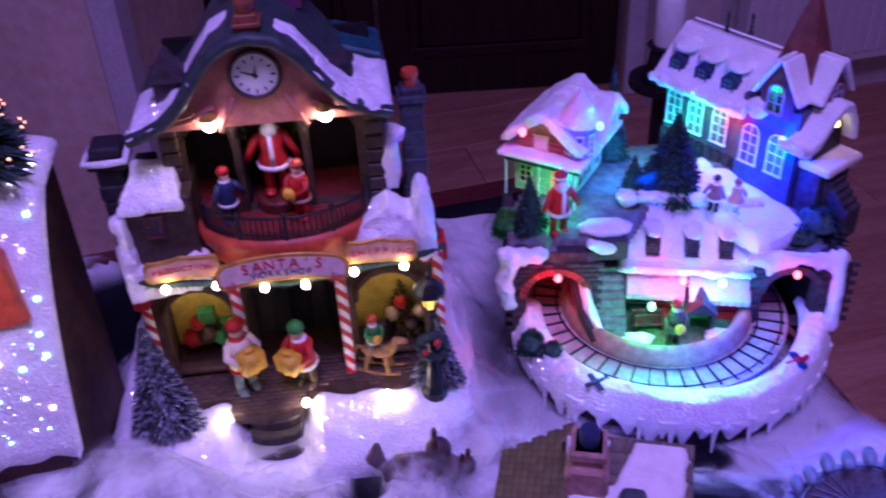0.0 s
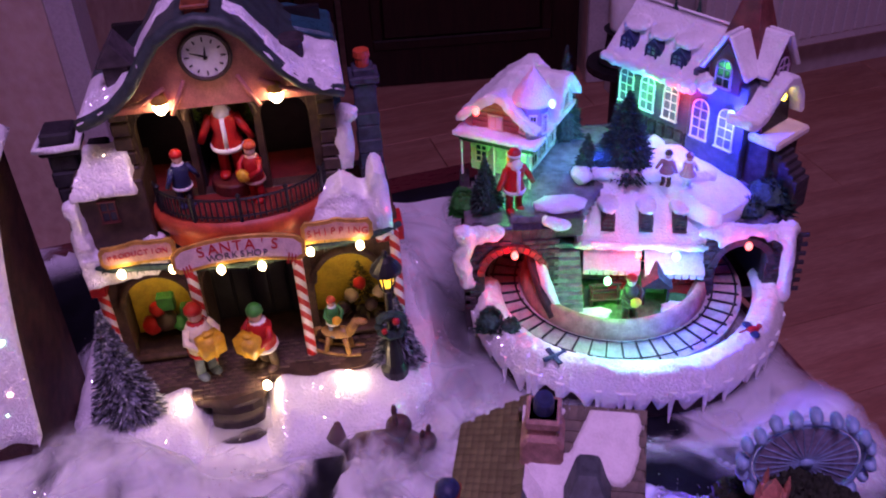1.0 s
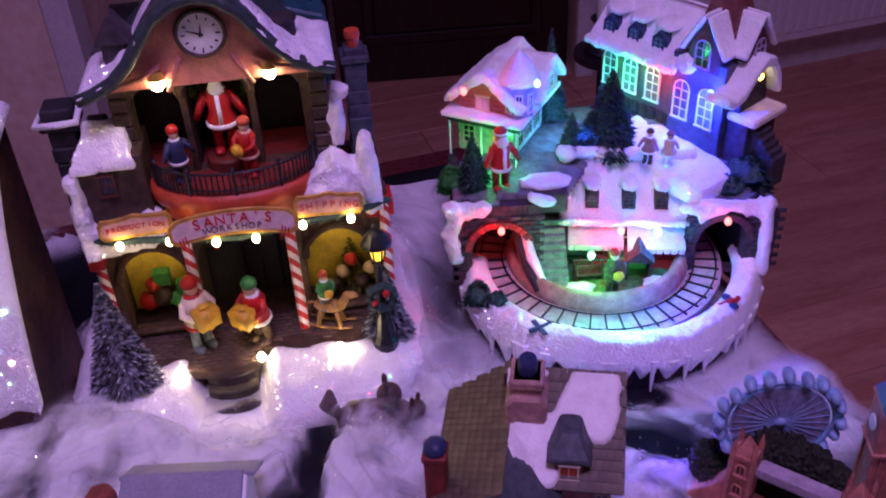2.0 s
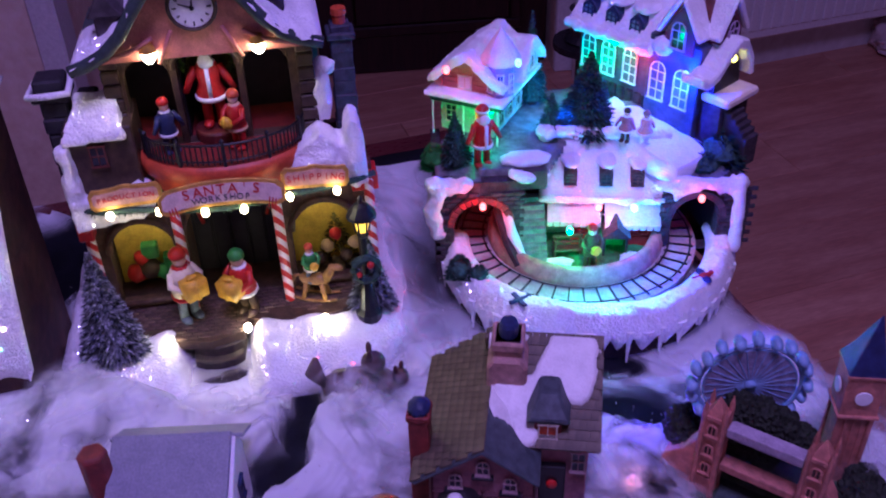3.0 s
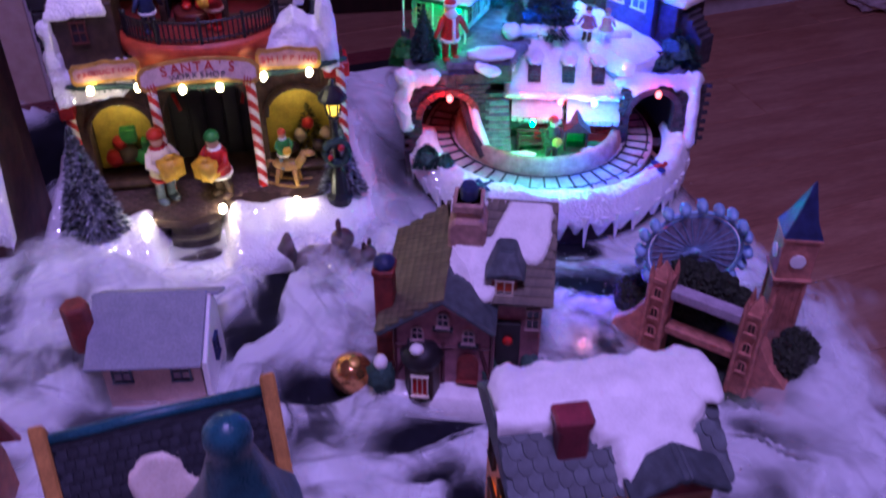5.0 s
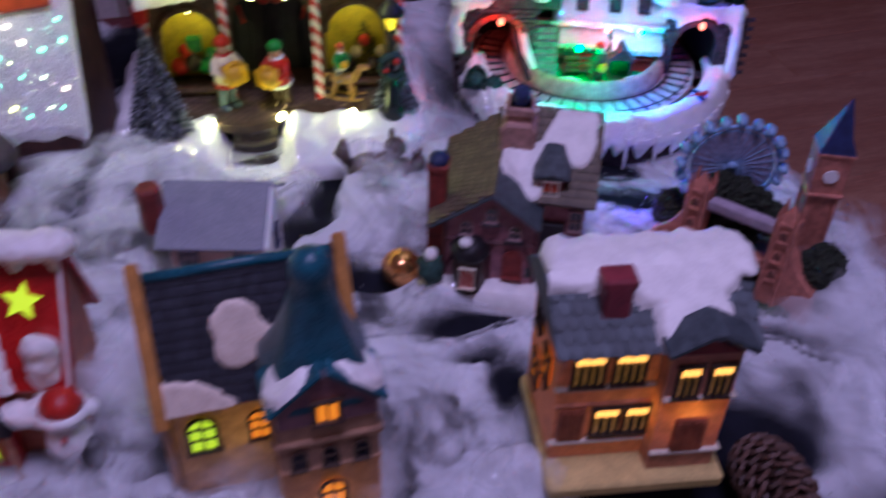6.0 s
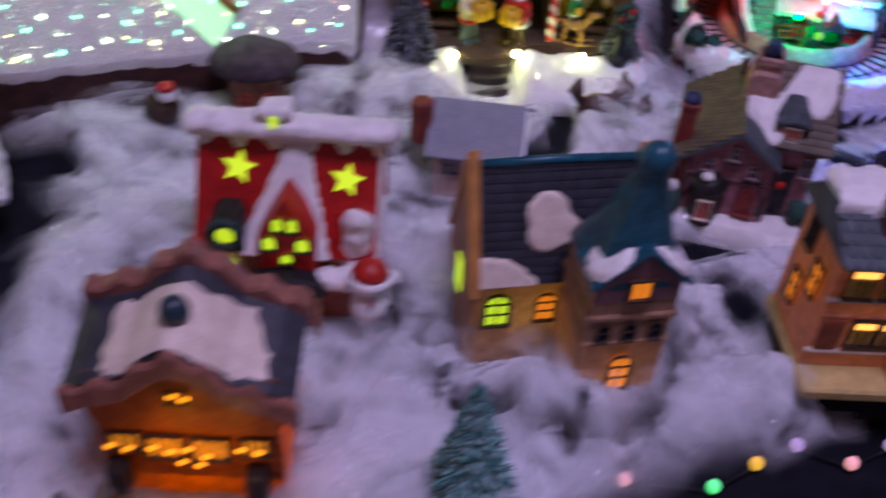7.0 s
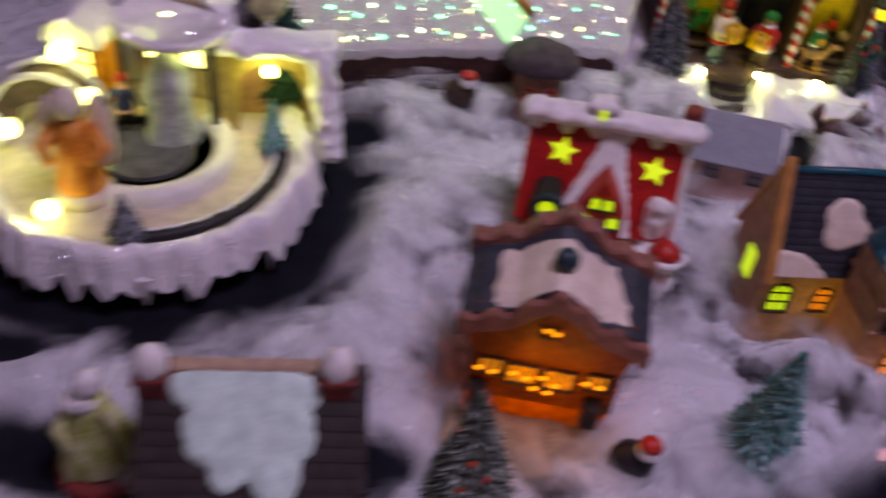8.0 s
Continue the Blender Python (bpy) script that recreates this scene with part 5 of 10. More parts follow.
roof_snow(0, 3, -0.022, 0.05, 1)
roof_snow(2, 6, 0.012, 0.040, 2, 0.005)
roof_snow(3, 5, -0.022, -0.008, 7, 0.004)
roof_snow(8, 12, -0.006, 0.016, 3, 0.005)
roof_snow(10, 14, -0.024, 0.012, 4, 0.007)
roof_snow(12, 14, -0.012, 0.06, 5, 0.006)
# red-brown finial, rear turret, vents
bm = bmesh.new()
box(bm, -0.010, 0.004, -0.016, 0.0, 0.338, 0.353)
box(bm, -0.012, 0.006, -0.018, 0.002, 0.345, 0.348)
lathe(bm, [(0.006, 0.353), (0.0075, 0.36), (0.004, 0.372), (0.0006, 0.385)], 12, xf(-0.003, -0.008, 0))
part("finial", bm, mat("rust_brown_paint", (0.24, 0.07, 0.03), 0.5, 0.3, 120, 0.3), ws, "rust-brown finial", bev=0.0008)
bm = bmesh.new()
prism(bm, [(0.040, 0.16), (0.084, 0.16), (0.084, 0.286), (0.052, 0.296), (0.040, 0.296)], 0.06, 0.11)
part("rear_tower", bm, TEAL, ws, "dark teal rear tower", bev=0.002)
bm = bmesh.new()
box(bm, -0.02, 0.03, 0.05, 0.10, 0.33, 0.356)
prism(bm, [(-0.026, 0.356), (0.036, 0.356), (0.005, 0.386)], 0.044, 0.106)
part("rear_lantern", bm, mat("red_blue_paint", (0.26, 0.03, 0.04), 0.5, 0.3, 50, 0.2, col2=(0.03, 0.05, 0.2)), ws, "red-painted roof lantern")
bm = bmesh.new()
lathe(bm, [(0.0075, 0.290), (0.0075, 0.3045), (0.009, 0.305), (0.009, 0.3085), (0.006, 0.309)], 14, xf(0.054, 0.012, 0))
part("roof_vent", bm, STONE_D, ws, "round grey roof vent")
bm = bmesh.new()
box(bm, -0.074, -0.056, 0.004, 0.022, 0.285, 0.305)
prism(bm, [(-0.078, 0.303), (-0.052, 0.303), (-0.065, 0.322)], 0.0, 0.026)
part("dormer", bm, STONE_D, ws, "grey pointed dormer", bev=0.001)

# left side: black chimney with a snowy cap, lean-to with snow
SOOT = mat("soot_black_stone", (0.022, 0.02, 0.026), 0.6, 0.4, 140, 0.6)
bm = bmesh.new()
box(bm, -0.127, -0.109, 0.007, 0.025, 0.11, 0.240)
stack_l = part("side_chimney", bm, SOOT, ws, "soot-black stone chimney")
for k in range(9):
    w = 0.0098 + 0.0008 * (k % 2)
    bm = bmesh.new()
    box(bm, -0.118 - w, -0.118 + w, 0.016 - w, 0.016 + w, 0.118 + k * 0.0135, 0.1310 + k * 0.0135)
    part("stone_course", bm, SOOT, stack_l, bev=0.0015)
bm = bmesh.new()
box(bm, -0.132, -0.104, 0.002, 0.030, 0.240, 0.247)
part("chimney_ledge", bm, SOOT, stack_l, bev=0.0015)
for nm, q in (("chimney_head", (-0.129, -0.107, 0.005, 0.027, 0.247, 0.257)), ("small_stack", (-0.101, -0.086, 0.008, 0.024, 0.22, 0.242))):
    bm = bmesh.new()
    box(bm, *q)
    part(nm, bm, SOOT, stack_l, bev=0.0015)
bm = bmesh.new()
tube(bm, [(-0.133, 0.030, 0.247), (-0.133, 0.001, 0.247), (-0.118, 0.000, 0.2475), (-0.104, 0.001, 0.248), (-0.103, 0.016, 0.252), (-0.104, 0.028, 0.257)], [0.0018, 0.0026, 0.0028, 0.0028, 0.0026, 0.0016], 8)
part("chimney_snow", bm, SNOW, ws, smooth=True)
bm = bmesh.new()
box(bm, -0.112, -0.062, -0.018, 0.03, 0.170, 0.226)
lean = part("lean_to", bm, BROWN, ws, "small dark lean-to with a snowy roof", bev=0.001)
lattice_window(lean, -0.090, 0.011, 0.196, 0.212, -0.0185, mat("dull_red_frame", (0.10, 0.025, 0.02), 0.5, 0.2), PANE_D, cols=2, rows=2)
bm = bmesh.new()
add(bm, [(-0.114, -0.024, 0.215), (-0.066, -0.024, 0.217), (-0.114, -0.022, 0.221), (-0.068, -0.022, 0.224), (-0.100, 0.004, 0.246), (-0.074, 0.004, 0.248), (-0.108, 0.030, 0.220), (-0.066, 0.030, 0.220)], [(0, 1, 3, 2), (2, 3, 5, 4), (4, 5, 7, 6), (0, 2, 4, 6), (1, 7, 5, 3), (0, 6, 7, 1)])
melt(part("lean_to_snow", bm, SNOW, lean, smooth=True), 0.002, 3)
bm = bmesh.new()
prism(bm, [(-0.115, 0.215), (-0.117, 0.19), (-0.120, 0.155), (-0.118, 0.142), (-0.066, 0.150), (-0.056, 0.160), (-0.058, 0.172), (-0.066, 0.180), (-0.078, 0.172), (-0.106, 0.170), (-0.109, 0.19), (-0.110, 0.215)], -0.028, -0.010)
for k in range(6):
    ball(bm, (-0.115 + 0.002 * math.sin(k * 2), -0.018, 0.152 + k * 0.011), (0.006, 0.009, 0.008), sub=2)
melt(part("eave_drift", bm, SNOW, ws, "glittery snow on the side wall", smooth=True), 0.002, 4)
# right side: chimney stack, snow heap, sack, red eave end
BBRICK = mat("blue_black_brick", (0.05, 0.05, 0.075), 0.6, 0.4, 140, 0.6)
bm = bmesh.new()
box(bm, 0.0945, 0.1115, 0.0465, 0.0635, 0.125, 0.251)
stack_r = part("side_chimney", bm, BBRICK, ws, "blue-black brick chimney")
for k in range(11):
    w = 0.010 + 0.0007 * (k % 2) - 0.0002 * k
    bm = bmesh.new()
    box(bm, 0.103 - w, 0.103 + w, 0.055 - w, 0.055 + w, 0.13 + k * 0.012, 0.1415 + k * 0.012)
    part("brick_course", bm, BBRICK, stack_r, bev=0.001)
bm = bmesh.new()
box(bm, 0.0915, 0.1145, 0.0435, 0.0665, 0.250, 0.256)
part("chimney_ledge", bm, BBRICK, stack_r, bev=0.001)
bm = bmesh.new()
lathe(bm, [(0.005, 0.256), (0.0055, 0.268), (0.0065, 0.269), (0.006, 0.274)], 12, xf(0.103, 0.055, 0))
part("chimney_pot", bm, ORANGE, ws, "red clay chimney pot")
bm = bmesh.new()
prism(bm, [(0.044, 0.160), (0.047, 0.176), (0.054, 0.190), (0.066, 0.199), (0.076, 0.206), (0.086, 0.199), (0.092, 0.193), (0.095, 0.194), (0.096, 0.208), (0.100, 0.216), (0.106, 0.213), (0.109, 0.202), (0.111, 0.170), (0.110, 0.158)], -0.026, 0.004)
ball(bm, (0.074, -0.024, 0.178), (0.020, 0.010, 0.016), sub=3, amp=0.3, freq=2)
ball(bm, (0.101, -0.022, 0.178), (0.009, 0.010, 0.024), sub=3, amp=0.2, freq=2)
melt(part("eave_drift", bm, SNOW, ws, "glittery heap of snow on the eave", smooth=True), 0.002, 5)
for q in ((0.098, 0.120, -0.006, 0.02, 0.138, 0.152), (-0.124, -0.112, -0.010, 0.02, 0.122, 0.140)):
    bm = bmesh.new()
    box(bm, *q)
    part("eave_board", bm, REDP, ws, bev=0.001)
bm = bmesh.new()
ball(bm, (0.078, 0.020, 0.222), (0.010, 0.010, 0.022), sub=3, amp=0.25, freq=2, seed=2)
part("sack", bm, NAVY, ws, "navy sack leaning on the wall", smooth=True)
bm = bmesh.new()
ball(bm, (0.082, 0.004, 0.226), (0.008, 0.008, 0.022), sub=3, amp=0.35, freq=2, seed=4)
ball(bm, (0.084, 0.010, 0.246), (0.010, 0.009, 0.007), sub=3, amp=0.3, freq=2, seed=6)
part("sack_snow", bm, SNOW, ws, smooth=True)
for u in (-0.040, 0.039):
    bm = bmesh.new()
    lathe(bm, [(0.0015, 0.284), (0.004, 0.283), (0.0062, 0.2775), (0.0058, 0.277)], 12, xf(u, -0.005, 0))
    part("lamp_shade", bm, GOLD, ws)
    led(ws, u, -0.006, 0.2745, LED_WW, 0.0050, "lamp_bulb")
led(ws, -0.002, 0.002, 0.277, LED_WW, 0.0036, "lamp_bulb")

# toy figures on the balcony and the porch
def on_ws(u, v, z):
    p = at_ws(u, v, z)
    return p.x, p.y, p.z


x, y, z = on_ws(-0.002, 0.010, 0.1958)
bm = bmesh.new()
lathe(bm, [(0.017, 0.0), (0.017, 0.008), (0.0155, 0.0095), (0.0, 0.0097)], 24)
tagged(part("pedestal", bm, mat("dark_red_pedestal", (0.09, 0.012, 0.012), 0.5, 0.3), None, m=pose(x, y, z, 0, 0, 0), bev=0.0006), "dark red round pedestal on the balcony", "pedestal")
z += 0.0098
figure("large red-coated bearded toy figure on the balcony", x, y, z, 0.071, WYAW, REDP, REDP, REDP, "beard", skirt=1.1)
x, y, z = on_ws(-0.037, -0.010, 0.1958)
figure("small toy figure in a dark coat on the balcony", x, y, z, 0.047, WYAW + 30, NAVY, REDP, NAVY, "", trim=WHITEP)
x, y, z = on_ws(0.015, -0.014, 0.1958)
figure("small red-hatted toy figure carrying a golden toy", x, y, z, 0.050, WYAW - 40, REDP, ORANGE, REDP, "toy", trim=SKIN)
x, y, z = on_ws(-0.050, -0.020, 0.0395)
figure("toy figure in a white shirt carrying a yellow parcel", x, y, z, 0.074, WYAW + 35, CREAM, REDP, JEANS, "box", trim=REDP)
x, y, z = on_ws(0.001, -0.020, 0.0395)
figure("toy figure in a red coat and green cap with a parcel", x, y, z, 0.070, WYAW - 38, REDP, GREENP, BROWN, "box", tilt=6)
bm = bmesh.new()
for sx in (-1, 1):
    tube(bm, [(sx * 0.006, -0.020, 0.004), (sx * 0.006, -0.008, 0.0015), (sx * 0.006, 0.008, 0.0015), (sx * 0.006, 0.020, 0.004)], 0.0013, 6)
    for sy in (-1, 1):
        tube(bm, [(sx * 0.005, sy * 0.010, 0.002), (sx * 0.004, sy * 0.007, 0.018)], 0.0022, 6)
ball(bm, (0, 0, 0.021), (0.006, 0.014, 0.006), sub=3)
tube(bm, [(0, -0.010, 0.022), (0, -0.016, 0.032), (0, -0.017, 0.036)], [0.0045, 0.0035, 0.003], 8)
ball(bm, (0, -0.021, 0.035), (0.003, 0.006, 0.0032), sub=2)
tube(bm, [(0, 0.013, 0.024), (0, 0.018, 0.022), (0, 0.020, 0.014)], [0.001, 0.002, 0.0006], 6)
x, y, z = on_ws(0.058, -0.014, 0.0395)
tagged(part("rocking_horse", bm, mat("brown_gold_paint", (0.28, 0.15, 0.05), 0.4, 0.3, 120, 0.2), None, smooth=True, m=pose(x, y, z, 0, 0, WYAW + 70)), "small tan rocking horse on the porch", "toy")
figure("toy figure in green riding the rocking horse", x - 0.002, y, z + 0.018, 0.040, WYAW + 20, GREENP, ORANGE, JEANS, "toy")

# frosted tree and street lamp on the base
x, y, z = on_ws(-0.111, -0.046, 0.030)
fir("fir_tree", "frosted dark toy fir beside the workshop steps", x, y, z, 0.108, 0.0255, FIR_FROST, 21, 3600, 0.0085)
x, y, z = on_ws(0.106, -0.030, 0.036)
fir("fir_tree", "small frosted toy fir behind the street lamp", x, y, z, 0.070, 0.020, FIR_FROST, 22, 1200, 0.008)
x, y, z = on_ws(0.101, -0.044, 0.034)
sl = thing("street_lamp", "black toy street lamp with a wreath, lit yellow", "street lamp", x, y, z, WYAW)
sl.matrix_basis = sl.matrix_basis @ Matrix.Diagonal((1, 1, 1.08, 1))
bm = bmesh.new()
lathe(bm, [(0.011, 0), (0.0115, 0.008), (0.008, 0.012), (0.0055, 0.03), (0.003, 0.036), (0.0026, 0.078), (0.005, 0.081), (0.002, 0.083)], 12)
part("post", bm, BLACKM, sl, smooth=False)
for i in range(6):
    a = math.pi * i / 3
    bm = bmesh.new()
    tube(bm, [(0.0052 * math.cos(a), 0.0052 * math.sin(a), 0.083), (0.0078 * math.cos(a), 0.0078 * math.sin(a), 0.098)], 0.0008, 5)
    part("lantern_bar", bm, BLACKM, sl)
bm = bmesh.new()
lathe(bm, [(0.0125, 0.0975), (0.0118, 0.100), (0.006, 0.107), (0.002, 0.109), (0.0022, 0.113), (0.0005, 0.115)], 12)
part("lantern_cap", bm, BLACKM, sl)
bm = bmesh.new()
lathe(bm, [(0.0042, 0.084), (0.0066, 0.097)], 6)
part("lantern_glass", bm, glow_mat("lantern_yellow", (1, 0.62, 0.08), 2.2), sl, "glowing yellow lantern glass")
bm = bmesh.new()
tube(bm, [(0.010 * math.cos(a), -0.006, 0.052 + 0.010 * math.sin(a)) for a in [2 * math.pi * k / 14 for k in range(14)]], 0.0036, 6, True)
for v_ in bm.verts:
    v_.co += Vector((noise.noise(v_.co * 300), noise.noise(v_.co * 310), noise.noise(v_.co * 320))) * 0.0015
wr = part("wreath", bm, FIR, sl, "dark green wreath")
bm = bmesh.new()
ball(bm, (0.0035, -0.010, 0.058), 0.0032)
ball(bm, (-0.006, -0.010, 0.050), 0.0025)
part("wreath_bow", bm, REDP, wr, smooth=True)

# light of its bulbs
for u, v, z, w in ((-0.040, -0.016, 0.266, 0.006), (0.039, -0.016, 0.266, 0.006), (-0.002, -0.026, 0.272, 0.006), (-0.078, 0.024, 0.112, 0.020), (0.070, 0.024, 0.112, 0.020),
                   (-0.066, -0.056, 0.047, 0.014), (-0.002, -0.053, 0.049, 0.014), (0.063, -0.053, 0.048, 0.014), (-0.075, -0.052, 0.160, 0.010), (0.0, -0.057, 0.157, 0.010), (0.066, -0.052, 0.160, 0.010)):
    p0 = at_ws(u, v, z)
    lamp("workshop_light", p0.x, p0.y, p0.z, w, WARM)

# ---- the round village with a railway and coloured lights ----
VX, VY = 0.195, 0.612
vil = thing("railway_village", "round snowy toy village with a railway and coloured lights", "village scene", VX, VY, TABLE, 0)
ROCK = mat("dark_rock", (0.030, 0.018, 0.020), 0.75, 0.45, 120, 0.8)
TRACKBED = mat("track_bed", (0.44, 0.40, 0.38), 0.6, 0.2, 140, 0.4)
R0 = 0.1335


def outline(a, r=R0):
    """The base's edge: round in front, a little wider at the sides."""
    return r * (1.0 + 0.03 * math.cos(2 * a) + 0.012 * math.sin(5 * a + 1))


def rim_pt(a, r):
    q = outline(a, r)
    return q * math.cos(a), q * math.sin(a)


# rock foot
bm = bmesh.new()
n = 72
prof = [(0.90, 0.0), (0.945, 0.010), (0.925, 0.022), (0.95, 0.040)]
v, f = [], []
for k, (s, z) in enumerate(prof):
    for i in range(n):
        a = 2 * math.pi * i / n
        x, y = rim_pt(a, R0 * s * (1 + 0.014 * noise.noise((math.cos(a) * 9, math.sin(a) * 9, k))))
        v.append((x, y, z))
for k in range(3):
    for i in range(n):
        f.append((k * n + i, k * n + (i + 1) % n, (k + 1) * n + (i + 1) % n, (k + 1) * n + i))
add(bm, v, f)
part("rock_foot", bm, ROCK, vil, "dark rocky foot", smooth=True)


# snowy rim, from the track out to the edge
def rim_z(a, s):
    return 0.050 + 0.010 * math.sin(math.pi * s) * (0.7 + 0.5 * noise.noise((math.cos(a) * 4, math.sin(a) * 4, s * 2))) - 0.016 * max(0, s - 0.72) / 0.28 + (0.0030 * noise.noise((math.cos(a) * 16, math.sin(a) * 16, s * 7)) + 0.0016 * noise.noise((math.cos(a) * 40, math.sin(a) * 40, s * 16))) * min(1, s * 4)


def drip(a, seed, count, lo, hi):
    """How far the snow hangs down at the angle a: broad tapering drips with round gaps between."""
    u = a / (2 * math.pi) * count
    best = 0.0
    for q in range(int(u) - 1, int(u) + 3):
        c = q + 0.5 + 0.30 * noise.noise((q * 1.7, seed, 0.5))
        w = 0.46 + 0.18 * noise.noise((q * 2.3, seed, 4.5))
        ln = lo + (hi - lo) * (0.5 + 0.8 * noise.noise((q * 3.1, seed, 9.5)))
        d = abs(u - c) / w
        if d < 1:
            best = max(best, ln * (1 - d ** 1.6))
    return best


bm = bmesh.new()
n, k, hang = 420, 14, 5
v, f = [], []
for i in range(n + 1):
    a = math.pi * 0.98 + math.pi * 1.04 * i / n
    fall = 0.0015 + drip(a, 3, 40, 0.011, 0.024)
    for j in range(k + 1):
        s = j / k
        x, y = rim_pt(a, 0.106 + (R0 - 0.106) * min(1, s * 1.04))
        v.append((x, y, rim_z(a, s) if j else 0.046))
    for j in range(1, hang + 1):
        q = j / hang
        x, y = rim_pt(a, R0 * (1.006 - 0.045 * q ** 1.5))
        v.append((x, y, rim_z(a, 1.0) - 0.002 - fall * q))
w_ = k + hang + 1
for i in range(n):
    for j in range(w_ - 1):
        p_ = i * w_ + j
        f.append((p_, p_ + 1, p_ + w_ + 1, p_ + w_))
add(bm, v, f)
rimob = part("snow_rim", bm, SNOW, vil, "glittery snow rim hung with icicles", smooth=True)
# single icicles among the drips
rs = random.Random(17)
ic = []
for k in range(3):
    b_ = bmesh.new()
    lathe(b_, [(0.0062, 0.004), (0.0056, -0.003), (0.0042 - 0.0006 * k, -0.011), (0.0026, -0.018), (0.0010, -0.024 - 0.003 * k)], 7)
    for vv in b_.verts:
        vv.co.y *= 0.55
    ic.append(shared("icicle", b_, SNOW))
for i in range(22):
    a = math.pi * 0.98 + math.pi * 1.04 * (i + 0.5 + rs.uniform(-.4, .4)) / 22
    x, y = rim_pt(a, R0 * 0.985)
    piece("icicle", ic[i % 3], rimob, xf(x, y, 0.035, 0, 0, math.degrees(a) + 90) @ Matrix.Diagonal((rs.uniform(.6, 1.0), 1, rs.uniform(.5, 1.15), 1)))

# track bed, rails and sleepers
TC = Vector((-0.009, 0.008, 0))
bm = bmesh.new()
lathe(bm, [(0.080, 0.040), (0.080, 0.0455), (0.111, 0.0455), (0.111, 0.040)], 64, Matrix.Translation(TC))
part("track_bed", bm, TRACKBED, vil)
bm = bmesh.new()
for r in (0.0862, 0.1058):
    tube(bm, [TC + Vector((r * math.cos(t), r * math.sin(t), 0.0482)) for t in [2 * math.pi * i / 90 for i in range(90)]], 0.0008, 4, True)
rails = part("rail", bm, BLACKM, vil, "black toy rails")
sb = bmesh.new()
box(sb, -0.0124, 0.0124, -0.0007, 0.0007, 0, 0.0014)
SLEEPER = shared("sleeper", sb, BLACKM)
for i in range(46):
    a = 2 * math.pi * i / 46
    if math.sin(a) < 0.45:
        piece("sleeper", SLEEPER, rails, Matrix.Translation(TC) @ xf(0.096 * math.cos(a), 0.096 * math.sin(a), 0.0456, 0, 0, math.degrees(a)))
# inner ring wall and sunken garden
bm = bmesh.new()
lathe(bm, [(0.0815, 0.040), (0.0815, 0.050), (0.0785, 0.0600), (0.0745, 0.0625), (0.071, 0.0600), (0.066, 0.046), (0.066, 0.040)], 72, Matrix.Translation(TC))
part("ring_wall", bm, mat("mauve_tan_resin", (0.36, 0.22, 0.17), 0.55, 0.25, 120, 0.3), vil, "tan ring wall inside the track", smooth=True)
bm = bmesh.new()
mound(bm, -0.08, 0.062, -0.062, 0.05, 40, 32, lambda x, y: 0.044 + 0.003 * noise.noise((x * 60, y * 60, 0)), 0.02, keep=lambda x, y: math.hypot(x + 0.009, y - 0.008) < 0.068)
part("garden_ground", bm, GRASS, vil, "green painted ground", smooth=True)

# upper terrace: stone walls with two tunnel mouths, snow on top
bm = bmesh.new()
for side in (0, 1):
    x0, x1, c = (-0.140, -0.064, -0.099) if side == 0 else (0.066, 0.131, 0.094)
    arched_wall(bm, x0, x1, 0.040, 0.112 if side else 0.122, -0.018, -0.004, [(c, 0.048 if side == 0 else 0.042, 0.041, 0.078)])
box(bm, -0.064, 0.070, 0.050, 0.058, 0.03, 0.122)
for x in (-0.140, 0.122):
    box(bm, x, x + 0.009, -0.018, 0.10, 0.02, 0.112)
twall = part("terrace_wall", bm, STONE_D, vil, "dark stone terrace wall with tunnel mouths", bev=0.001)
sb = bmesh.new()
box(sb, -0.0048, 0.0048, -0.0016, 0.0008, -0.0021, 0.0021)
bmesh.ops.bevel(sb, geom=sb.edges[:], offset=0.0006, segments=1, affect="EDGES")
STN = shared("stone", sb, STONE_D)
for j in range(15):
    for i in range(28):
        x, z = -0.136 + i * 0.0101 + 0.005 * (j % 2), 0.044 + j * 0.0047
        if -0.062 < x < 0.064 or z > (0.108 if x > 0 else 0.117):
            continue
        c, hw = (-0.099, 0.026) if x < 0 else (0.094, 0.023)
        if abs(x - c) < hw + 0.004 and (z < 0.080 or math.hypot(x - c, z - 0.078) < hw + 0.006):
            continue
        piece("stone", STN, twall, xf(x, -0.0185, z, 0, rs.uniform(-4, 4), 0))
for c, w, mt in ((-0.099, 0.048, BRICK_R), (0.094, 0.042, STONE_D)):
    wb = bmesh.new()
    prism(wb, [(-0.0022, 0), (0.0022, 0), (0.0027, 0.006), (-0.0027, 0.006)], -0.022, -0.016)
    VO = shared("voussoir", wb, mt)
    for i in range(15):
        a = math.pi * (i + 0.5) / 15
        piece("voussoir", VO, twall, xf(c + w / 2 * math.cos(a), 0, 0.078 + w / 2 * math.sin(a), 0, 90 - math.degrees(a), 0))
    bm = bmesh.new()
    arched = arch_poly(c, w + 0.004, 0.040, 0.078, 12)
    nn = len(arched)
    add(bm, [(x, -0.004, z) for x, z in arched] + [(x - math.copysign(0.012, c), 0.07, z) for x, z in arched], [(i, i + 1, i + 1 + nn, i + nn) for i in range(nn - 1)] + [tuple(range(nn, 2 * nn))])
    part("tunnel", bm, DARK, vil)


def terrace_in(x, y):
    return x * x / 0.139 ** 2 + (y - 0.005) ** 2 / 0.150 ** 2 < 1 and y > -0.016 and not (-0.050 < x < 0.080 and y < 0.052) and not (-0.066 < x < -0.02 and y < 0.004)


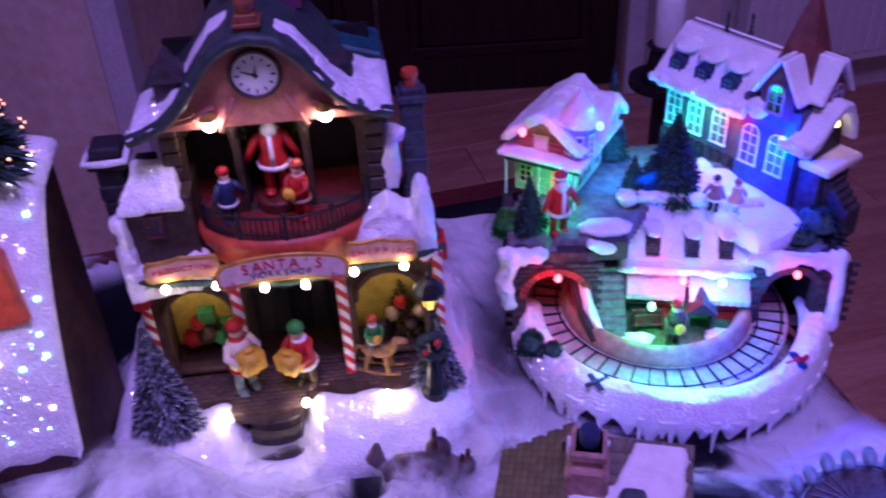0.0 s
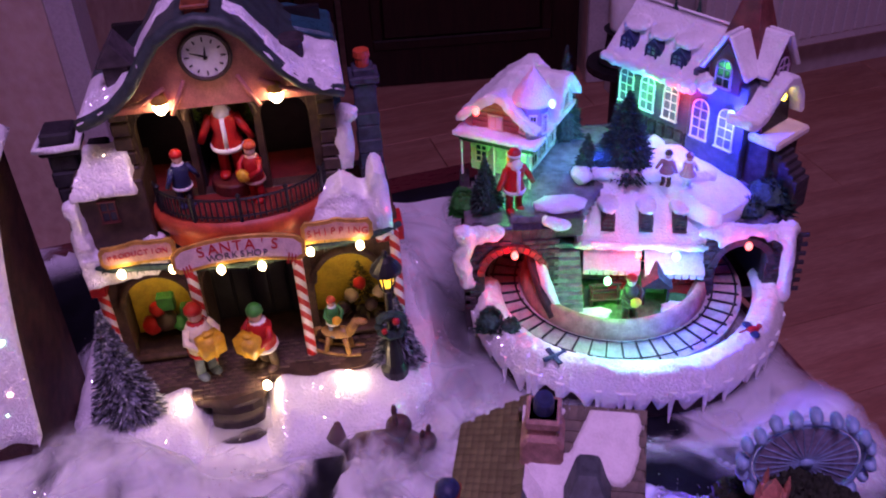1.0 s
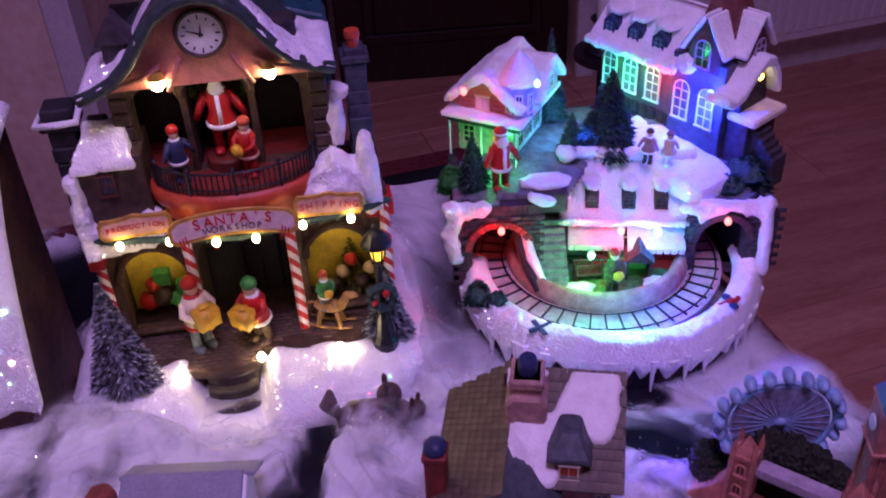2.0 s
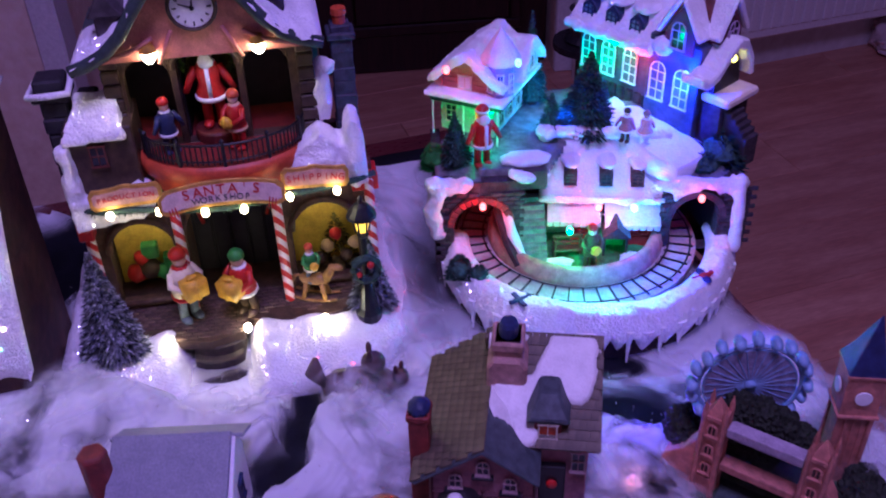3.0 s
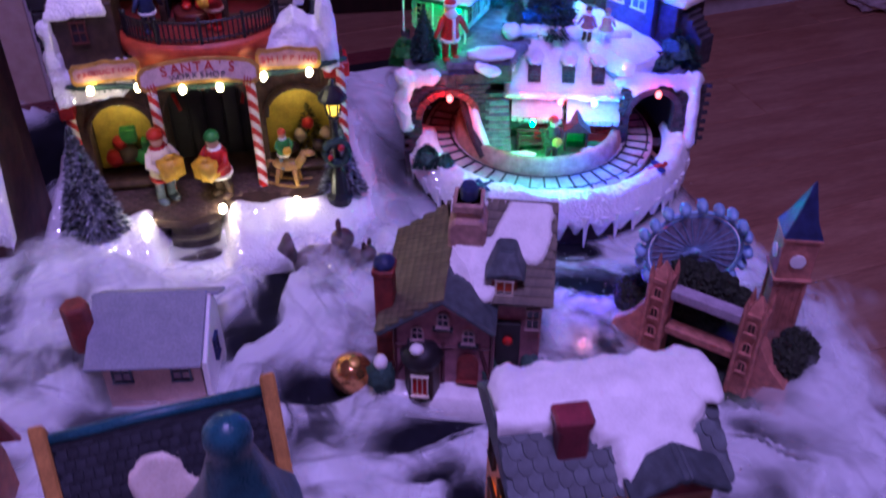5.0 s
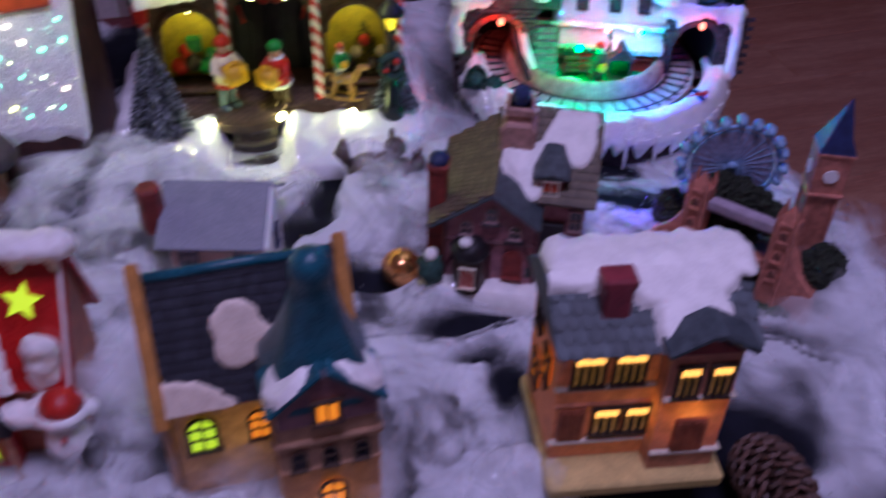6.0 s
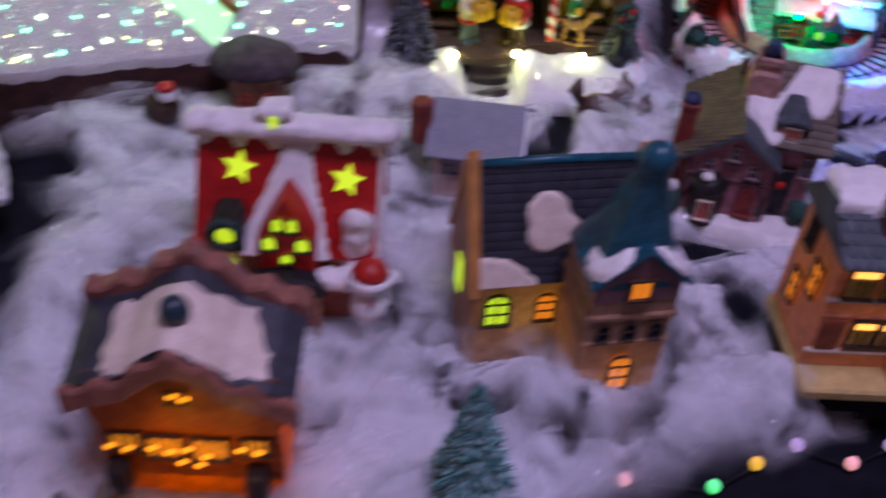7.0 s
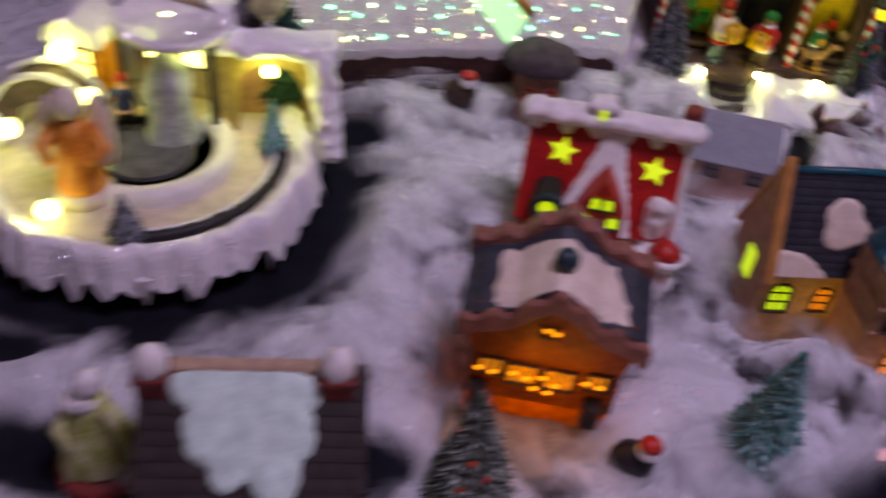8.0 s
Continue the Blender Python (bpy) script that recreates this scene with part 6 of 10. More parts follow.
PAVE = mat("grey_paving", (0.15, 0.15, 0.17), 0.6, 0.35, 130, 0.6)
bm = bmesh.new()
mound(bm, -0.146, 0.146, -0.020, 0.156, 74, 46, lambda x, y: 0.122 + 0.014 * max(0, min(1, (y - 0.03) / 0.06)) * (x > 0.02) + 0.004 * noise.noise((x * 40, y * 40, 5)) - (0.010 if x > 0.06 and y < 0.02 else 0.0), 0.108, keep=terrace_in)
part("terrace", bm, PAVE, vil, "grey paved upper terrace", smooth=True)
bm = bmesh.new()
mound(bm, -0.10, -0.01, -0.008, 0.06, 26, 20, lambda x, y: 0.1275 + 0.001 * noise.noise((x * 200, y * 200, 0)), 0.12, keep=lambda x, y: abs(x + 0.055 - 0.5 * (y - 0.025)) < 0.03)
part("paved_path", bm, PAVE, vil, "grey flagstone path", smooth=True)
# snow lips with drips over the walls
for side in (0, 1):
    bm = bmesh.new()
    xs = np.linspace(-0.142, -0.110, 9) if side == 0 else np.linspace(0.060, 0.133, 20)
    z = 0.124 if side == 0 else 0.114
    for i, x in enumerate(xs):
        ln = 0.006 + 0.012 * abs(noise.noise((i * 0.9, side, 2)))
        ball(bm, (x, -0.019, z - ln * 0.4), (0.0055, 0.004, ln), sub=2, amp=0.2, freq=2, seed=i)
    for k in range(9):
        if side == 0:
            ball(bm, (-0.140 + 0.002 * math.sin(k), -0.024 + k * 0.001, 0.126 - k * 0.0070), (0.008, 0.008, 0.008), sub=2, amp=0.3, freq=2, seed=k)
        else:
            ball(bm, (0.130, -0.020 - k * 0.0012, 0.112 - k * 0.0075), (0.006, 0.007, 0.008), sub=2, amp=0.3, freq=2, seed=k + 20)
    melt(part("snow_lip", bm, SNOW, vil, smooth=True), 0.002, 2)
# patches of snow and a bench in the sunken garden
for k, (x, y, ra, rb) in enumerate(((-0.034, -0.038, 0.016, 0.008), (-0.018, -0.058, 0.014, 0.007), (0.020, -0.054, 0.012, 0.006), (0.040, -0.034, 0.014, 0.007))):
    bm = bmesh.new()
    ball(bm, (x, y, 0.0455), (ra, rb, 0.0035), sub=3, amp=0.4, freq=2, seed=k)
    part("snow_patch", bm, SNOW, vil, smooth=True)
bm = bmesh.new()
for z in (0.054, 0.060):
    box(bm, -0.034, -0.006, -0.020, -0.018, z, z + 0.003)
box(bm, -0.034, -0.006, -0.028, -0.019, 0.0505, 0.0525)
for x in (-0.032, -0.009):
    box(bm, x - 0.001, x + 0.001, -0.027, -0.018, 0.043, 0.0615)
part("garden_bench", bm, BROWN, vil, "small slatted garden bench", bev=0.0004)
# stairs down to the garden, with a snowy parapet
for i in range(9):
    bm = bmesh.new()
    box(bm, -0.070, -0.040, 0.010 - i * 0.0052 - 0.006, 0.012 - i * 0.0052, 0.042, 0.090 - i * 0.0052)
    part("step", bm, PAVE, vil, bev=0.0008)
bm = bmesh.new()
tube(bm, [(-0.080, 0.002, 0.104), (-0.078, -0.012, 0.092), (-0.072, -0.028, 0.074), (-0.063, -0.042, 0.058)], [0.006, 0.005, 0.0048, 0.004], 8)
tube(bm, [(-0.074, -0.015, 0.131), (-0.062, -0.016, 0.123), (-0.05, -0.006, 0.119), (-0.036, 0.0, 0.118)], [0.005, 0.006, 0.0055, 0.004], 8)
for v_ in bm.verts:
    v_.co += Vector((0, 0, 1)) * 0.0022 * noise.noise(v_.co * 160)
melt(part("parapet_snow", bm, SNOW, vil, smooth=True), 0.002, 2)
bm = bmesh.new()
tube(bm, [(-0.083, 0.002, 0.096), (-0.081, -0.014, 0.084), (-0.075, -0.030, 0.066), (-0.066, -0.044, 0.05)], 0.0055, 8)
part("stair_wall", bm, STONE_D, vil)
# low planter walls on the terrace
bm = bmesh.new()
ball(bm, (-0.058, 0.004, 0.131), (0.022, 0.012, 0.006), sub=3, amp=0.2, freq=2)
part("planter_snow", bm, SNOW, vil, smooth=True)
bm = bmesh.new()
box(bm, -0.070, -0.040, -0.012, -0.002, 0.108, 0.129)
part("planter_wall", bm, STONE_D, vil, bev=0.002)

# shop with an awning between the tunnels
sm = xf(0.014, 0.006, 0, 0, 0, -7)
shop = thing("toy_shop", "low toy shop with snowy dormered roof and awning", "village house", VX + 0.014, VY + 0.006, TABLE, -7)
bm = bmesh.new()
box(bm, -0.052, 0.052, 0.0, 0.05, 0.044, 0.092)
body = part("wall", bm, mat("shop_wall", (0.20, 0.15, 0.13), 0.6, 0.3, 120, 0.3), shop, bev=0.001)
for c in (-0.030, 0.004, 0.034):
    lattice_window(body, c, 0.022, 0.056, 0.080, -0.0005, CREAM, PANE_D, cols=3, rows=2)
bm = bmesh.new()
m = axes((-0.058, -0.010, 0.090), (1, 0, 0), (0, 0.043, 0.040))
slab(bm, m, 0.116, 0.059, 0.005)
m2 = axes((0.058, 0.076, 0.090), (-1, 0, 0), (0, -0.043, 0.040))
slab(bm, m2, 0.116, 0.059, 0.005)
roofob = part("roof", bm, SNOW, shop, "snow-covered roof", bev=0.002)
bm = bmesh.new()
tube(bm, [(-0.060 + i * 0.006, 0.033 + 0.001 * math.sin(i), 0.135 + 0.0015 * noise.noise((i, 0, 0))) for i in range(21)], 0.0062, 8)
for i in range(20):
    ball(bm, (-0.056 + i * 0.0059, -0.011, 0.090), (0.0042, 0.004, 0.004 + 0.004 * abs(noise.noise((i * .8, 1, 1)))), sub=2)
ball(bm, (-0.053, 0.03, 0.135), (0.009, 0.009, 0.008), sub=3, amp=0.2, freq=2)
melt(part("roof_snow", bm, SNOW, roofob, smooth=True), 0.0018, 2)
for c in (-0.030, 0.002, 0.030):
    bm = bmesh.new()
    prism(bm, [(c - 0.0060, 0.101), (c + 0.0060, 0.101), (c + 0.0060, 0.111), (c, 0.117), (c - 0.0060, 0.111)], -0.001, 0.018)
    dm = part("dormer", bm, STONE_D, shop, "small roof dormer", bev=0.0006)
    lattice_window(dm, c, 0.0095, 0.1015, 0.112, -0.0015, STONE_D, mat("green_grey_pane", (0.05, 0.11, 0.09), 0.4, 0.3) if c < 0 else PANE_D, arch=True)
    bm = bmesh.new()
    ball(bm, (c, 0.012, 0.1175), (0.0085, 0.014, 0.0046), sub=3, amp=0.2, freq=2, seed=1)
    part("dormer_snow", bm, SNOW, dm, smooth=True)
for x0, x1, zz in ((-0.050, -0.002, 0.0), (0.002, 0.052, -0.002)):
    bm = bmesh.new()
    m = axes((x0, -0.025, 0.074 + zz), (1, 0, 0), (0, 0.024, 0.011))
    slab(bm, m, x1 - x0, 0.0264, 0.002)
    n = 8
    for i in range(n):
        w = (x1 - x0) / n
        box(bm, x0 + i * w, x0 + (i + .86) * w, -0.026, -0.0245, 0.0695 + zz, 0.075 + zz)
    part("awning", bm, mat("pale_awning_cloth", (0.50, 0.47, 0.49), 0.6, 0.12, 90, 0.2) if zz == 0 else bpy.data.materials["pale_awning_cloth"], shop, "pale awning over the shop front", bev=0.0006)
for c, mt in ((-0.016, REDP), (0.010, GREENP), (0.036, REDP)):
    bm = bmesh.new()
    for k in range(5):
        ball(bm, (c + 0.004 * (k - 2), -0.012, 0.056), 0.003)
    box(bm, c - 0.011, c + 0.011, -0.016, -0.008, 0.044, 0.054)
    part("display_stall", bm, mt, shop, smooth=False)
bm = bmesh.new()
prism(bm, [(-0.013, 0.066), (0.013, 0.066), (0, 0.078)], -0.038, -0.014, xf(0.012, 0, 0))
for sx in (-1, 1):
    box(bm, 0.012 + sx * 0.010 - 0.001, 0.012 + sx * 0.010 + 0.001, -0.034, -0.032, 0.044, 0.067)
part("stall_roof", bm, STONE_D, shop)

# left: house with turret
HM_Y = -28
HOUSE_X, HOUSE_Y = 0.0912, 0.6830
house = thing("village_house", "two-storey toy house with turret and snowy roofs", "village house", VX - 0.108, VY + 0.052, TABLE, HM_Y)
house.matrix_basis = pose(HOUSE_X, HOUSE_Y, TABLE + 0.124 * 0.15, 0, 0, HM_Y) @ Matrix.Diagonal((0.78, 0.78, 0.85, 1))
SIDING = mat("pale_siding", (0.55, 0.50, 0.46), 0.5, 0.1, 100, 0.2)
bm = bmesh.new()
box(bm, -0.0335, 0.0335, -0.0035, 0.0855, 0.124, 0.1672)
hb = part("lower_wall", bm, SIDING, house, "pale clapboard wall")
for i in range(9):
    bm = bmesh.new()
    box(bm, -0.034 - .0006 * (i % 2), 0.034 + .0006 * (i % 2), -0.004 - .0006 * (i % 2), 0.086, 0.124 + i * 0.0048, 0.1286 + i * 0.0048)
    part("clapboard", bm, SIDING, hb)
HX = xf(0.034, 0.04, 0, 0, 0, 90)
for c, pane in ((-0.020, PANE_D), (0.018, PANE_O)):
    lattice_window(hb, c, 0.014, 0.136, 0.156, -0.0055, CREAM, pane, cols=2, rows=3)
for c in (-0.026, 0.0, 0.026):
    lattice_window(hb, c, 0.014, 0.134, 0.156, -0.0012, CREAM, PANE_D, cols=2, rows=2, m=HX)
bm = bmesh.new()
box(bm, -0.046, 0.050, -0.020, 0.10, 0.1665, 0.1705)
box(bm, -0.043, 0.047, -0.017, 0.097, 0.162, 0.1665)
hp = part("porch_roof", bm, mat("dark_eave", (0.05, 0.045, 0.06), 0.5, 0.3), house, bev=0.0006)
bm = bmesh.new()
mound(bm, -0.048, 0.052, -0.022, 0.102, 40, 44, lambda x, y: 0.174 + 0.002 * noise.noise((x * 90, y * 90, 1)), 0.1695)
part("porch_snow", bm, SNOW, hp, smooth=True)
for x in (-0.040, 0.0, 0.044):
    bm = bmesh.new()
    lathe(bm, [(0.0016, 0.122), (0.0012, 0.14), (0.0016, 0.163)], 8, xf(x, -0.016, 0))
    part("porch_post", bm, WHITEP, house)
bm = bmesh.new()
box(bm, -0.033, 0.033, 0.0, 0.082, 0.170, 0.190)
prism(bm, [(-0.033, 0.190), (0.033, 0.190), (0.0, 0.212)], 0.0, 0.082)
ub = part("upper_wall", bm, mat("rose_siding", (0.40, 0.16, 0.13), 0.5, 0.15, 100, 0.3), house)
for k in range(7):
    bm = bmesh.new()
    hw_ = 0.0335 - max(0.0, (0.1728 + 0.0055 * k - 0.188)) * 1.5
    box(bm, -hw_, hw_, -0.0012, 0.001, 0.1712 + 0.0055 * k, 0.1755 + 0.0055 * k)
    part("clapboard", bm, bpy.data.materials["rose_siding"], ub)
lattice_window(ub, -0.004, 0.016, 0.176, 0.190, -0.0014, CREAM, WHITEP, cols=2, rows=1)
bm = bmesh.new()
prism(bm, [(-0.048, 0.182), (-0.047, 0.190), (-0.005, 0.2215), (0.005, 0.2215), (0.047, 0.190), (0.048, 0.182), (0.040, 0.183), (0.0, 0.211), (-0.040, 0.183)], -0.014, 0.096)
for k in range(15):
    for sx in (-1, 1):
        ball(bm, (sx * 0.0465, -0.010 + k * 0.0074, 0.184), (0.0036, 0.0040, 0.0035 + 0.004 * abs(noise.noise((k * .8, sx, 5)))), sub=2)
melt(part("roof", bm, SNOW, house, "snow-covered gable roof", smooth=True), 0.0019, 2)
bm = bmesh.new()
lathe(bm, [(0.0165, 0.170), (0.0165, 0.212)], 8, xf(0.036, 0.010, 0))
tur = part("turret", bm, mat("lilac_grey_wall", (0.36, 0.34, 0.42), 0.5, 0.15, 100, 0.2), house, "eight-sided turret", bev=0.0006)
for a in (-112, -68, -20):
    lattice_window(tur, 0, 0.007, 0.180, 0.200, -0.0158, WHITEP, PANE_D, m=xf(0.036, 0.010, 0, 0, 0, a + 90))
bm = bmesh.new()
lathe(bm, [(0.024, 0.211), (0.0235, 0.215), (0.012, 0.232), (0.003, 0.244), (0.0005, 0.248)], 18, xf(0.036, 0.010, 0))
for v_ in bm.verts:
    v_.co += v_.co.normalized() * 0.0012 * noise.noise(v_.co * 200)
part("turret_roof", bm, SNOW, tur, "snowy conical roof", smooth=True)
# cross wing, its lit gable looking out over the path
bm = bmesh.new()
box(bm, 0.0, 0.050, 0.040, 0.094, 0.170, 0.188)
wingw = part("wing_wall", bm, SIDING, house, "pale wing wall")
bm = bmesh.new()
prism(bm, [(0.040, 0.188), (0.094, 0.188), (0.067, 0.211)], -0.050, 0.0, xf(0, 0, 0, 0, 0, 90))
part("wing_gable", bm, SIDING, wingw)
GX = xf(0.0500, 0.067, 0, 0, 0, 90)
lattice_window(wingw, 0.0, 0.013, 0.182, 0.204, -0.0010, CREAM, bpy.data.materials["green_grey_pane"], arch=True, cols=2, rows=3, m=GX)
lattice_window(wingw, 0.026, 0.010, 0.174, 0.186, 0.0398, CREAM, PANE_D, cols=2, rows=2)
bm = bmesh.new()
prism(bm, [(0.028, 0.181), (0.029, 0.189), (0.062, 0.2195), (0.072, 0.2195), (0.105, 0.189), (0.106, 0.181), (0.099, 0.182), (0.067, 0.210), (0.035, 0.182)], -0.058, -0.002, xf(0, 0, 0, 0, 0, 90))
for k in range(10):
    ball(bm, (0.006 + k * 0.0056, 0.0290, 0.183), (0.0038, 0.0036, 0.0035 + 0.004 * abs(noise.noise((k * .8, 7, 5)))), sub=2)
melt(part("wing_roof", bm, SNOW, house, "snow-covered wing roof", smooth=True), 0.0019, 2)

# right rear: church with a stair
church = thing("village_church", "blue-lit toy church with snowy dormered roof", "village church", 0.252, 0.702, TABLE, -50)
CHW = mat("mauve_brick_wall", (0.11, 0.08, 0.11), 0.6, 0.25, 120, 0.5)
bm = bmesh.new()
box(bm, -0.072, 0.066, 0.0, 0.065, 0.118, 0.198)
prism(bm, [(0.0, 0.198), (0.065, 0.198), (0.0325, 0.226)], -0.066, 0.072, xf(0, 0, 0, 0, 0, 90))
cw = part("nave_wall", bm, CHW, church)
for k in range(14):
    bm = bmesh.new()
    box(bm, -0.073 + k * 0.010, -0.0645 + k * 0.010, -0.003, 0.002, 0.118, 0.148)
    part("plinth_block", bm, STONE_D, cw, bev=0.001)
for c, mt in ((-0.060, PANE_D), (-0.036, LED_G), (-0.010, PANE_W)):
    lattice_window(cw, c, 0.015, 0.156, 0.190, -0.0008, WHITEP, mat("frosted_pane", (0.13, 0.15, 0.20), 0.3, 0.2) if mt is PANE_D else bpy.data.materials["frosted_pane"], arch=True, cols=2, rows=4)
bm = bmesh.new()
mA = axes((-0.082, -0.010, 0.196), (1, 0, 0), (0, 0.044, 0.042))
slab(bm, mA, 0.104, 0.0608, -0.006)
mB = axes((0.022, 0.078, 0.196), (-1, 0, 0), (0, -0.044, 0.042))
slab(bm, mB, 0.104, 0.0608, -0.006)
cr = part("roof", bm, SNOW, church, "thick snow on the church roof", bev=0.003, seg=2)
bm = bmesh.new()
for i in range(17):
    ball(bm, (-0.080 + i * 0.006, -0.012, 0.199), (0.0048, 0.005, 0.005 + 0.005 * abs(noise.noise((i * .7, 3, 1)))), sub=2)
melt(part("eave_snow", bm, SNOW, cr, smooth=True), 0.0018, 2)
for c in (-0.062, -0.034, -0.006):
    bm = bmesh.new()
    prism(bm, [(c - 0.0085, 0.203), (c + 0.0085, 0.203), (c + 0.0085, 0.217), (c, 0.226), (c - 0.0085, 0.217)], -0.003, 0.022)
    dm = part("dormer", bm, NAVY, church, "dark roof dormer", bev=0.0006)
    lattice_window(dm, c, 0.011, 0.206, 0.220, -0.0035, NAVY, mat("blue_grey_pane", (0.20, 0.28, 0.36), 0.3, 0.2) if c < -0.05 else bpy.data.materials["blue_grey_pane"], arch=True)
    bm = bmesh.new()
    ball(bm, (c, 0.014, 0.2275), (0.012, 0.018, 0.006), sub=3, amp=0.25, freq=2, seed=2)
    part("dormer_snow", bm, SNOW, dm, smooth=True)
# entrance block: two steep gables, a red-brown steeple, a wavy porch on its end
bm = bmesh.new()
box(bm, 0.012, 0.068, -0.006, 0.050, 0.118, 0.214)
eb = part("entrance_block", bm, mat("blue_grey_brick", (0.08, 0.08, 0.13), 0.6, 0.25, 120, 0.5), church, bev=0.001)
for c in (0.026, 0.052):
    lattice_window(eb, c, 0.0155, 0.154, 0.190, -0.0068, WHITEP, bpy.data.materials["frosted_pane"], arch=True, cols=2, rows=4)
END = xf(0.068, 0.022, 0, 0, 0, 90)
PLUM = mat("plum_gable", (0.10, 0.03, 0.04), 0.5, 0.2)
for m_, c in ((xf(0.044, -0.004, 0), 0.0), (END @ xf(0.004, -0.002, 0), 0.0)):
    bm = bmesh.new()
    prism(bm, [(-0.0155, 0.204), (0.0155, 0.204), (0.0155, 0.224), (0.0, 0.248), (-0.0155, 0.224)], -0.004, 0.030, m_)
    gb = part("steep_gable", bm, PLUM, church, "plum-red steep gable", bev=0.0008)
    lattice_window(gb, 0, 0.014, 0.209, 0.233, -0.0045, mat("mauve_frame", (0.42, 0.30, 0.42), 0.5, 0.1), PANE_D, arch=True, cols=2, rows=3, m=m_)
    bm = bmesh.new()
    for sx in (-1, 1):
        slab(bm, m_ @ axes((sx * 0.0205, -0.008 if sx > 0 else 0.034, 0.219), (0, sx, 0), (-sx * 0.0205, 0, 0.034)), 0.042, 0.0397, -0.0045)
    part("gable_snow", bm, SNOW, gb, "snow on the gable", bev=0.0018)
bm = bmesh.new()
add(bm, [(0.022, 0.006, 0.224), (0.064, 0.006, 0.224), (0.064, 0.044, 0.224), (0.022, 0.044, 0.224), (0.043, 0.025, 0.312)], [(0, 1, 4), (1, 2, 4), (2, 3, 4), (3, 0, 4), (3, 2, 1, 0)])
part("steeple", bm, mat("red_brown_shingle", (0.16, 0.045, 0.04), 0.5, 0.3, 120, 0.5), church, "red-brown steeple", bev=0.0008)
bm = bmesh.new()
prism(bm, [(-0.052, 0.192), (-0.040, 0.186), (-0.026, 0.190), (-0.012, 0.204), (0.000, 0.212), (0.010, 0.208), (0.020, 0.194), (0.026, 0.178), (0.030, 0.182), (0.025, 0.200), (0.013, 0.218), (0.0, 0.222), (-0.014, 0.213), (-0.028, 0.199), (-0.040, 0.195), (-0.052, 0.201)], -0.020, 0.004, END)
part("porch_roof", bm, SNOW, church, "wavy snow-covered porch roof", bev=0.0018)
# solid near-black block: the shade under the porch roof as colour
bm = bmesh.new()
prism(bm, [(-0.018, 0.172), (0.022, 0.172), (0.018, 0.192), (0.008, 0.206), (-0.002, 0.208), (-0.014, 0.198)], -0.010, 0.001, END)
part("porch_recess", bm, DARK, church)
bm = bmesh.new()
box(bm, -0.022, 0.026, -0.030, 0.0, 0.164, 0.172, END)
part("porch_ledge", bm, SNOW_CREAM, church, "cream snow ledge", bev=0.002)
bm = bmesh.new()
box(bm, -0.020, 0.024, -0.022, 0.0, 0.112, 0.164, END)
part("porch_base", bm, STONE_D, church, bev=0.001)
for i in range(5):
    bm = bmesh.new()
    box(bm, -0.014, 0.006, -0.030 - i * 0.0045, -0.022 - i * 0.0045, 0.110, 0.158 - i * 0.0048, END)
    part("stair_step", bm, STONE_D, church, bev=0.0006)
bm = bmesh.new()
ball(bm, (0.004, -0.012, 0.2), (0.0030, 0.0030, 0.0038), END, 2)
part("bulb", bm, LED_Y, church, "yellow porch bulb", smooth=True)
bm = bmesh.new()
ball(bm, (0.028, -0.006, 0.206), (0.011, 0.009, 0.009), sub=3, amp=0.2, freq=2)
part("porch_ball", bm, SNOW, church, smooth=True)
# bank of snow before the church
bm = bmesh.new()
mound(bm, -0.02, 0.092, -0.058, -0.008, 46, 26, lambda x, y: 0.139 - 0.012 * max(0.0, x / 0.09) + 0.006 * noise.noise((x * 50, y * 50, 3)), 0.110)
part("snow_bank", bm, SNOW, church, smooth=True)

# trees, bushes and figures on the village
fir("fir_tree", "tall dark toy fir among the village houses", VX + 0.005, VY + 0.058, TABLE + 0.124, 0.082, 0.028, FIR, 31, 1900, 0.008, "village firs")
fir("fir_tree", "small toy fir beside the taller one", VX - 0.030, VY + 0.050, TABLE + 0.124, 0.048, 0.014, FIR, 32, 800, 0.006, "village firs")
fir("fir_tree", "dark toy fir by the turreted house", VX - 0.120, VY + 0.014, TABLE + 0.124, 0.052, 0.015, FIR, 33, 900, 0.006, "village firs")
fir("fir_tree", "slim dark toy fir behind the turreted house", VX - 0.040, VY + 0.128, TABLE + 0.120, 0.098, 0.016, FIR, 34, 900, 0.007, "village firs")
for k, (x, y) in enumerate(((0.252, 0.756), (0.272, 0.752))):
    fir("fir_tree", "dark toy fir behind the church", x, y, TABLE + 0.120, 0.138, 0.013, FIR, 35 + k, 700, 0.007, "village firs")


def bush(label, x, y, z, r, seed, material=FIR):
    t = thing("bush", label, "bush", x, y, z, 0, "village bushes")
    v, f = needles(r * 1.4, r, 420, seed, 0, r * 0.5, 0.3, 0.45)
    me = bpy.data.meshes.new("foliage")
    me.from_pydata(v, [], f)
    link_mesh("foliage", me, material, t)
    bm = bmesh.new()
    ball(bm, (0, 0, r * 0.45), (r * .8, r * .8, r * .6), sub=2, amp=0.3, freq=2, seed=seed)
    part("core", bm, material, t)
    return t


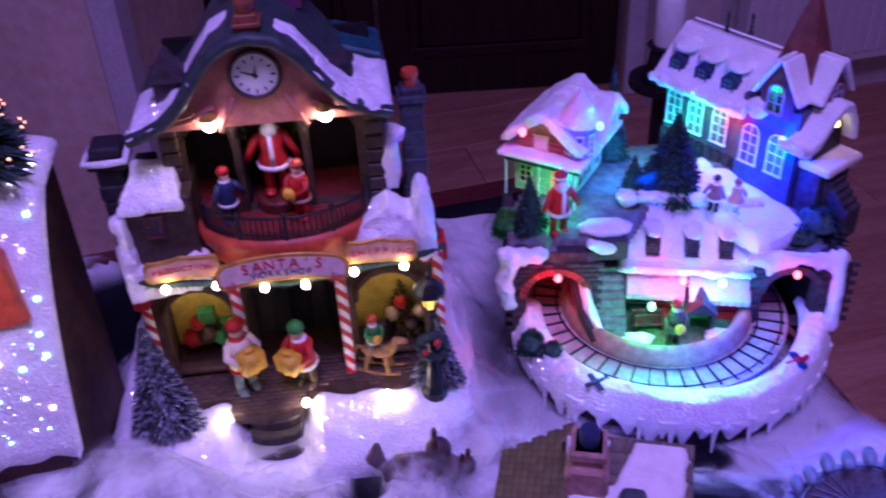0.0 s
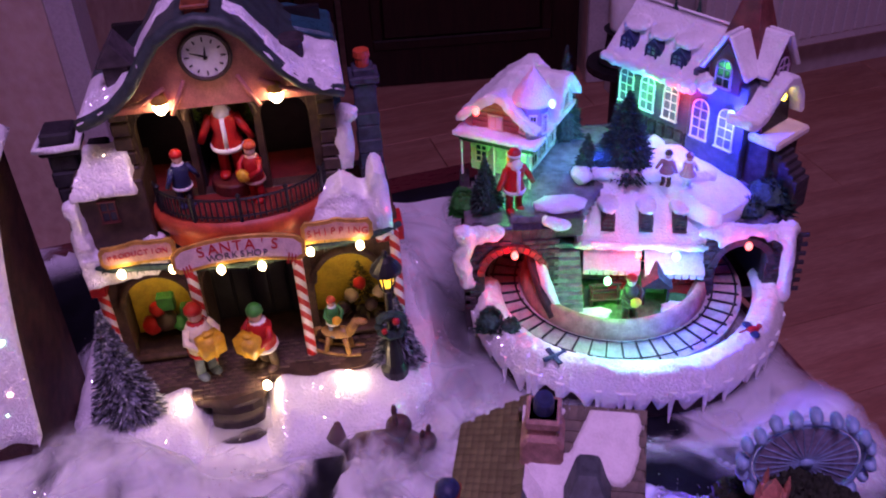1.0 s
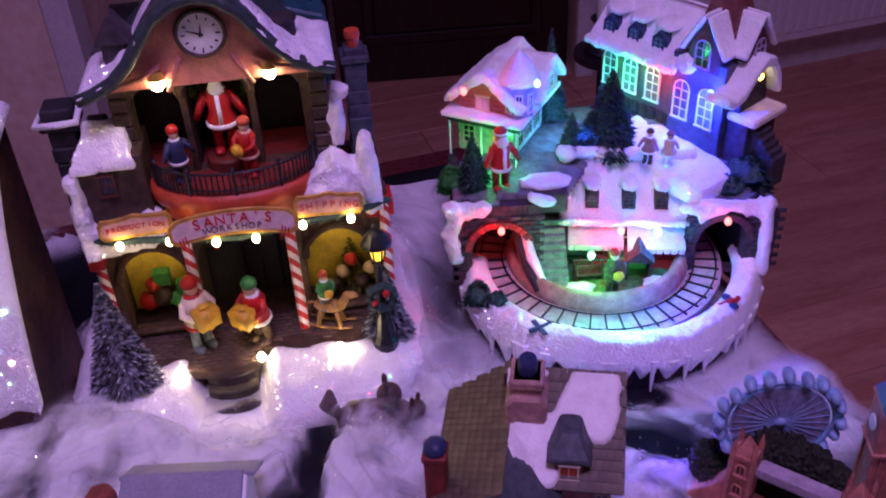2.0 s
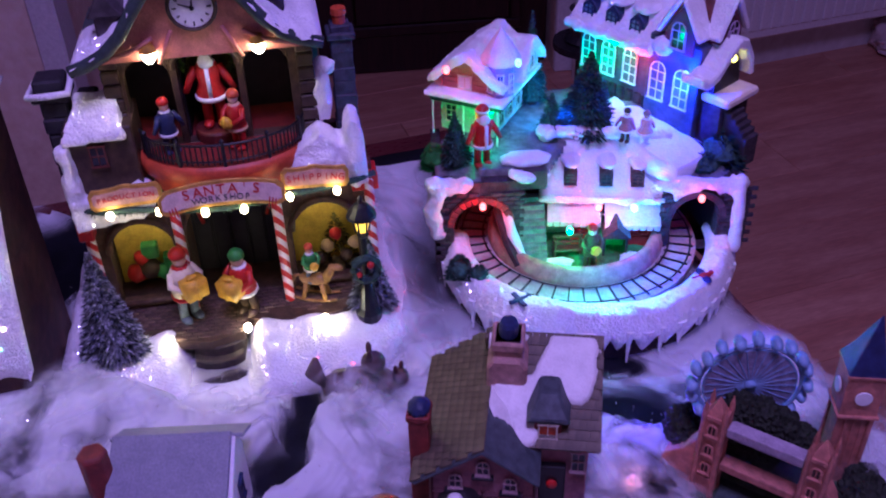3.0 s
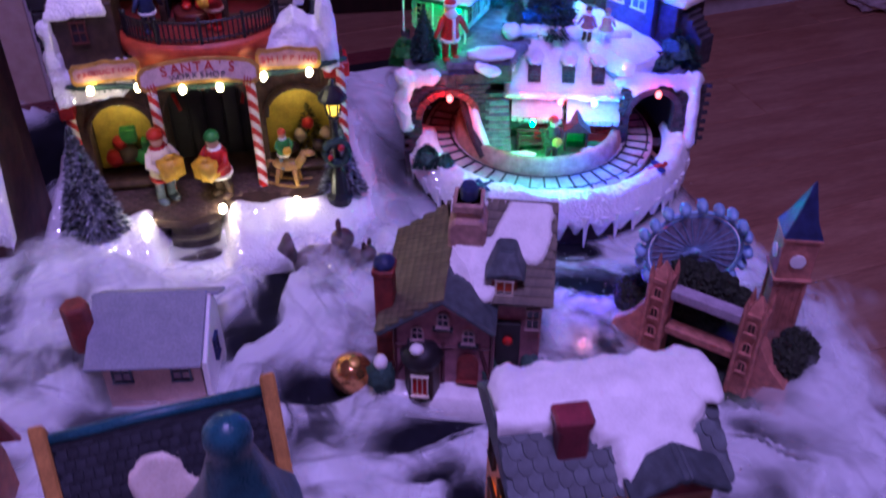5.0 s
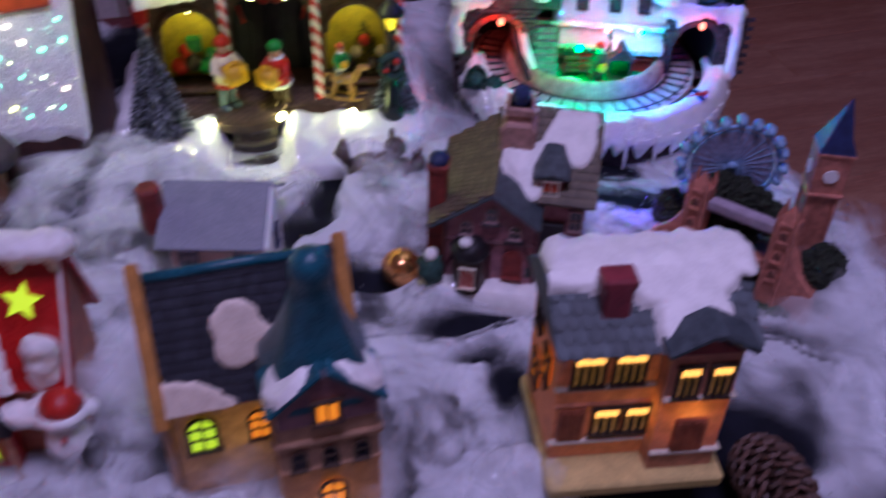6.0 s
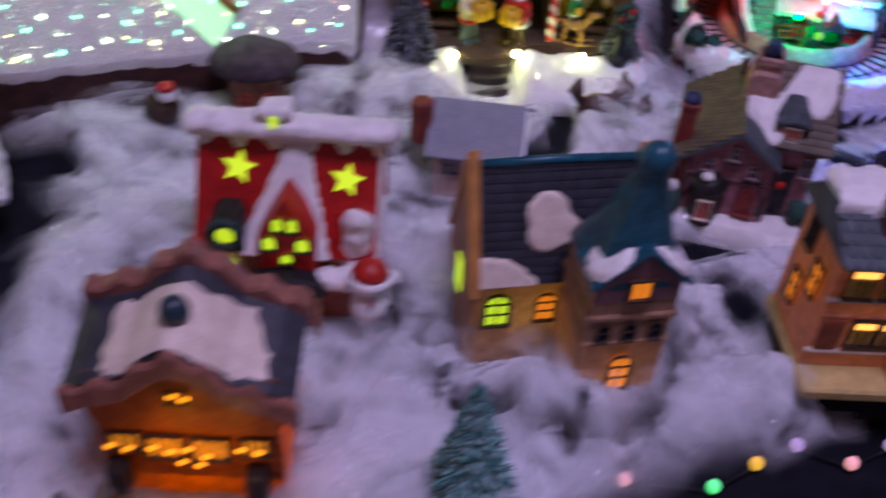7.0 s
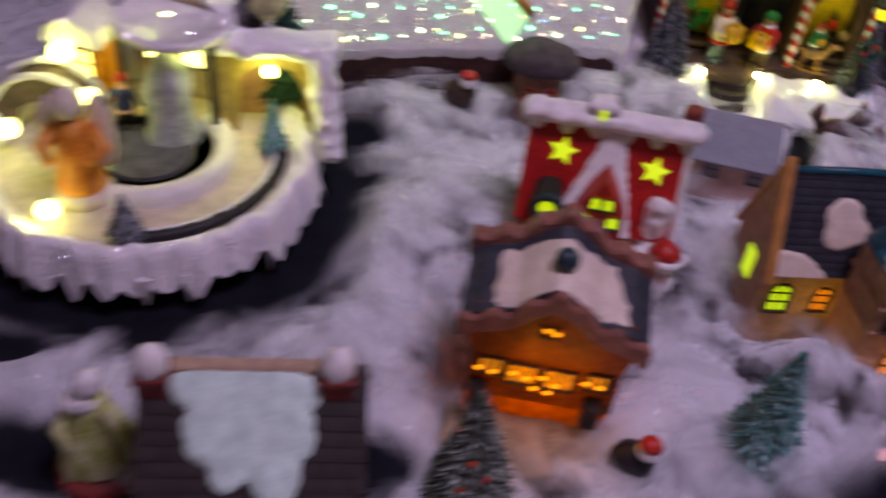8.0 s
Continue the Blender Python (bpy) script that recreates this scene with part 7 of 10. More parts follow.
bush("dark green bush at the tunnel side", VX - 0.120, VY - 0.052, TABLE + 0.050, 0.014, 41)
bush("dark green bush by the tunnel side", VX - 0.104, VY - 0.062, TABLE + 0.052, 0.010, 42)
bush("blue-dark bush by the church stair", VX + 0.124, VY + 0.022, TABLE + 0.110, 0.024, 43)
bush("blue-dark bush by the church stair", VX + 0.132, VY + 0.052, TABLE + 0.112, 0.020, 44)
bush("blue-dark bush by the church stair", VX + 0.104, VY + 0.006, TABLE + 0.110, 0.014, 45)
# this bush has the green light put into its colour
bush("bush below the house, coloured as if lit green", VX - 0.138, VY + 0.024, TABLE + 0.118, 0.015, 46, GREENP)
figure("red-coated bearded toy figure on the terrace", VX - 0.096, VY + 0.008, TABLE + 0.124, 0.060, 20, REDP, REDP, REDP, "beard")
figure("pale toy figure standing near the church", VX + 0.033, VY + 0.022, TABLE + 0.134, 0.034, -30, WALLPINK, BROWN, BROWN, "", skirt=1.3)
figure("toy figure in a pale dress near the church", VX + 0.049, VY + 0.016, TABLE + 0.134, 0.034, 30, SKIN, WALLPINK, WHITEP, "", skirt=1.4)
figure("brown-robed toy figure in the sunken garden", VX - 0.004, VY - 0.046, TABLE + 0.046, 0.047, 15, BROWN, REDP, BROWN, "toy", trim=BROWN)
# tiny plane-like ornament and a red bird lying on the rim
bm = bmesh.new()
tube(bm, [(-0.010, 0, 0.002), (0.010, 0, 0.003)], [0.0022, 0.0012], 8)
box(bm, -0.003, 0.001, -0.010, 0.010, 0.0018, 0.003)
box(bm, 0.008, 0.010, -0.004, 0.004, 0.002, 0.003)
tagged(part("toy_sledge", bm, NAVY, None, m=pose(0.123, 0.512, TABLE + 0.0545, 0, 0, 25)), "small dark winged toy lying on the snow rim", "toy")
bm = bmesh.new()
ball(bm, (0, 0, 0.004), (0.007, 0.0035, 0.0035), sub=2)
ball(bm, (0.006, 0, 0.0065), 0.0024)
tube(bm, [(-0.006, 0, 0.004), (-0.012, 0, 0.005)], [0.002, 0.0006], 6)
paint(bm, 0)
for sy in (-1, 1):
    ball(bm, (-0.001, sy * 0.006, 0.005), (0.004, 0.005, 0.001), sub=2)
paint(bm, 1)
tagged(part("toy_bird", bm, [REDP, NAVY], None, m=pose(0.284, 0.532, TABLE + 0.053, 0, 0, 15), smooth=True), "small red and dark toy bird on the snow rim", "toy bird")

# coloured bulbs and their light
for x, y, z, mt, col, w in ((0.097, 0.586, 0.052, LED_R, RED, 0.030), (0.290, 0.586, 0.051, LED_R, RED, 0.009), (0.070, 0.650, 0.153, LED_R, RED, 0.03),
                            (0.132, 0.648, 0.158, LED_B, BLUE, 0.09), (0.200, 0.590, 0.044, LED_R, RED, 0.075), (0.231, 0.586, 0.044, LED_C, (0.03, 0.28, 1), 0.11),
                            (0.172, 0.570, 0.034, LED_G, GREEN, 0.085), (0.229, 0.717, 0.146, LED_C, GREEN, 0.05), (0.281, 0.653, 0.138, LED_B, BLUE, 0.48)):
    bm = bmesh.new()
    ball(bm, (x - VX, y - VY, z - TABLE), (0.0031, 0.0031, 0.0040))
    part("bulb", bm, mt, vil, smooth=True)
    lamp("village_light", x - 0.002, y - 0.009, z - 0.002, w * 1.7, col)
# lamps without bulbs, added to tint the terrace, church and rim
for x, y, z, col, w in ((0.246, 0.686, 0.136, RED, 0.028), (0.090, 0.634, 0.092, GREEN, 0.05), (0.166, 0.690, 0.094, (0.03, 0.34, 1), 0.085), (0.19, 0.505, 0.030, (0.10, 0.62, 1), 0.085), (0.245, 0.512, 0.026, BLUE, 0.13), (0.130, 0.512, 0.026, (.3, .7, 1), 0.012),
                        (0.205, 0.728, 0.110, GREEN, 0.025), (0.172, 0.664, 0.096, (0.01, 0.07, 1), 0.14), (0.255, 0.655, 0.105, (0.03, 0.12, 1), 0.04), (0.11, 0.67, 0.100, GREEN, 0.025)):
    lamp("village_light", x, y, z, w * 1.7, col)

# ---- the smaller houses in the cotton ----
# brown-roofed cottage
cot = thing("cottage", "brown-shingled toy cottage with snow on its roof", "village house", 0.095, 0.345, TABLE, -9)
cot.matrix_basis = cot.matrix_basis @ Matrix.Diagonal((0.90, 1, 1, 1))
bm = bmesh.new()
box(bm, -0.034, 0.062, -0.014, 0.058, 0.0, 0.094)
box(bm, -0.056, -0.034, -0.014, 0.058, 0.0, 0.078)
prism(bm, [(-0.016, 0.092), (0.060, 0.090), (0.038, 0.128)], -0.060, 0.010, xf(0, 0, 0, 0, 0, 90))
cwall = part("wall", bm, WALLPINK, cot, "mauve-pink timbered wall", bev=0.001)
bm = bmesh.new()
prism(bm, [(-0.054, 0.0), (0.026, 0.0), (0.026, 0.081), (-0.014, 0.107), (-0.054, 0.081)], -0.042, 0.03)
wing = part("front_wing", bm, WALLPINK, cot, bev=0.001)
ROOFF = axes((-0.016, -0.024, 0.0885), (1, 0, 0), (0, 0.062, 0.0435))
ROOFB = axes((0.070, 0.064, 0.088), (-1, 0, 0), (0, -0.026, 0.044))
bm = bmesh.new()
slab(bm, ROOFF, 0.086, 0.0757, 0.004)
slab(bm, ROOFB, 0.090, 0.051, 0.004)
croof = part("roof", bm, TILE_BR, cot, "olive-brown shingle roof", bev=0.001)
tile_roof(croof, ROOFF, 0.086, 0.0757, 16, 11, TILE_BR)
bm = bmesh.new()
COTSNOW = blobs((0.12, 0.85, 0.26, 0.32), (0.24, 0.55, 0.21, 0.42), (0.37, 0.28, 0.15, 0.32), (0.68, 0.90, 0.28, 0.22), (0.50, 0.58, 0.24, 0.30), (0.76, 0.70, 0.20, 0.32), (0.46, 0.40, 0.14, 0.20))


def cottage_snow(u, v):
    """The snow field, parted by a bare strip of shingles."""
    q = max(0.0, min(1.0, (1.05 - v) / 0.33))
    return min(COTSNOW(u, v), (math.hypot((u - 0.47 + 0.14 * q) * 0.96, v - 1.05 + 0.33 * q) - 0.075) * 4)


snow_patch(bm, ROOFF, 0.086, 0.0757, cottage_snow, 0.0045, 60)
part("roof_snow", bm, SNOW_PLAIN, croof, "patch of painted snow", smooth=True)
WL = axes((-0.066, 0.070, 0.076), (0, -1, 0), (0.052, 0, 0.035))
WR = axes((0.028, -0.050, 0.0827), (0, 1, 0), (-0.042, 0, 0.0283))
bm = bmesh.new()
slab(bm, WL, 0.120, 0.0627, 0.004)
slab(bm, WR, 0.075, 0.0506, 0.004)
wroof = part("wing_roof", bm, SLATE, cot, "grey gabled wing roof", bev=0.0012)
tile_roof(wroof, WL, 0.120, 0.062, 20, 9, TILE_BR)
bm = bmesh.new()
snow_patch(bm, WR, 0.075, 0.0506, blobs((0.92, 0.70, 0.46, 0.6), (0.80, 0.40, 0.34, 0.42), (0.74, 0.15, 0.20, 0.25)), 0.0045, 34)
part("roof_snow", bm, SNOW_PLAIN, wroof, smooth=True)
chimney(cot, -0.001, 0.022, 0.10, 0.147, 0.021, mat("pinkish_brick", (0.42, 0.24, 0.20), 0.6, 0.25, 130, 0.5), 0.0, NAVY, "stout pinkish chimney with a dark cap")
bm = bmesh.new()
prism(bm, [(-0.016, 0.100), (0.014, 0.100), (0.014, 0.128), (0.0095, 0.135), (-0.0115, 0.135), (-0.016, 0.128)], 0.007, 0.037)
part("chimney_shoulder", bm, bpy.data.materials["pinkish_brick"], cot, bev=0.002)
bm = bmesh.new()
lathe(bm, [(0.0072, 0.146), (0.0072, 0.155), (0.006, 0.1575), (0.001, 0.158)], 14, xf(-0.001, 0.022, 0))
part("chimney_pot", bm, NAVY, cot, "dark blue chimney pot", smooth=False)
chimney(cot, -0.062, -0.022, 0.0, 0.116, 0.015, BRICK_R, 0.006, NAVY, "red brick end chimney with a dark cap")
bm = bmesh.new()
prism(bm, [(0.021, 0.090), (0.041, 0.090), (0.041, 0.106), (0.031, 0.110), (0.021, 0.106)], -0.016, 0.020)
dm = part("dormer", bm, BRICK_R, cot, bev=0.0008)
lattice_window(dm, 0.031, 0.013, 0.0935, 0.1045, -0.0165, CREAM, ORANGE, cols=2, rows=1)
bm = bmesh.new()
add(bm, [(0.0150, -0.019, 0.1055), (0.0470, -0.019, 0.1055), (0.0480, 0.014, 0.1065), (0.0140, 0.014, 0.1065), (0.0160, -0.019, 0.1095), (0.0460, -0.019, 0.1095), (0.0240, -0.003, 0.1185), (0.0380, -0.003, 0.1185), (0.0385, 0.016, 0.1190), (0.0235, 0.016, 0.1190), (0.0310, -0.0215, 0.1120)],
    [(3, 2, 1, 0), (0, 1, 5, 10, 4), (4, 10, 6), (10, 7, 6), (10, 5, 7), (1, 2, 8, 7, 5), (6, 7, 8, 9), (0, 4, 6, 9, 3), (2, 3, 9, 8)])
part("dormer_roof", bm, SLATE, dm, "grey hipped dormer roof", bev=0.0014)
TIMBER = mat("plum_timber", (0.10, 0.03, 0.035), 0.55, 0.3)
for x0, z0, x1, z1 in ((-0.052, 0.081, -0.014, 0.105), (0.024, 0.081, -0.014, 0.105), (-0.052, 0.062, 0.024, 0.062), (-0.052, 0.026, -0.052, 0.081), (0.024, 0.026, 0.024, 0.081), (-0.014, 0.026, -0.014, 0.066), (-0.052, 0.030, -0.036, 0.066), (0.024, 0.030, 0.014, 0.066)):
    bm = bmesh.new()
    tube(bm, [(x0, -0.0425, z0), (x1, -0.0425, z1)], 0.0016, 4)
    part("timber", bm, TIMBER, wing)
DUSTY = mat("dusty_pink_frame", (0.36, 0.24, 0.24), 0.55, 0.2)
for c, z in ((-0.014, 0.082), (-0.034, 0.068), (0.006, 0.068)):
    lattice_window(wing, c, 0.009, z, z + 0.012, -0.0425, DUSTY, PANE_D, arch=True, cols=2, rows=2)
    bm = bmesh.new()
    box(bm, c - 0.008, c + 0.008, -0.046, -0.042, z - 0.004, z - 0.001)
    part("window_box", bm, DARK, wing, bev=0.0006)
lattice_window(wing, 0.006, 0.016, 0.030, 0.056, -0.0425, BRICK_R, BRICK_R, arch=True, cols=1, rows=1)
bm = bmesh.new()
lathe(bm, [(0.0165, 0.054), (0.0175, 0.058), (0.010, 0.066), (0.0, 0.068)], 12, xf(-0.030, -0.046, 0))
bay = part("bay_roof", bm, DARK, cot, "dark bay window roof", smooth=True)
bm = bmesh.new()
lathe(bm, [(0.014, 0.020), (0.014, 0.054)], 8, xf(-0.030, -0.046, 0))
bay2 = part("bay_window", bm, BROWN, cot, "small bay window", bev=0.0005)
lattice_window(bay2, -0.030, 0.012, 0.030, 0.048, -0.0600, CREAM, REDP, cols=3, rows=1)
bm = bmesh.new()
ball(bm, (-0.033, -0.054, 0.068), (0.006, 0.005, 0.004), sub=2)
part("bay_snow", bm, SNOW_PLAIN, bay, smooth=True)
bm = bmesh.new()
box(bm, 0.026, 0.046, -0.019, -0.0135, 0.020, 0.066)
dr = part("door", bm, DARK, cot, "dark door with a red wreath", bev=0.0008)
bm = bmesh.new()
ball(bm, (0.036, -0.0200, 0.050), (0.0045, 0.0018, 0.0045))
part("door_wreath", bm, REDP, dr, smooth=True)
lattice_window(cwall, 0.020, 0.012, 0.066, 0.080, -0.0145, DUSTY, PANE_D, cols=2, rows=2)
lattice_window(cwall, 0.055, 0.010, 0.060, 0.078, -0.0145, DUSTY, PANE_D, cols=2, rows=2)
bm = bmesh.new()
mound(bm, -0.072, 0.068, -0.056, -0.026, 40, 12, lambda x, y: 0.024 + 0.004 * noise.noise((x * 60, y * 60, 0)), 0.0)
part("snow_base", bm, SNOW_PLAIN, cot, smooth=True)
for k, (x, y, r) in enumerate(((-0.062, -0.052, 0.011), (0.056, -0.030, 0.009), (0.066, -0.032, 0.008), (0.020, -0.034, 0.009))):
    bm = bmesh.new()
    ball(bm, (x, y, 0.026 + r), (r, r, r * 1.2), sub=3, amp=0.35, freq=3, seed=k)
    part("shrub", bm, FIR, cot, smooth=True)
bm = bmesh.new()
ball(bm, (-0.062, -0.053, 0.052), 0.006, sub=2)
part("shrub_snow", bm, SNOW_PLAIN, cot, smooth=True)

# plain grey-blue roofed house
blu = thing("blue_roof_house", "small white house with a plain grey-blue roof", "village house", -0.132, 0.335, TABLE, 0)
bm = bmesh.new()
box(bm, -0.036, 0.034, -0.022, 0.030, 0.0, 0.058)
bw = part("wall", bm, mat("pale_pink_wall", (0.60, 0.38, 0.32), 0.5, 0.1), blu, "pale pink front wall")
bm = bmesh.new()
prism(bm, [(-0.026, 0.0), (0.034, 0.0), (0.034, 0.056), (0.022, 0.076), (-0.026, 0.050)], -0.0405, -0.036, xf(0, 0, 0, 0, 0, 90))
part("gable_wall", bm, WHITEP, blu, "white gable wall", bev=0.0008)
MG = xf(0.0405, 0.006, 0, 0, 0, 90)
lattice_window(bw, -0.002, 0.010, 0.030, 0.047, 0.0, BLUEP, WHITEP, cols=2, rows=2, m=MG)
for c in (-0.022, 0.020):
    lattice_window(bw, c, 0.013, 0.032, 0.048, -0.0225, JEANS, mat("mauve_grey_pane", (0.32, 0.25, 0.28), 0.4, 0.2) if c < 0 else bpy.data.materials["mauve_grey_pane"], cols=2, rows=2)
RB = axes((-0.044, -0.034, 0.054), (1, 0, 0), (0, 0.056, 0.024))
bm = bmesh.new()
slab(bm, RB, 0.082, 0.061, 0.003)
br = part("roof", bm, GREYBLUE, blu, "matt grey-blue roof", bev=0.0008)
bm = bmesh.new()
slab(bm, axes((0.046, 0.046, 0.060), (-1, 0, 0), (0, -0.026, 0.017)), 0.092, 0.030, 0.003)
part("rear_roof", bm, GREYBLUE, blu, bev=0.0008)
bm = bmesh.new()
lathe(bm, [(0.0100, 0.048), (0.0104, 0.086), (0.0088, 0.0885)], 6, xf(-0.050, -0.002, 0, 0, 0, 15))
part("chimney", bm, BRICK_R, blu, "dark red six-sided chimney", bev=0.001)

# dark-roofed chapel with a teal steeple
cha = thing("chapel", "ochre toy chapel with dark roof and teal steeple", "village church", -0.075, 0.130, TABLE, 15.5)
bm = bmesh.new()
box(bm, -0.048, 0.056, -0.004, 0.050, 0.0, 0.104)
chw = part("wall", bm, OCHRE, cha, "ochre wall", bev=0.001)
bm = bmesh.new()
RC = axes((-0.048, -0.013, 0.096), (1, 0, 0), (0, 0.034, 0.074))
slab(bm, RC, 0.106, 0.0814, 0.004)
slab(bm, axes((0.058, 0.058, 0.096), (-1, 0, 0), (0, -0.037, 0.074)), 0.106, 0.0827, 0.004)
DKROOF = mat("dark_slate_shingle", (0.031, 0.033, 0.042), 0.45, 0.3, 150, 0.4, rnd=0.25)
chr_ = part("roof", bm, DKROOF, cha, "dark slate shingle roof", bev=0.001)
tile_roof(chr_, RC, 0.106, 0.0814, 21, 13, DKROOF)
bm = bmesh.new()
snow_patch(bm, RC, 0.106, 0.0814, blobs((0.44, 0.58, 0.15, 0.20), (0.50, 0.46, 0.15, 0.16), (0.42, 0.42, 0.13, 0.17), (0.06, 0.06, 0.26, 0.2), (0.2, 0.0, 0.2, 0.12)), 0.0045, 54)
part("roof_snow", bm, SNOW_CREAM, chr_, "cream snow patches", smooth=True)
bm = bmesh.new()
tube(bm, [(-0.048, 0.021, 0.170), (0.0, 0.021, 0.1712), (0.058, 0.021, 0.170)], 0.0032, 8)
part("ridge_roll", bm, TEAL, chr_, smooth=True)
for x in (-0.051, 0.061):
    bm = bmesh.new()
    prism(bm, [(-0.020, 0.091), (-0.016, 0.088), (0.021, 0.170), (0.060, 0.088), (0.064, 0.091), (0.021, 0.182)], -x - 0.004, -x + 0.004, xf(0, 0, 0, 0, 0, 90))
    part("gable_coping", bm, mat("orange_ochre_coping", (0.50, 0.24, 0.07), 0.45, 0.2), cha, "orange-ochre gable coping", bev=0.0012)
    bm = bmesh.new()
    prism(bm, [(-0.006, 0.0), (0.052, 0.0), (0.054, 0.100), (0.021, 0.168), (-0.008, 0.100)], -x - 0.0025, -x + 0.0025, xf(0, 0, 0, 0, 0, 90))
    part("gable_wall", bm, OCHRE, cha)
lattice_window(chw, -0.031, 0.017, 0.052, 0.080, -0.0045, BROWN, PANE_L, arch=True, cols=2, rows=3, thick=0.0022)
lattice_window(chw, 0.003, 0.013, 0.054, 0.078, -0.0045, BROWN, PANE_O, arch=True, cols=2, rows=3, thick=0.0018)
bm = bmesh.new()
box(bm, -0.0550, -0.0540, 0.010, 0.024, 0.07, 0.096)
part("side_window", bm, PANE_L, cha, "lit yellow side window")
TWX, TWY = 0.036, -0.048
TW = 0.0275
bm = bmesh.new()
box(bm, TWX - TW, TWX + TW, TWY - 0.018, TWY + 0.034, 0.0, 0.146)
tw = part("tower", bm, OCHRE, cha, "square ochre tower", bev=0.0012)
for g_, z0, z1 in ((0.002, 0.112, 0.117), (0.001, 0.090, 0.0935)):
    bm = bmesh.new()
    box(bm, TWX - TW - g_, TWX + TW + g_, TWY - 0.018 - g_, TWY + 0.034 + g_, z0, z1)
    part("string_course", bm, OCHRE, tw, bev=0.0012)
bm = bmesh.new()
prism(bm, [(TWX - TW + 0.001, 0.128), (TWX + TW - 0.001, 0.128), (TWX + TW - 0.001, 0.142), (TWX, 0.164), (TWX - TW + 0.001, 0.142)], TWY - 0.0195, TWY + 0.0)
part("tower_gable", bm, mat("mauve_gable", (0.20, 0.10, 0.11), 0.5, 0.2), tw, "mauve gable", bev=0.0008)
lattice_window(tw, TWX, 0.013, 0.132, 0.146, TWY - 0.0202, BROWN, PANE_O, cols=2, rows=1, thick=0.002)
for dx in (-0.017, 0.0, 0.017):
    lattice_window(tw, TWX + dx, 0.0075, 0.096, 0.110, TWY - 0.0195, BROWN, PANE_D, arch=True, cols=1, rows=2)
lattice_window(tw, TWX, 0.014, 0.050, 0.080, TWY - 0.0190, BROWN, PANE_O, arch=True, cols=2, rows=3, thick=0.002)
bm = bmesh.new()
for sx in (-1, 1):
    slab(bm, axes((TWX + sx * 0.0300, TWY - 0.0235 if sx > 0 else TWY + 0.012, 0.1405), (0, sx, 0), (-sx * 0.0300, 0, 0.0265)), 0.0355, 0.0400, -0.0038)
tr = part("tower_roof", bm, TEAL, tw, "teal gabled tower roof", bev=0.0012)
for sx in (-1, 1):
    bm = bmesh.new()
    snow_patch(bm, axes((TWX + sx * 0.0300, TWY - 0.0235 if sx > 0 else TWY + 0.012, 0.1405), (0, sx, 0), (-sx * 0.0300, 0, 0.0265)) @ xf(0, 0, 0.0044), 0.0355, 0.0400,
               blobs((0.42 if sx > 0 else 0.58, 0.46, 0.42, 0.40)), 0.004, 24)
    part("roof_snow", bm, SNOW_PLAIN, tr, smooth=True)
# concave four-sided spire, rounding off towards its knob
SPIRE = [(0.0300, 0.139), (0.0292, 0.143), (0.0262, 0.150), (0.0222, 0.160), (0.0182, 0.172), (0.0150, 0.185), (0.0124, 0.198), (0.0104, 0.207), (0.0098, 0.212), (0.0108, 0.217), (0.0104, 0.223), (0.0076, 0.228), (0.002, 0.231)]
bm = bmesh.new()
n = 32
v, f = [], []
for r, z in SPIRE:
    p_ = 2.0 + 5.0 * max(0.0, min(1.0, (0.205 - z) / 0.06))
    for i in range(n):
        a = 2 * math.pi * (i + 0.5) / n
        ca, sa = math.cos(a), math.sin(a)
        q = r / (abs(ca) ** p_ + abs(sa) ** p_) ** (1 / p_)
        v.append((TWX + q * ca, TWY + 0.010 - 0.13 * (z - 0.139) + q * sa, z))
for j in range(len(SPIRE) - 1):
    for i in range(n):
        f.append((j * n + i, j * n + (i + 1) % n, (j + 1) * n + (i + 1) % n, (j + 1) * n + i))
f.append(tuple(range((len(SPIRE) - 1) * n, len(SPIRE) * n)))
add(bm, v, f)
part("steeple", bm, TEAL, cha, "glossy teal steeple with a rounded tip", smooth=True)

# a bulb inside the chapel
lit_through(OCHRE, 0.25)
lamp("house_bulb", -0.082, 0.150, TABLE + 0.060, 0.035, (1.0, 0.62, 0.22), 0.008)

lamp("house_bulb", -0.029, 0.099, TABLE + 0.055, 0.022, (1.0, 0.48, 0.20), 0.006)

# town house with lit windows and a snowy roof
tow = thing("town_house", "peach toy town house with lit windows and snowy roof", "village house", 0.150, 0.140, TABLE + 0.048, 6)
riser = thing("riser_block", "dark cloth-covered block under the town house", "block", 0.150, 0.142, TABLE, 6)
bm = bmesh.new()
box(bm, -0.050, 0.048, -0.030, 0.036, 0.0, 0.0475)
part("block", bm, DARKCLOTH, riser, bev=0.004)
bm = bmesh.new()
box(bm, -0.052, 0.050, -0.027, 0.040, 0.0, 0.110)
tww = part("wall", bm, PEACH, tow, "peach painted wall", bev=0.001)
bm = bmesh.new()
prism(bm, [(0.004, 0.0), (0.044, 0.0), (0.044, 0.108), (0.024, 0.119), (0.004, 0.108)], -0.040, -0.024)
bayp = part("bay", bm, PEACH, tow, bev=0.001)
for z in (0.070, 0.024):
    for x0, x1, y0 in ((-0.054, 0.004, -0.0300), (0.004, 0.046, -0.0425)):
        bm = bmesh.new()
        box(bm, x0, x1, y0, -0.026, z, z + 0.003)
        part("string_course", bm, CREAM, tow, bev=0.0008)
DIMPANE = mat("dim_amber_inside", (0.50, 0.24, 0.14), 0.5, 0.4, 150, 0.2, glow=(1, 0.38, 0.12), strength=0.10)
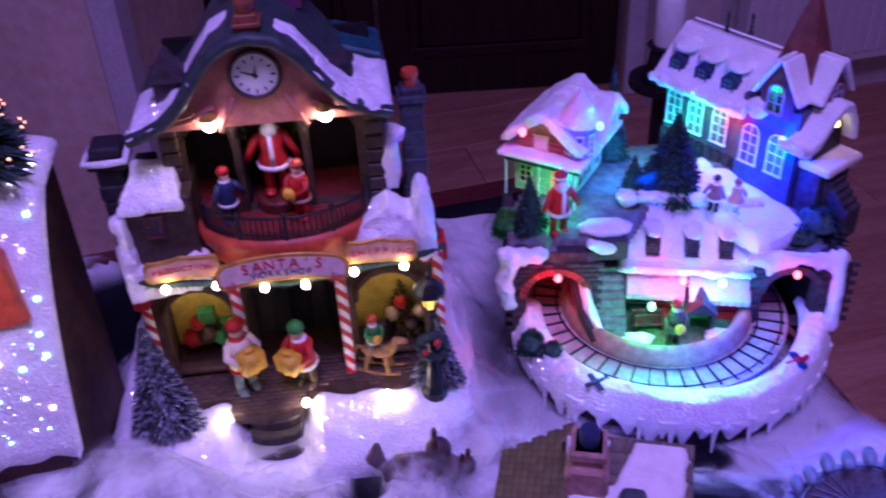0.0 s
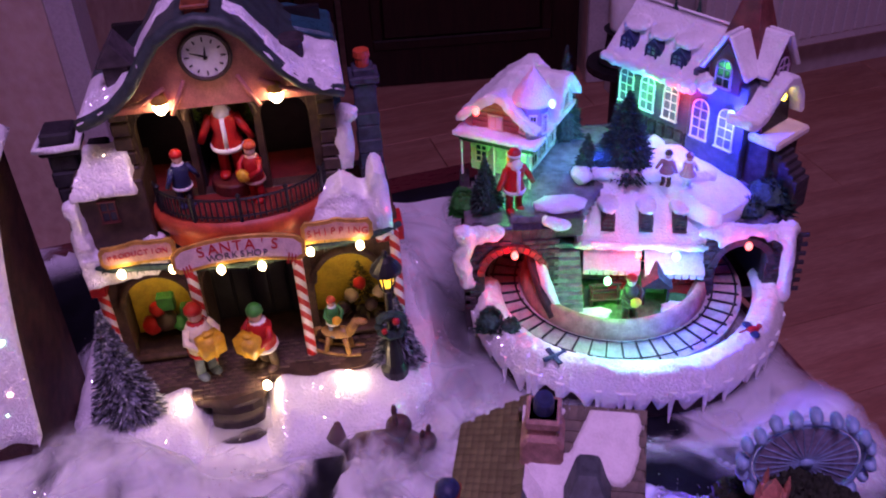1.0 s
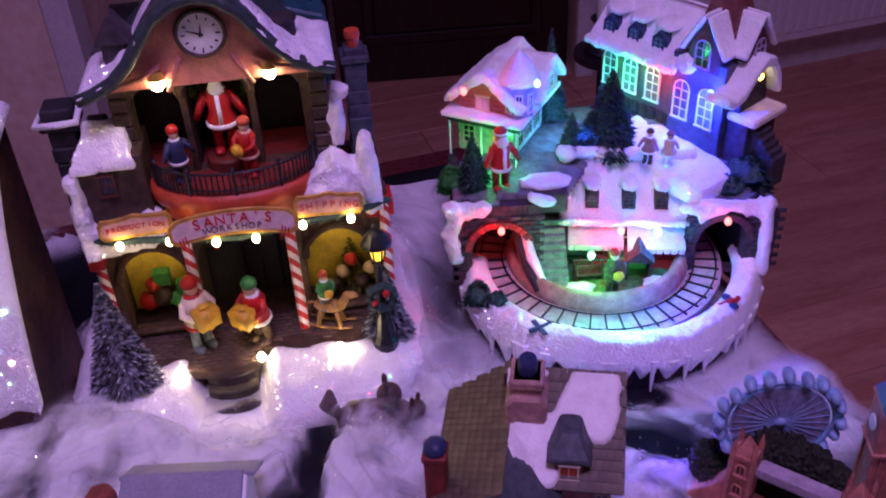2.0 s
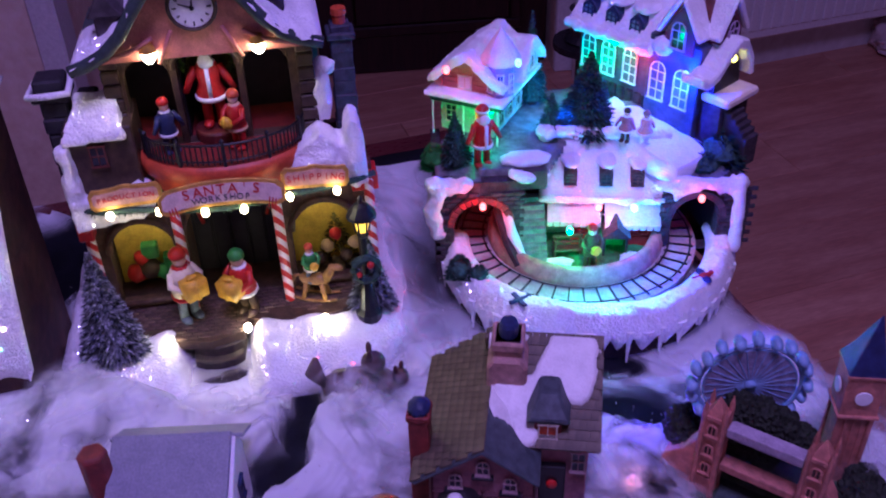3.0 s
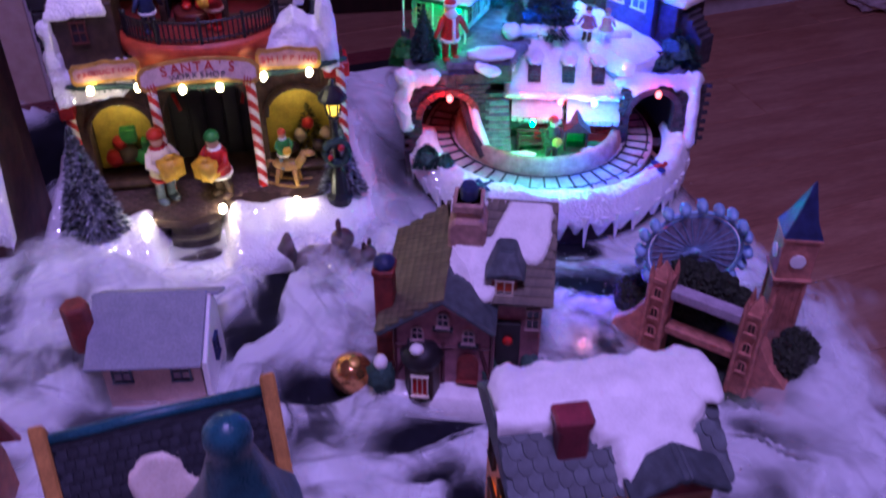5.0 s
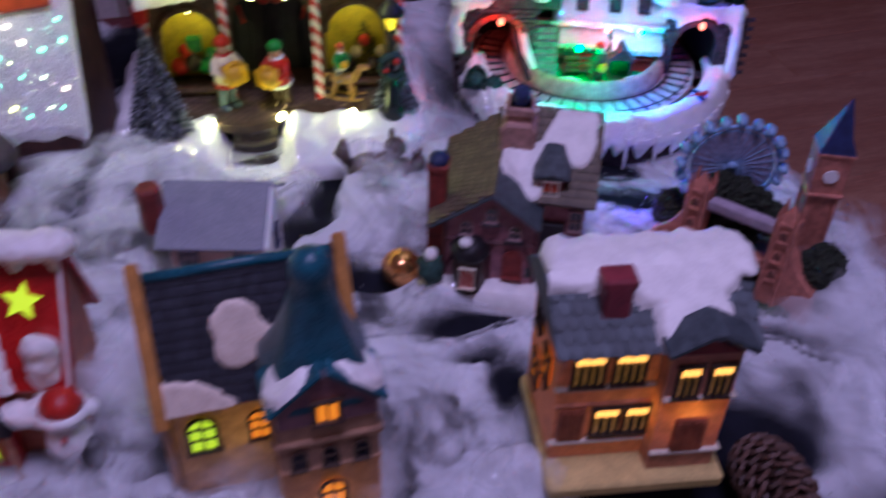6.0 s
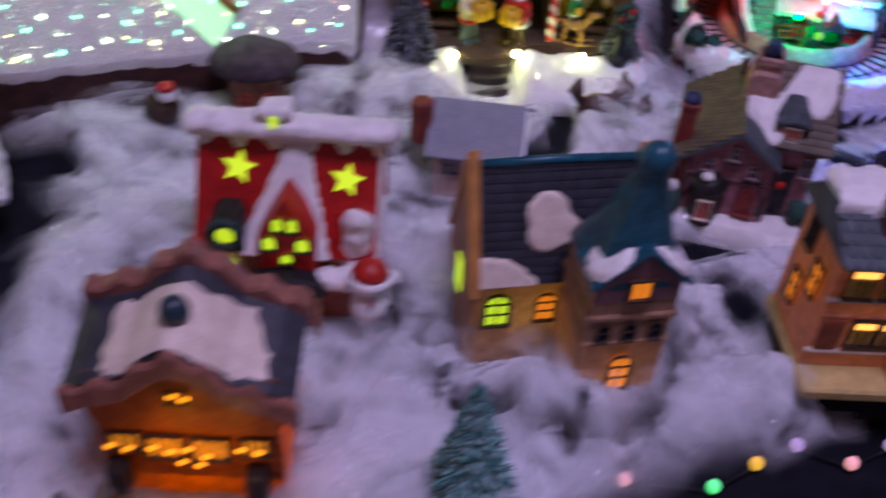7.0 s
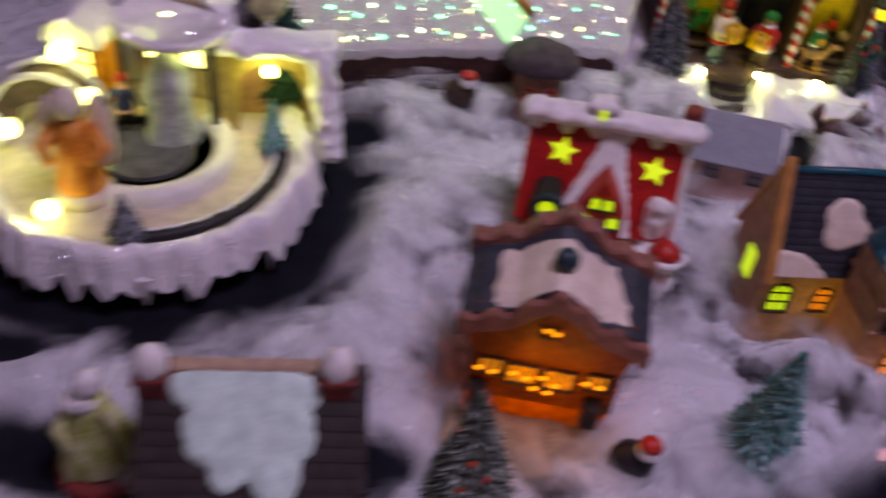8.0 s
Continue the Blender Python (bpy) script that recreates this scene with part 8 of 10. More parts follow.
for z0, z1, row in ((0.074, 0.097, ((tww, -0.0275, -0.036, 0.0175), (tww, -0.0275, -0.013, 0.0175), (bayp, -0.0405, 0.0155, 0.012), (bayp, -0.0405, 0.0335, 0.012))),
                    (0.032, 0.053, ((tww, -0.0275, -0.0215, 0.0150), (tww, -0.0275, -0.0035, 0.0140)))):
    for wallob, y, c, w in row:
        win = lattice_window(wallob, c, w, z0, z1, y, BROWN, DIMPANE, cols=1, rows=1, thick=0.0018)
        bm = bmesh.new()
        box(bm, c - w / 2 + 0.0008, c + w / 2 - 0.0008, y - 0.0026, y - 0.0008, z1 - 0.0054, z1 - 0.0012)
        part("lit_transom", bm, PANE_Y, win, "glowing yellow transom")
        for k in range(3 if w > 0.015 else 2):
            bm = bmesh.new()
            x = c - w / 2 + w * (k + 1) / (4 if w > 0.015 else 3)
            box(bm, x - 0.0009, x + 0.0009, y - 0.0030, y - 0.0004, z0, z1 - 0.0075)
            part("mullion", bm, DARK, win)
for wallob, y, c, w in ((tww, -0.0275, -0.0415, 0.0150), (bayp, -0.0405, 0.0245, 0.0190)):
    bm = bmesh.new()
    box(bm, c - w / 2, c + w / 2, y - 0.0016, y + 0.001, 0.026, 0.054)
    dr = part("door", bm, mat("orange_brown_door", (0.34, 0.10, 0.05), 0.45, 0.3) if c < 0 else bpy.data.materials["orange_brown_door"], wallob, "orange-brown panelled door", bev=0.0006)
    for k in range(4):
        bm = bmesh.new()
        x = c - w / 2 + w * (k + 0.5) / 4
        box(bm, x - w * 0.09, x + w * 0.09, y - 0.0024, y - 0.0014, 0.028, 0.052)
        part("door_panel", bm, bpy.data.materials["orange_brown_door"], dr, bev=0.0003)
for z in (0.050, 0.062):
    bm = bmesh.new()
    box(bm, -0.052, 0.003, -0.0285, -0.026, z + 0.006, z + 0.0075)
    part("wall_moulding", bm, PEACH, tww, bev=0.0004)
bm = bmesh.new()
box(bm, -0.056, 0.050, -0.050, 0.042, 0.0, 0.010)
pl = part("plinth", bm, mat("yellow_cream_plinth", (0.55, 0.42, 0.16), 0.5, 0.15), tow, "yellow-cream plinth", bev=0.002)
RT = axes((-0.058, -0.038, 0.104), (1, 0, 0), (0, 0.042, 0.024))
bm = bmesh.new()
prism(bm, [(-0.038, 0.104), (0.004, 0.128), (0.020, 0.128), (0.050, 0.104)], -0.056, 0.058, xf(0, 0, 0, 0, 0, 90))
tro = part("roof", bm, SLATE, tow, "grey-blue slate roof", bev=0.0012)
tile_roof(tro, RT, 0.114, 0.048, 15, 6, SLATE, rounded=True)
bm = bmesh.new()
for k in range(27):
    ball(bm, (-0.050 + k * 0.0040, 0.014 + 0.005 * noise.noise((k * .6, 0, 0)), 0.129), (0.008, 0.020, 0.007 + 0.002 * noise.noise((k * .5, 4, 0))), sub=2, amp=0.2, freq=1.5, seed=k)
melt(part("ridge_snow", bm, SNOW_PLAIN, tro, "thick rounded snow", smooth=True), 0.0022, 3)
bm = bmesh.new()
snow_patch(bm, RT @ xf(0, 0, 0.0015), 0.114, 0.048, blobs((0.64, 0.85, 0.30, 0.38), (0.66, 0.40, 0.17, 0.5), (0.2, 1.0, 0.3, 0.26), (0.56, 0.22, 0.07, 0.28), (0.76, 0.35, 0.11, 0.4)), 0.008, 50)
part("roof_snow", bm, SNOW_PLAIN, tro, "snow sliding down the slates", smooth=True)
bm = bmesh.new()
for sx in (-1, 1):
    slab(bm, axes((0.024 + sx * 0.0235, -0.047 if sx > 0 else -0.025, 0.1085), (0, sx, 0), (-sx * 0.0235, 0, 0.0140)), 0.022, 0.0273, -0.0045)
tube(bm, [(0.024, -0.0475, 0.1235), (0.024, -0.0245, 0.1235)], 0.0032, 8)
part("bay_roof", bm, SLATE, tow, "slate bay gable roof", bev=0.001)
bm = bmesh.new()
prism(bm, [(0.006, 0.107), (0.042, 0.107), (0.024, 0.1185)], -0.0420, -0.039)
part("bay_pediment", bm, BRICK_R, tow)
bm = bmesh.new()
prism(bm, [(-0.031, 0.112), (-0.015, 0.112), (-0.0155, 0.134), (-0.0135, 0.136), (-0.0135, 0.142), (-0.0325, 0.142), (-0.0325, 0.136), (-0.0305, 0.134)], -0.020, -0.005)
part("chimney", bm, mat("plum_red_paint", (0.20, 0.03, 0.045), 0.4, 0.2), tow, "plum-red chimney", bev=0.0015)
MS = xf(-0.052, 0.006, 0, 0, 0, -90)
for c, z in ((-0.012, 0.076), (0.012, 0.056), (-0.010, 0.030)):
    lattice_window(tww, c, 0.012, z, z + 0.024, -0.0008, BROWN, PANE_D if z > 0.07 else PANE_O, cols=2, rows=2, m=MS)

lamp("house_bulb", 0.146, 0.146, TABLE + 0.105, 0.024, (1.0, 0.45, 0.18), 0.008)

lamp("house_bulb", 0.177, 0.112, TABLE + 0.105, 0.012, (1.0, 0.45, 0.18), 0.006)

# red star house
sta = thing("star_house", "red toy house with yellow stars under thick snow", "village house", -0.258, 0.185, TABLE, 4)
bm = bmesh.new()
box(bm, -0.060, 0.062, -0.034, 0.028, 0.0, 0.070)
prism(bm, [(-0.034, 0.070), (0.028, 0.070), (0.012, 0.142)], -0.062, 0.060, xf(0, 0, 0, 0, 0, 90))
sw = part("wall", bm, mat("orange_brown_wall", (0.32, 0.10, 0.05), 0.5, 0.25, 120, 0.3), sta)
RS = axes((-0.066, -0.038, 0.064), (1, 0, 0), (0, 0.048, 0.082))
bm = bmesh.new()
slab(bm, RS, 0.132, 0.095, 0.004)
slab(bm, axes((0.066, 0.046, 0.064), (-1, 0, 0), (0, -0.036, 0.082)), 0.132, 0.0895, 0.004)
sr = part("roof", bm, mat("deep_red_glaze", (0.36, 0.008, 0.014), 0.3, 0.2, 90, 0.15, coat=0.3), sta, "deep red roof", bev=0.001)
for u, v in ((0.030, 0.062), (0.106, 0.058)):
    bm = bmesh.new()
    pts = [((0.0125 if k % 2 == 0 else 0.0056) * math.sin(math.pi * k / 5 + 0.15), (0.0125 if k % 2 == 0 else 0.0056) * math.cos(math.pi * k / 5 + 0.15)) for k in range(10)]
    add(bm, [(x, y, 0.0004) for x, y in pts] + [(x, y, 0.0022) for x, y in pts], [tuple(range(10, 20))] + [(k, (k + 1) % 10, (k + 1) % 10 + 10, k + 10) for k in range(10)], RS @ xf(u, v, 0))
    part("star", bm, PANE_L, sr, "glowing yellow star opening")
bm = bmesh.new()
for k in range(27):
    ball(bm, (-0.066 + k * 0.0051, 0.004 + 0.002 * noise.noise((k * .5, 0, 0)), 0.147), (0.009, 0.013, 0.009 + 0.002 * noise.noise((k * .7, 1, 0))), sub=2, amp=0.2, freq=1.6, seed=k)
melt(part("ridge_snow", bm, SNOW_PLAIN, sr, "thick white snow along the ridge", smooth=True), 0.0022, 3)
bm = bmesh.new()
snow_patch(bm, RS, 0.132, 0.095, lambda u, v: max(0.9 - abs(u - 0.53 - (0.8 - v) * 0.16) * 13, 0.9 - abs(u - 0.53 + (0.8 - v) * 0.30) * 13, (v - 0.86 + 0.06 * math.sin(u * 34)) * 6, (u - 0.97) * 20, -0.3)
           + 0.15 * noise.noise((u * 12, v * 12, 0)), 0.006, 60)
part("roof_snow", bm, SNOW_PLAIN, sr, "white snow dripping down the roof", smooth=True)
bm = bmesh.new()
box(bm, -0.021, 0.000, -0.002, 0.018, 0.135, 0.163)
for k in range(5):
    ball(bm, (-0.020 + 0.0048 * k, -0.002, 0.161 - 0.002 * (k % 2)), (0.0045, 0.004, 0.005), sub=2)
melt(part("chimney", bm, SNOW_PLAIN, sta, "snow-covered square chimney", smooth=True), 0.0020, 3)
bm = bmesh.new()
box(bm, -0.0125, -0.0080, -0.0065, -0.0040, 0.151, 0.160)
part("chimney_mark", bm, PANE_L, sta, "small yellow opening")
bm = bmesh.new()
prism(bm, [(-0.018, 0.0), (0.022, 0.0), (0.022, 0.088), (0.002, 0.123), (-0.018, 0.088)], -0.046, -0.02)
fg = part("front_gable", bm, REDP, sta, "red front gable", bev=0.0008)
for c, z, w, h in ((-0.0035, 0.095, 0.008, 0.012), (0.0065, 0.095, 0.008, 0.012), (-0.010, 0.078, 0.010, 0.012), (0.013, 0.078, 0.010, 0.012), (0.0015, 0.066, 0.009, 0.009)):
    lattice_window(fg, c, w, z, z + h, -0.0465, DARK, PANE_L, arch=True, cols=1, rows=1)
bm = bmesh.new()
prism(bm, [(-0.026, 0.045), (0.030, 0.045), (0.026, 0.058), (0.002, 0.062), (-0.022, 0.058)], -0.060, -0.044)
part("porch_roof", bm, DARK, sta, "dark porch roof", bev=0.002)
lattice_window(fg, 0.002, 0.020, 0.012, 0.040, -0.0466, OCHRE, PANE_L, cols=2, rows=2)
for x in (-0.020, 0.024):
    bm = bmesh.new()
    lathe(bm, [(0.002, 0.0), (0.002, 0.046)], 8, xf(x, -0.056, 0))
    part("porch_post", bm, OCHRE, sta)
bm = bmesh.new()
prism(bm, [(-0.053, 0.070), (-0.029, 0.070), (-0.029, 0.092), (-0.034, 0.098), (-0.048, 0.098), (-0.053, 0.092)], -0.043, -0.010)
sd = part("dormer", bm, DARK, sta, "small dark dormer", bev=0.001)
lattice_window(sd, -0.041, 0.014, 0.079, 0.093, -0.0435, BRICK_R, PANE_L, arch=True, cols=1, rows=1)
bm = bmesh.new()
tube(bm, [(-0.041 + 0.011 * math.cos(a), -0.046, 0.087 + 0.011 * math.sin(a)) for a in [2 * math.pi * k / 20 for k in range(20)]], [0.0030 + 0.0008 * math.sin(k * 2.6) for k in range(20)], 6, True)
part("dormer_wreath", bm, FIR, sd, "dark wreath round the window", smooth=True)
lattice_window(sw, -0.042, 0.015, 0.036, 0.060, -0.0345, OCHRE, PANE_L, arch=True, cols=2, rows=2)
bm = bmesh.new()
for k in range(8):
    ball(bm, (0.049 + 0.004 * noise.noise((k, 0, 0)), -0.029, 0.056 + k * 0.0055), (0.012, 0.009, 0.008), sub=2, amp=0.3, freq=1.7, seed=k)
for k in range(6):
    ball(bm, (0.022 + k * 0.006, -0.045, 0.052 + 0.002 * math.sin(k * 2)), (0.009, 0.010, 0.007), sub=2, amp=0.3, freq=1.7, seed=k)
melt(part("snow_drift", bm, SNOW_PLAIN, sta, smooth=True), 0.0022, 3)
for k, (x, y) in enumerate(((-0.056, -0.046), (-0.040, -0.050))):
    bm = bmesh.new()
    ball(bm, (x, y, 0.026), (0.011, 0.011, 0.020), sub=3, amp=0.35, freq=3, seed=k)
    part("shrub", bm, FIR, sta, smooth=True)
# a snow-capped round figure beside it
bm = bmesh.new()
ball(bm, (0, 0, 0.034), (0.018, 0.016, 0.022), sub=3, amp=0.08, freq=2)
paint(bm, 0)
ball(bm, (0, 0, 0.060), (0.019, 0.016, 0.013), sub=3, amp=0.1, freq=2)
lathe(bm, [(0.020, 0.060), (0.0215, 0.064), (0.019, 0.068)], 14)
ball(bm, (0.020, 0.002, 0.062), 0.007, sub=2)
paint(bm, 0)
lathe(bm, [(0.018, 0.067), (0.014, 0.076), (0.006, 0.082), (0.001, 0.083)], 14)
ball(bm, (0, -0.016, 0.046), (0.002, 0.003, 0.004), sub=2)
paint(bm, 1)
ball(bm, (0.016, -0.006, 0.022), (0.012, 0.012, 0.016), sub=2, amp=0.2, freq=2)
paint(bm, 2)
tagged(part("snowman_figure", bm, [WHITEP, REDP, DARK], None, smooth=True, m=pose(-0.193, 0.134, TABLE + 0.010, -6, 0, 10) @ Matrix.Scale(0.80, 4)), "white round toy figure in a red cap in the snow", "figurine")

# orange barn
barn = thing("market_stall", "orange-lit wooden toy hall with wavy gables", "village house", -0.272, -0.012, TABLE, 5)
ORW = mat("orange_brown_board", (0.42, 0.12, 0.03), 0.45, 0.25, 100, 0.3)
lit_through(ORW, 0.42)
bm = bmesh.new()
box(bm, -0.050, 0.052, -0.012, 0.032, 0.0, 0.124)
bnw = part("wall", bm, ORW, barn, "orange boarded wall", bev=0.001)
sb = bmesh.new()
box(sb, -0.051, 0.053, -0.0012, 0, 0.0, 0.0072)
BOARD = shared("board", sb, ORW)
for k in range(10):
    piece("board", BOARD, bnw, xf(0, -0.0125, 0.040 + k * 0.009, -6, 0, 0))
BP = [(-0.062, 0.120), (-0.050, 0.126), (-0.039, 0.129), (-0.028, 0.133), (-0.016, 0.145), (-0.004, 0.153), (0.004, 0.153), (0.016, 0.145), (0.028, 0.133), (0.039, 0.129), (0.050, 0.126), (0.063, 0.118)]
for v0, dz, nm in ((-0.024, 0.0, "front_gable"), (0.034, 0.020, "rear_gable")):
    bm = bmesh.new()
    LOBE = [(x, z + dz + 0.0026 * math.cos(x * 310) + 0.001 * noise.noise((x * 200, dz, 2))) for x, z in zip(np.linspace(-0.064, 0.065, 48), np.interp(np.linspace(-0.064, 0.065, 48), [q[0] for q in BP], [q[1] for q in BP]))]
    prism(bm, LOBE + [(x, z - 0.017 - 0.003 * math.cos(x * 310)) for x, z in reversed(LOBE)], v0, v0 + (0.007 if dz == 0 else 0.014))
    part(nm, bm, mat("mauve_brown_fascia", (0.26, 0.11, 0.08), 0.45, 0.25), barn, "wavy brown gable board", bev=0.0018)
bm = bmesh.new()
prism(bm, [(x * 0.96, z - 0.004) for x, z in BP] + [(0.052, 0.085), (-0.050, 0.085)], -0.016, 0.032)
part("gable_fill", bm, ORW, barn)
bm = bmesh.new()
add(bm, [(x, -0.020, z) for x, z in BP] + [(x, 0.034, z + 0.012) for x, z in BP], [(i, i + 1, i + 13, i + 12) for i in range(11)])
bnr = part("roof", bm, DKROOF, barn, "dark shingled roof")
bm = bmesh.new()
n = 44
v, f = [], []
for i in range(n + 1):
    x = -0.052 + 0.102 * i / n
    z = np.interp(x, [q[0] for q in BP], [q[1] for q in BP])
    for j in range(15):
        y = -0.019 + 0.051 * j / 14
        inside = 1 - max(abs(x) / 0.046, abs(y - 0.002 - 0.20 * abs(x)) / 0.024) + 0.25 * noise.noise((x * 70, y * 70, 2))
        v.append((x, y, float(z) + 0.0075 * (j / 14) + (0.0055 * min(1, max(0, inside) * 4) ** 0.5 - 0.001)))
for i in range(n):
    for j in range(14):
        f.append((i * 15 + j, i * 15 + j + 1, i * 15 + j + 16, i * 15 + j + 15))
add(bm, v, f)
part("roof_snow", bm, SNOW_CREAM, bnr, "cream snow on the hall roof", smooth=True)
bm = bmesh.new()
ball(bm, (0.0, 0.0, 0.165), (0.0082, 0.0082, 0.0088), sub=3)
lathe(bm, [(0.006, 0.148), (0.005, 0.158)], 10)
part("roof_ball", bm, mat("dark_teal_ball", (0.02, 0.04, 0.05), 0.35, 0.2), barn, "dark round roof ornament", smooth=True)
GLOWIN = mat("amber_lit_inside", (0.55, 0.22, 0.05), 0.5, 0.5, 130, 0.2, glow=(1, 0.28, 0.05), strength=0.40)
for c, w, z0, z1 in ((-0.036, 0.016, 0.066, 0.080), (-0.014, 0.020, 0.060, 0.078), (0.012, 0.020, 0.060, 0.078), (0.038, 0.014, 0.066, 0.080), (-0.002, 0.010, 0.110, 0.118)):
    lattice_window(bnw, c, w, z0, z1, -0.0145, BROWN, GLOWIN, cols=3, rows=1, thick=0.0016)
AMBER = glow_mat("amber_bulbs", (1, 0.27, 0.04), 1.8)
for k, (x, z) in enumerate(((-0.044, .066), (-0.034, .064), (-0.02, .066), (-0.010, .063), (0.0, .066), (0.010, .060), (-0.004, .054), (0.006, .052), (0.030, .068), (0.040, .066), (-0.003, .106), (0.003, .104))):
    bm = bmesh.new()
    ball(bm, (x, -0.019, z + 0.006 if z < .09 else z + 0.012), (0.0029, 0.0018, 0.0012), sub=2)
    part("amber_bulb", bm, AMBER, barn, "small amber light")
for x in (-0.042, 0.038):
    bm = bmesh.new()
    box(bm, x - 0.006, x + 0.006, -0.026, -0.013, 0.034, 0.056)
    part("window_box", bm, DARK, barn, "dark planter", bev=0.001)
bm = bmesh.new()
mound(bm, -0.062, 0.066, -0.066, -0.010, 34, 18, lambda x, y: 0.022 + 0.006 * noise.noise((x * 50, y * 50, 0)) - 0.010 * max(0, (-y - 0.045) / 0.02), 0.0)
part("ground_base", bm, mat("tan_ground", (0.26, 0.20, 0.13), 0.6, 0.3, 70, 0.4), barn, "tan painted ground", smooth=True)
lamp("hall_light", -0.272, 0.000, TABLE + 0.062, 0.14, (1.0, 0.33, 0.06), 0.008)
lamp("hall_light", -0.275, -0.052, 0.030, 0.020, (1.0, 0.33, 0.06))
lamp("hall_light", -0.245, -0.050, 0.028, 0.014, (1.0, 0.33, 0.06))

# dark-roofed house with two snow-capped chimneys
dkh = thing("dark_house", "dark brown toy house with snow-capped brick chimneys", "village house", -0.434, -0.141, TABLE, 17)
bm = bmesh.new()
box(bm, -0.056, 0.060, -0.050, 0.030, 0.0, 0.090)
dkw = part("wall", bm, BROWN, dkh, bev=0.001)
RD = axes((-0.064, -0.062, 0.080), (1, 0, 0), (0, 0.072, 0.050))
bm = bmesh.new()
slab(bm, RD, 0.132, 0.088, 0.004)
slab(bm, axes((0.068, 0.046, 0.096), (-1, 0, 0), (0, -0.036, 0.034)), 0.132, 0.05, 0.004)
DKBR = mat("dark_brown_shingle", (0.022, 0.014, 0.012), 0.7, 0.35, 140, 0.4, rnd=0.3)
dkr = part("roof", bm, DKBR, dkh, "dark brown shingle roof", bev=0.001)
tile_roof(dkr, RD, 0.132, 0.088, 20, 10, DKBR)
bm = bmesh.new()
snow_patch(bm, RD, 0.132, 0.088, blobs((0.46, 0.86, 0.36, 0.22), (0.42, 0.62, 0.24, 0.32), (0.54, 0.60, 0.24, 0.36), (0.60, 0.34, 0.12, 0.24), (0.40, 0.38, 0.09, 0.2)), 0.007, 54)
part("roof_snow", bm, mat("pale_teal_snow", (0.60, 0.76, 0.66), 0.55, 0.12), dkr, "greenish-white snow sheet on the roof", smooth=True)
bm = bmesh.new()
box(bm, -0.052, 0.046, 0.006, 0.016, 0.128, 0.136)
part("ridge_board", bm, TAN, dkr, "tan ridge board", bev=0.0015)
for x in (-0.056, 0.050):
    chimney(dkh, x, 0.004, 0.0, 0.138, 0.018, BRICK_R, 0.014, SNOW_PLAIN, "red brick chimney with a round snow cap")
for c in (-0.03, 0.03):
    lattice_window(dkw, c, 0.014, 0.03, 0.055, -0.0505, CREAM, PANE_D)

# yellow-green nativity-like ornament: a seated robed toy group becomes one plain ornament
bm = bmesh.new()
lathe(bm, [(0.020, 0.008), (0.021, 0.014), (0.014, 0.034), (0.010, 0.052), (0.0075, 0.062)], 14)
for v_ in bm.verts:
    v_.co += Vector((v_.co.x, v_.co.y, 0)) * 0.35 * noise.noise(v_.co * 70)
tube(bm, [(0.010, -0.004, 0.056), (0.021, -0.008, 0.044), (0.024, -0.010, 0.026)], [0.005, 0.006, 0.004], 8)
tube(bm, [(-0.009, -0.004, 0.054), (-0.016, -0.010, 0.040), (-0.010, -0.016, 0.032)], [0.005, 0.005, 0.003], 8)
paint(bm, 0)
ball(bm, (0.001, 0, 0.068), (0.008, 0.008, 0.009), sub=3, amp=0.2, freq=2)
ball(bm, (-0.004, -0.004, 0.058), (0.011, 0.007, 0.006), sub=3, amp=0.3, freq=2)
paint(bm, 1)
lathe(bm, [(0.026, 0), (0.027, 0.006), (0.022, 0.010)], 16)
paint(bm, 2)
tagged(part("robed_figurine", bm, [mat("yellow_green_glaze", (0.62, 0.70, 0.08), 0.35, 0.5, 60, 0.3, col2=(0.85, 0.88, 0.50)), WHITEP, BRICK_R], None, smooth=True, m=pose(-0.545, -0.140, TABLE, 0, 0, 10) @ Matrix.Diagonal((1.15, 1.15, 1.3, 1))), "yellow-green glazed toy figurine on a round base", "figurine")

# free-standing small trees
fir("toy_tree", "teal bottle-brush tree standing in the cotton", -0.110, -0.006, TABLE + 0.004, 0.125, 0.030, FIR_TEAL, 51, 1900, 0.011, "loose trees")
fir("toy_tree", "snow-dusted bottle-brush tree near the hall", -0.303, -0.104, TABLE + 0.004, 0.125, 0.034, mat("dusted_green_needles", (0.10, 0.16, 0.11), 0.8, 0.4, 250, 0.0, island=0.8, col2=(0.45, 0.48, 0.42)), 52, 1900, 0.012, "loose trees")

bt = bpy.data.objects["toy_tree.001"]
rs = random.Random(9)
for k in range(7):
    q, a = rs.uniform(0.05, 0.8), rs.uniform(3.4, 6.6)
    rr = 0.034 * (1 - q) + 0.002
    bm = bmesh.new()
    ball(bm, (rr * math.cos(a), rr * math.sin(a), 0.012 + 0.11 * q), 0.0024, sub=2)
    part("berry", bm, REDP if k % 3 else ORANGE, bt, "red berry", smooth=True)

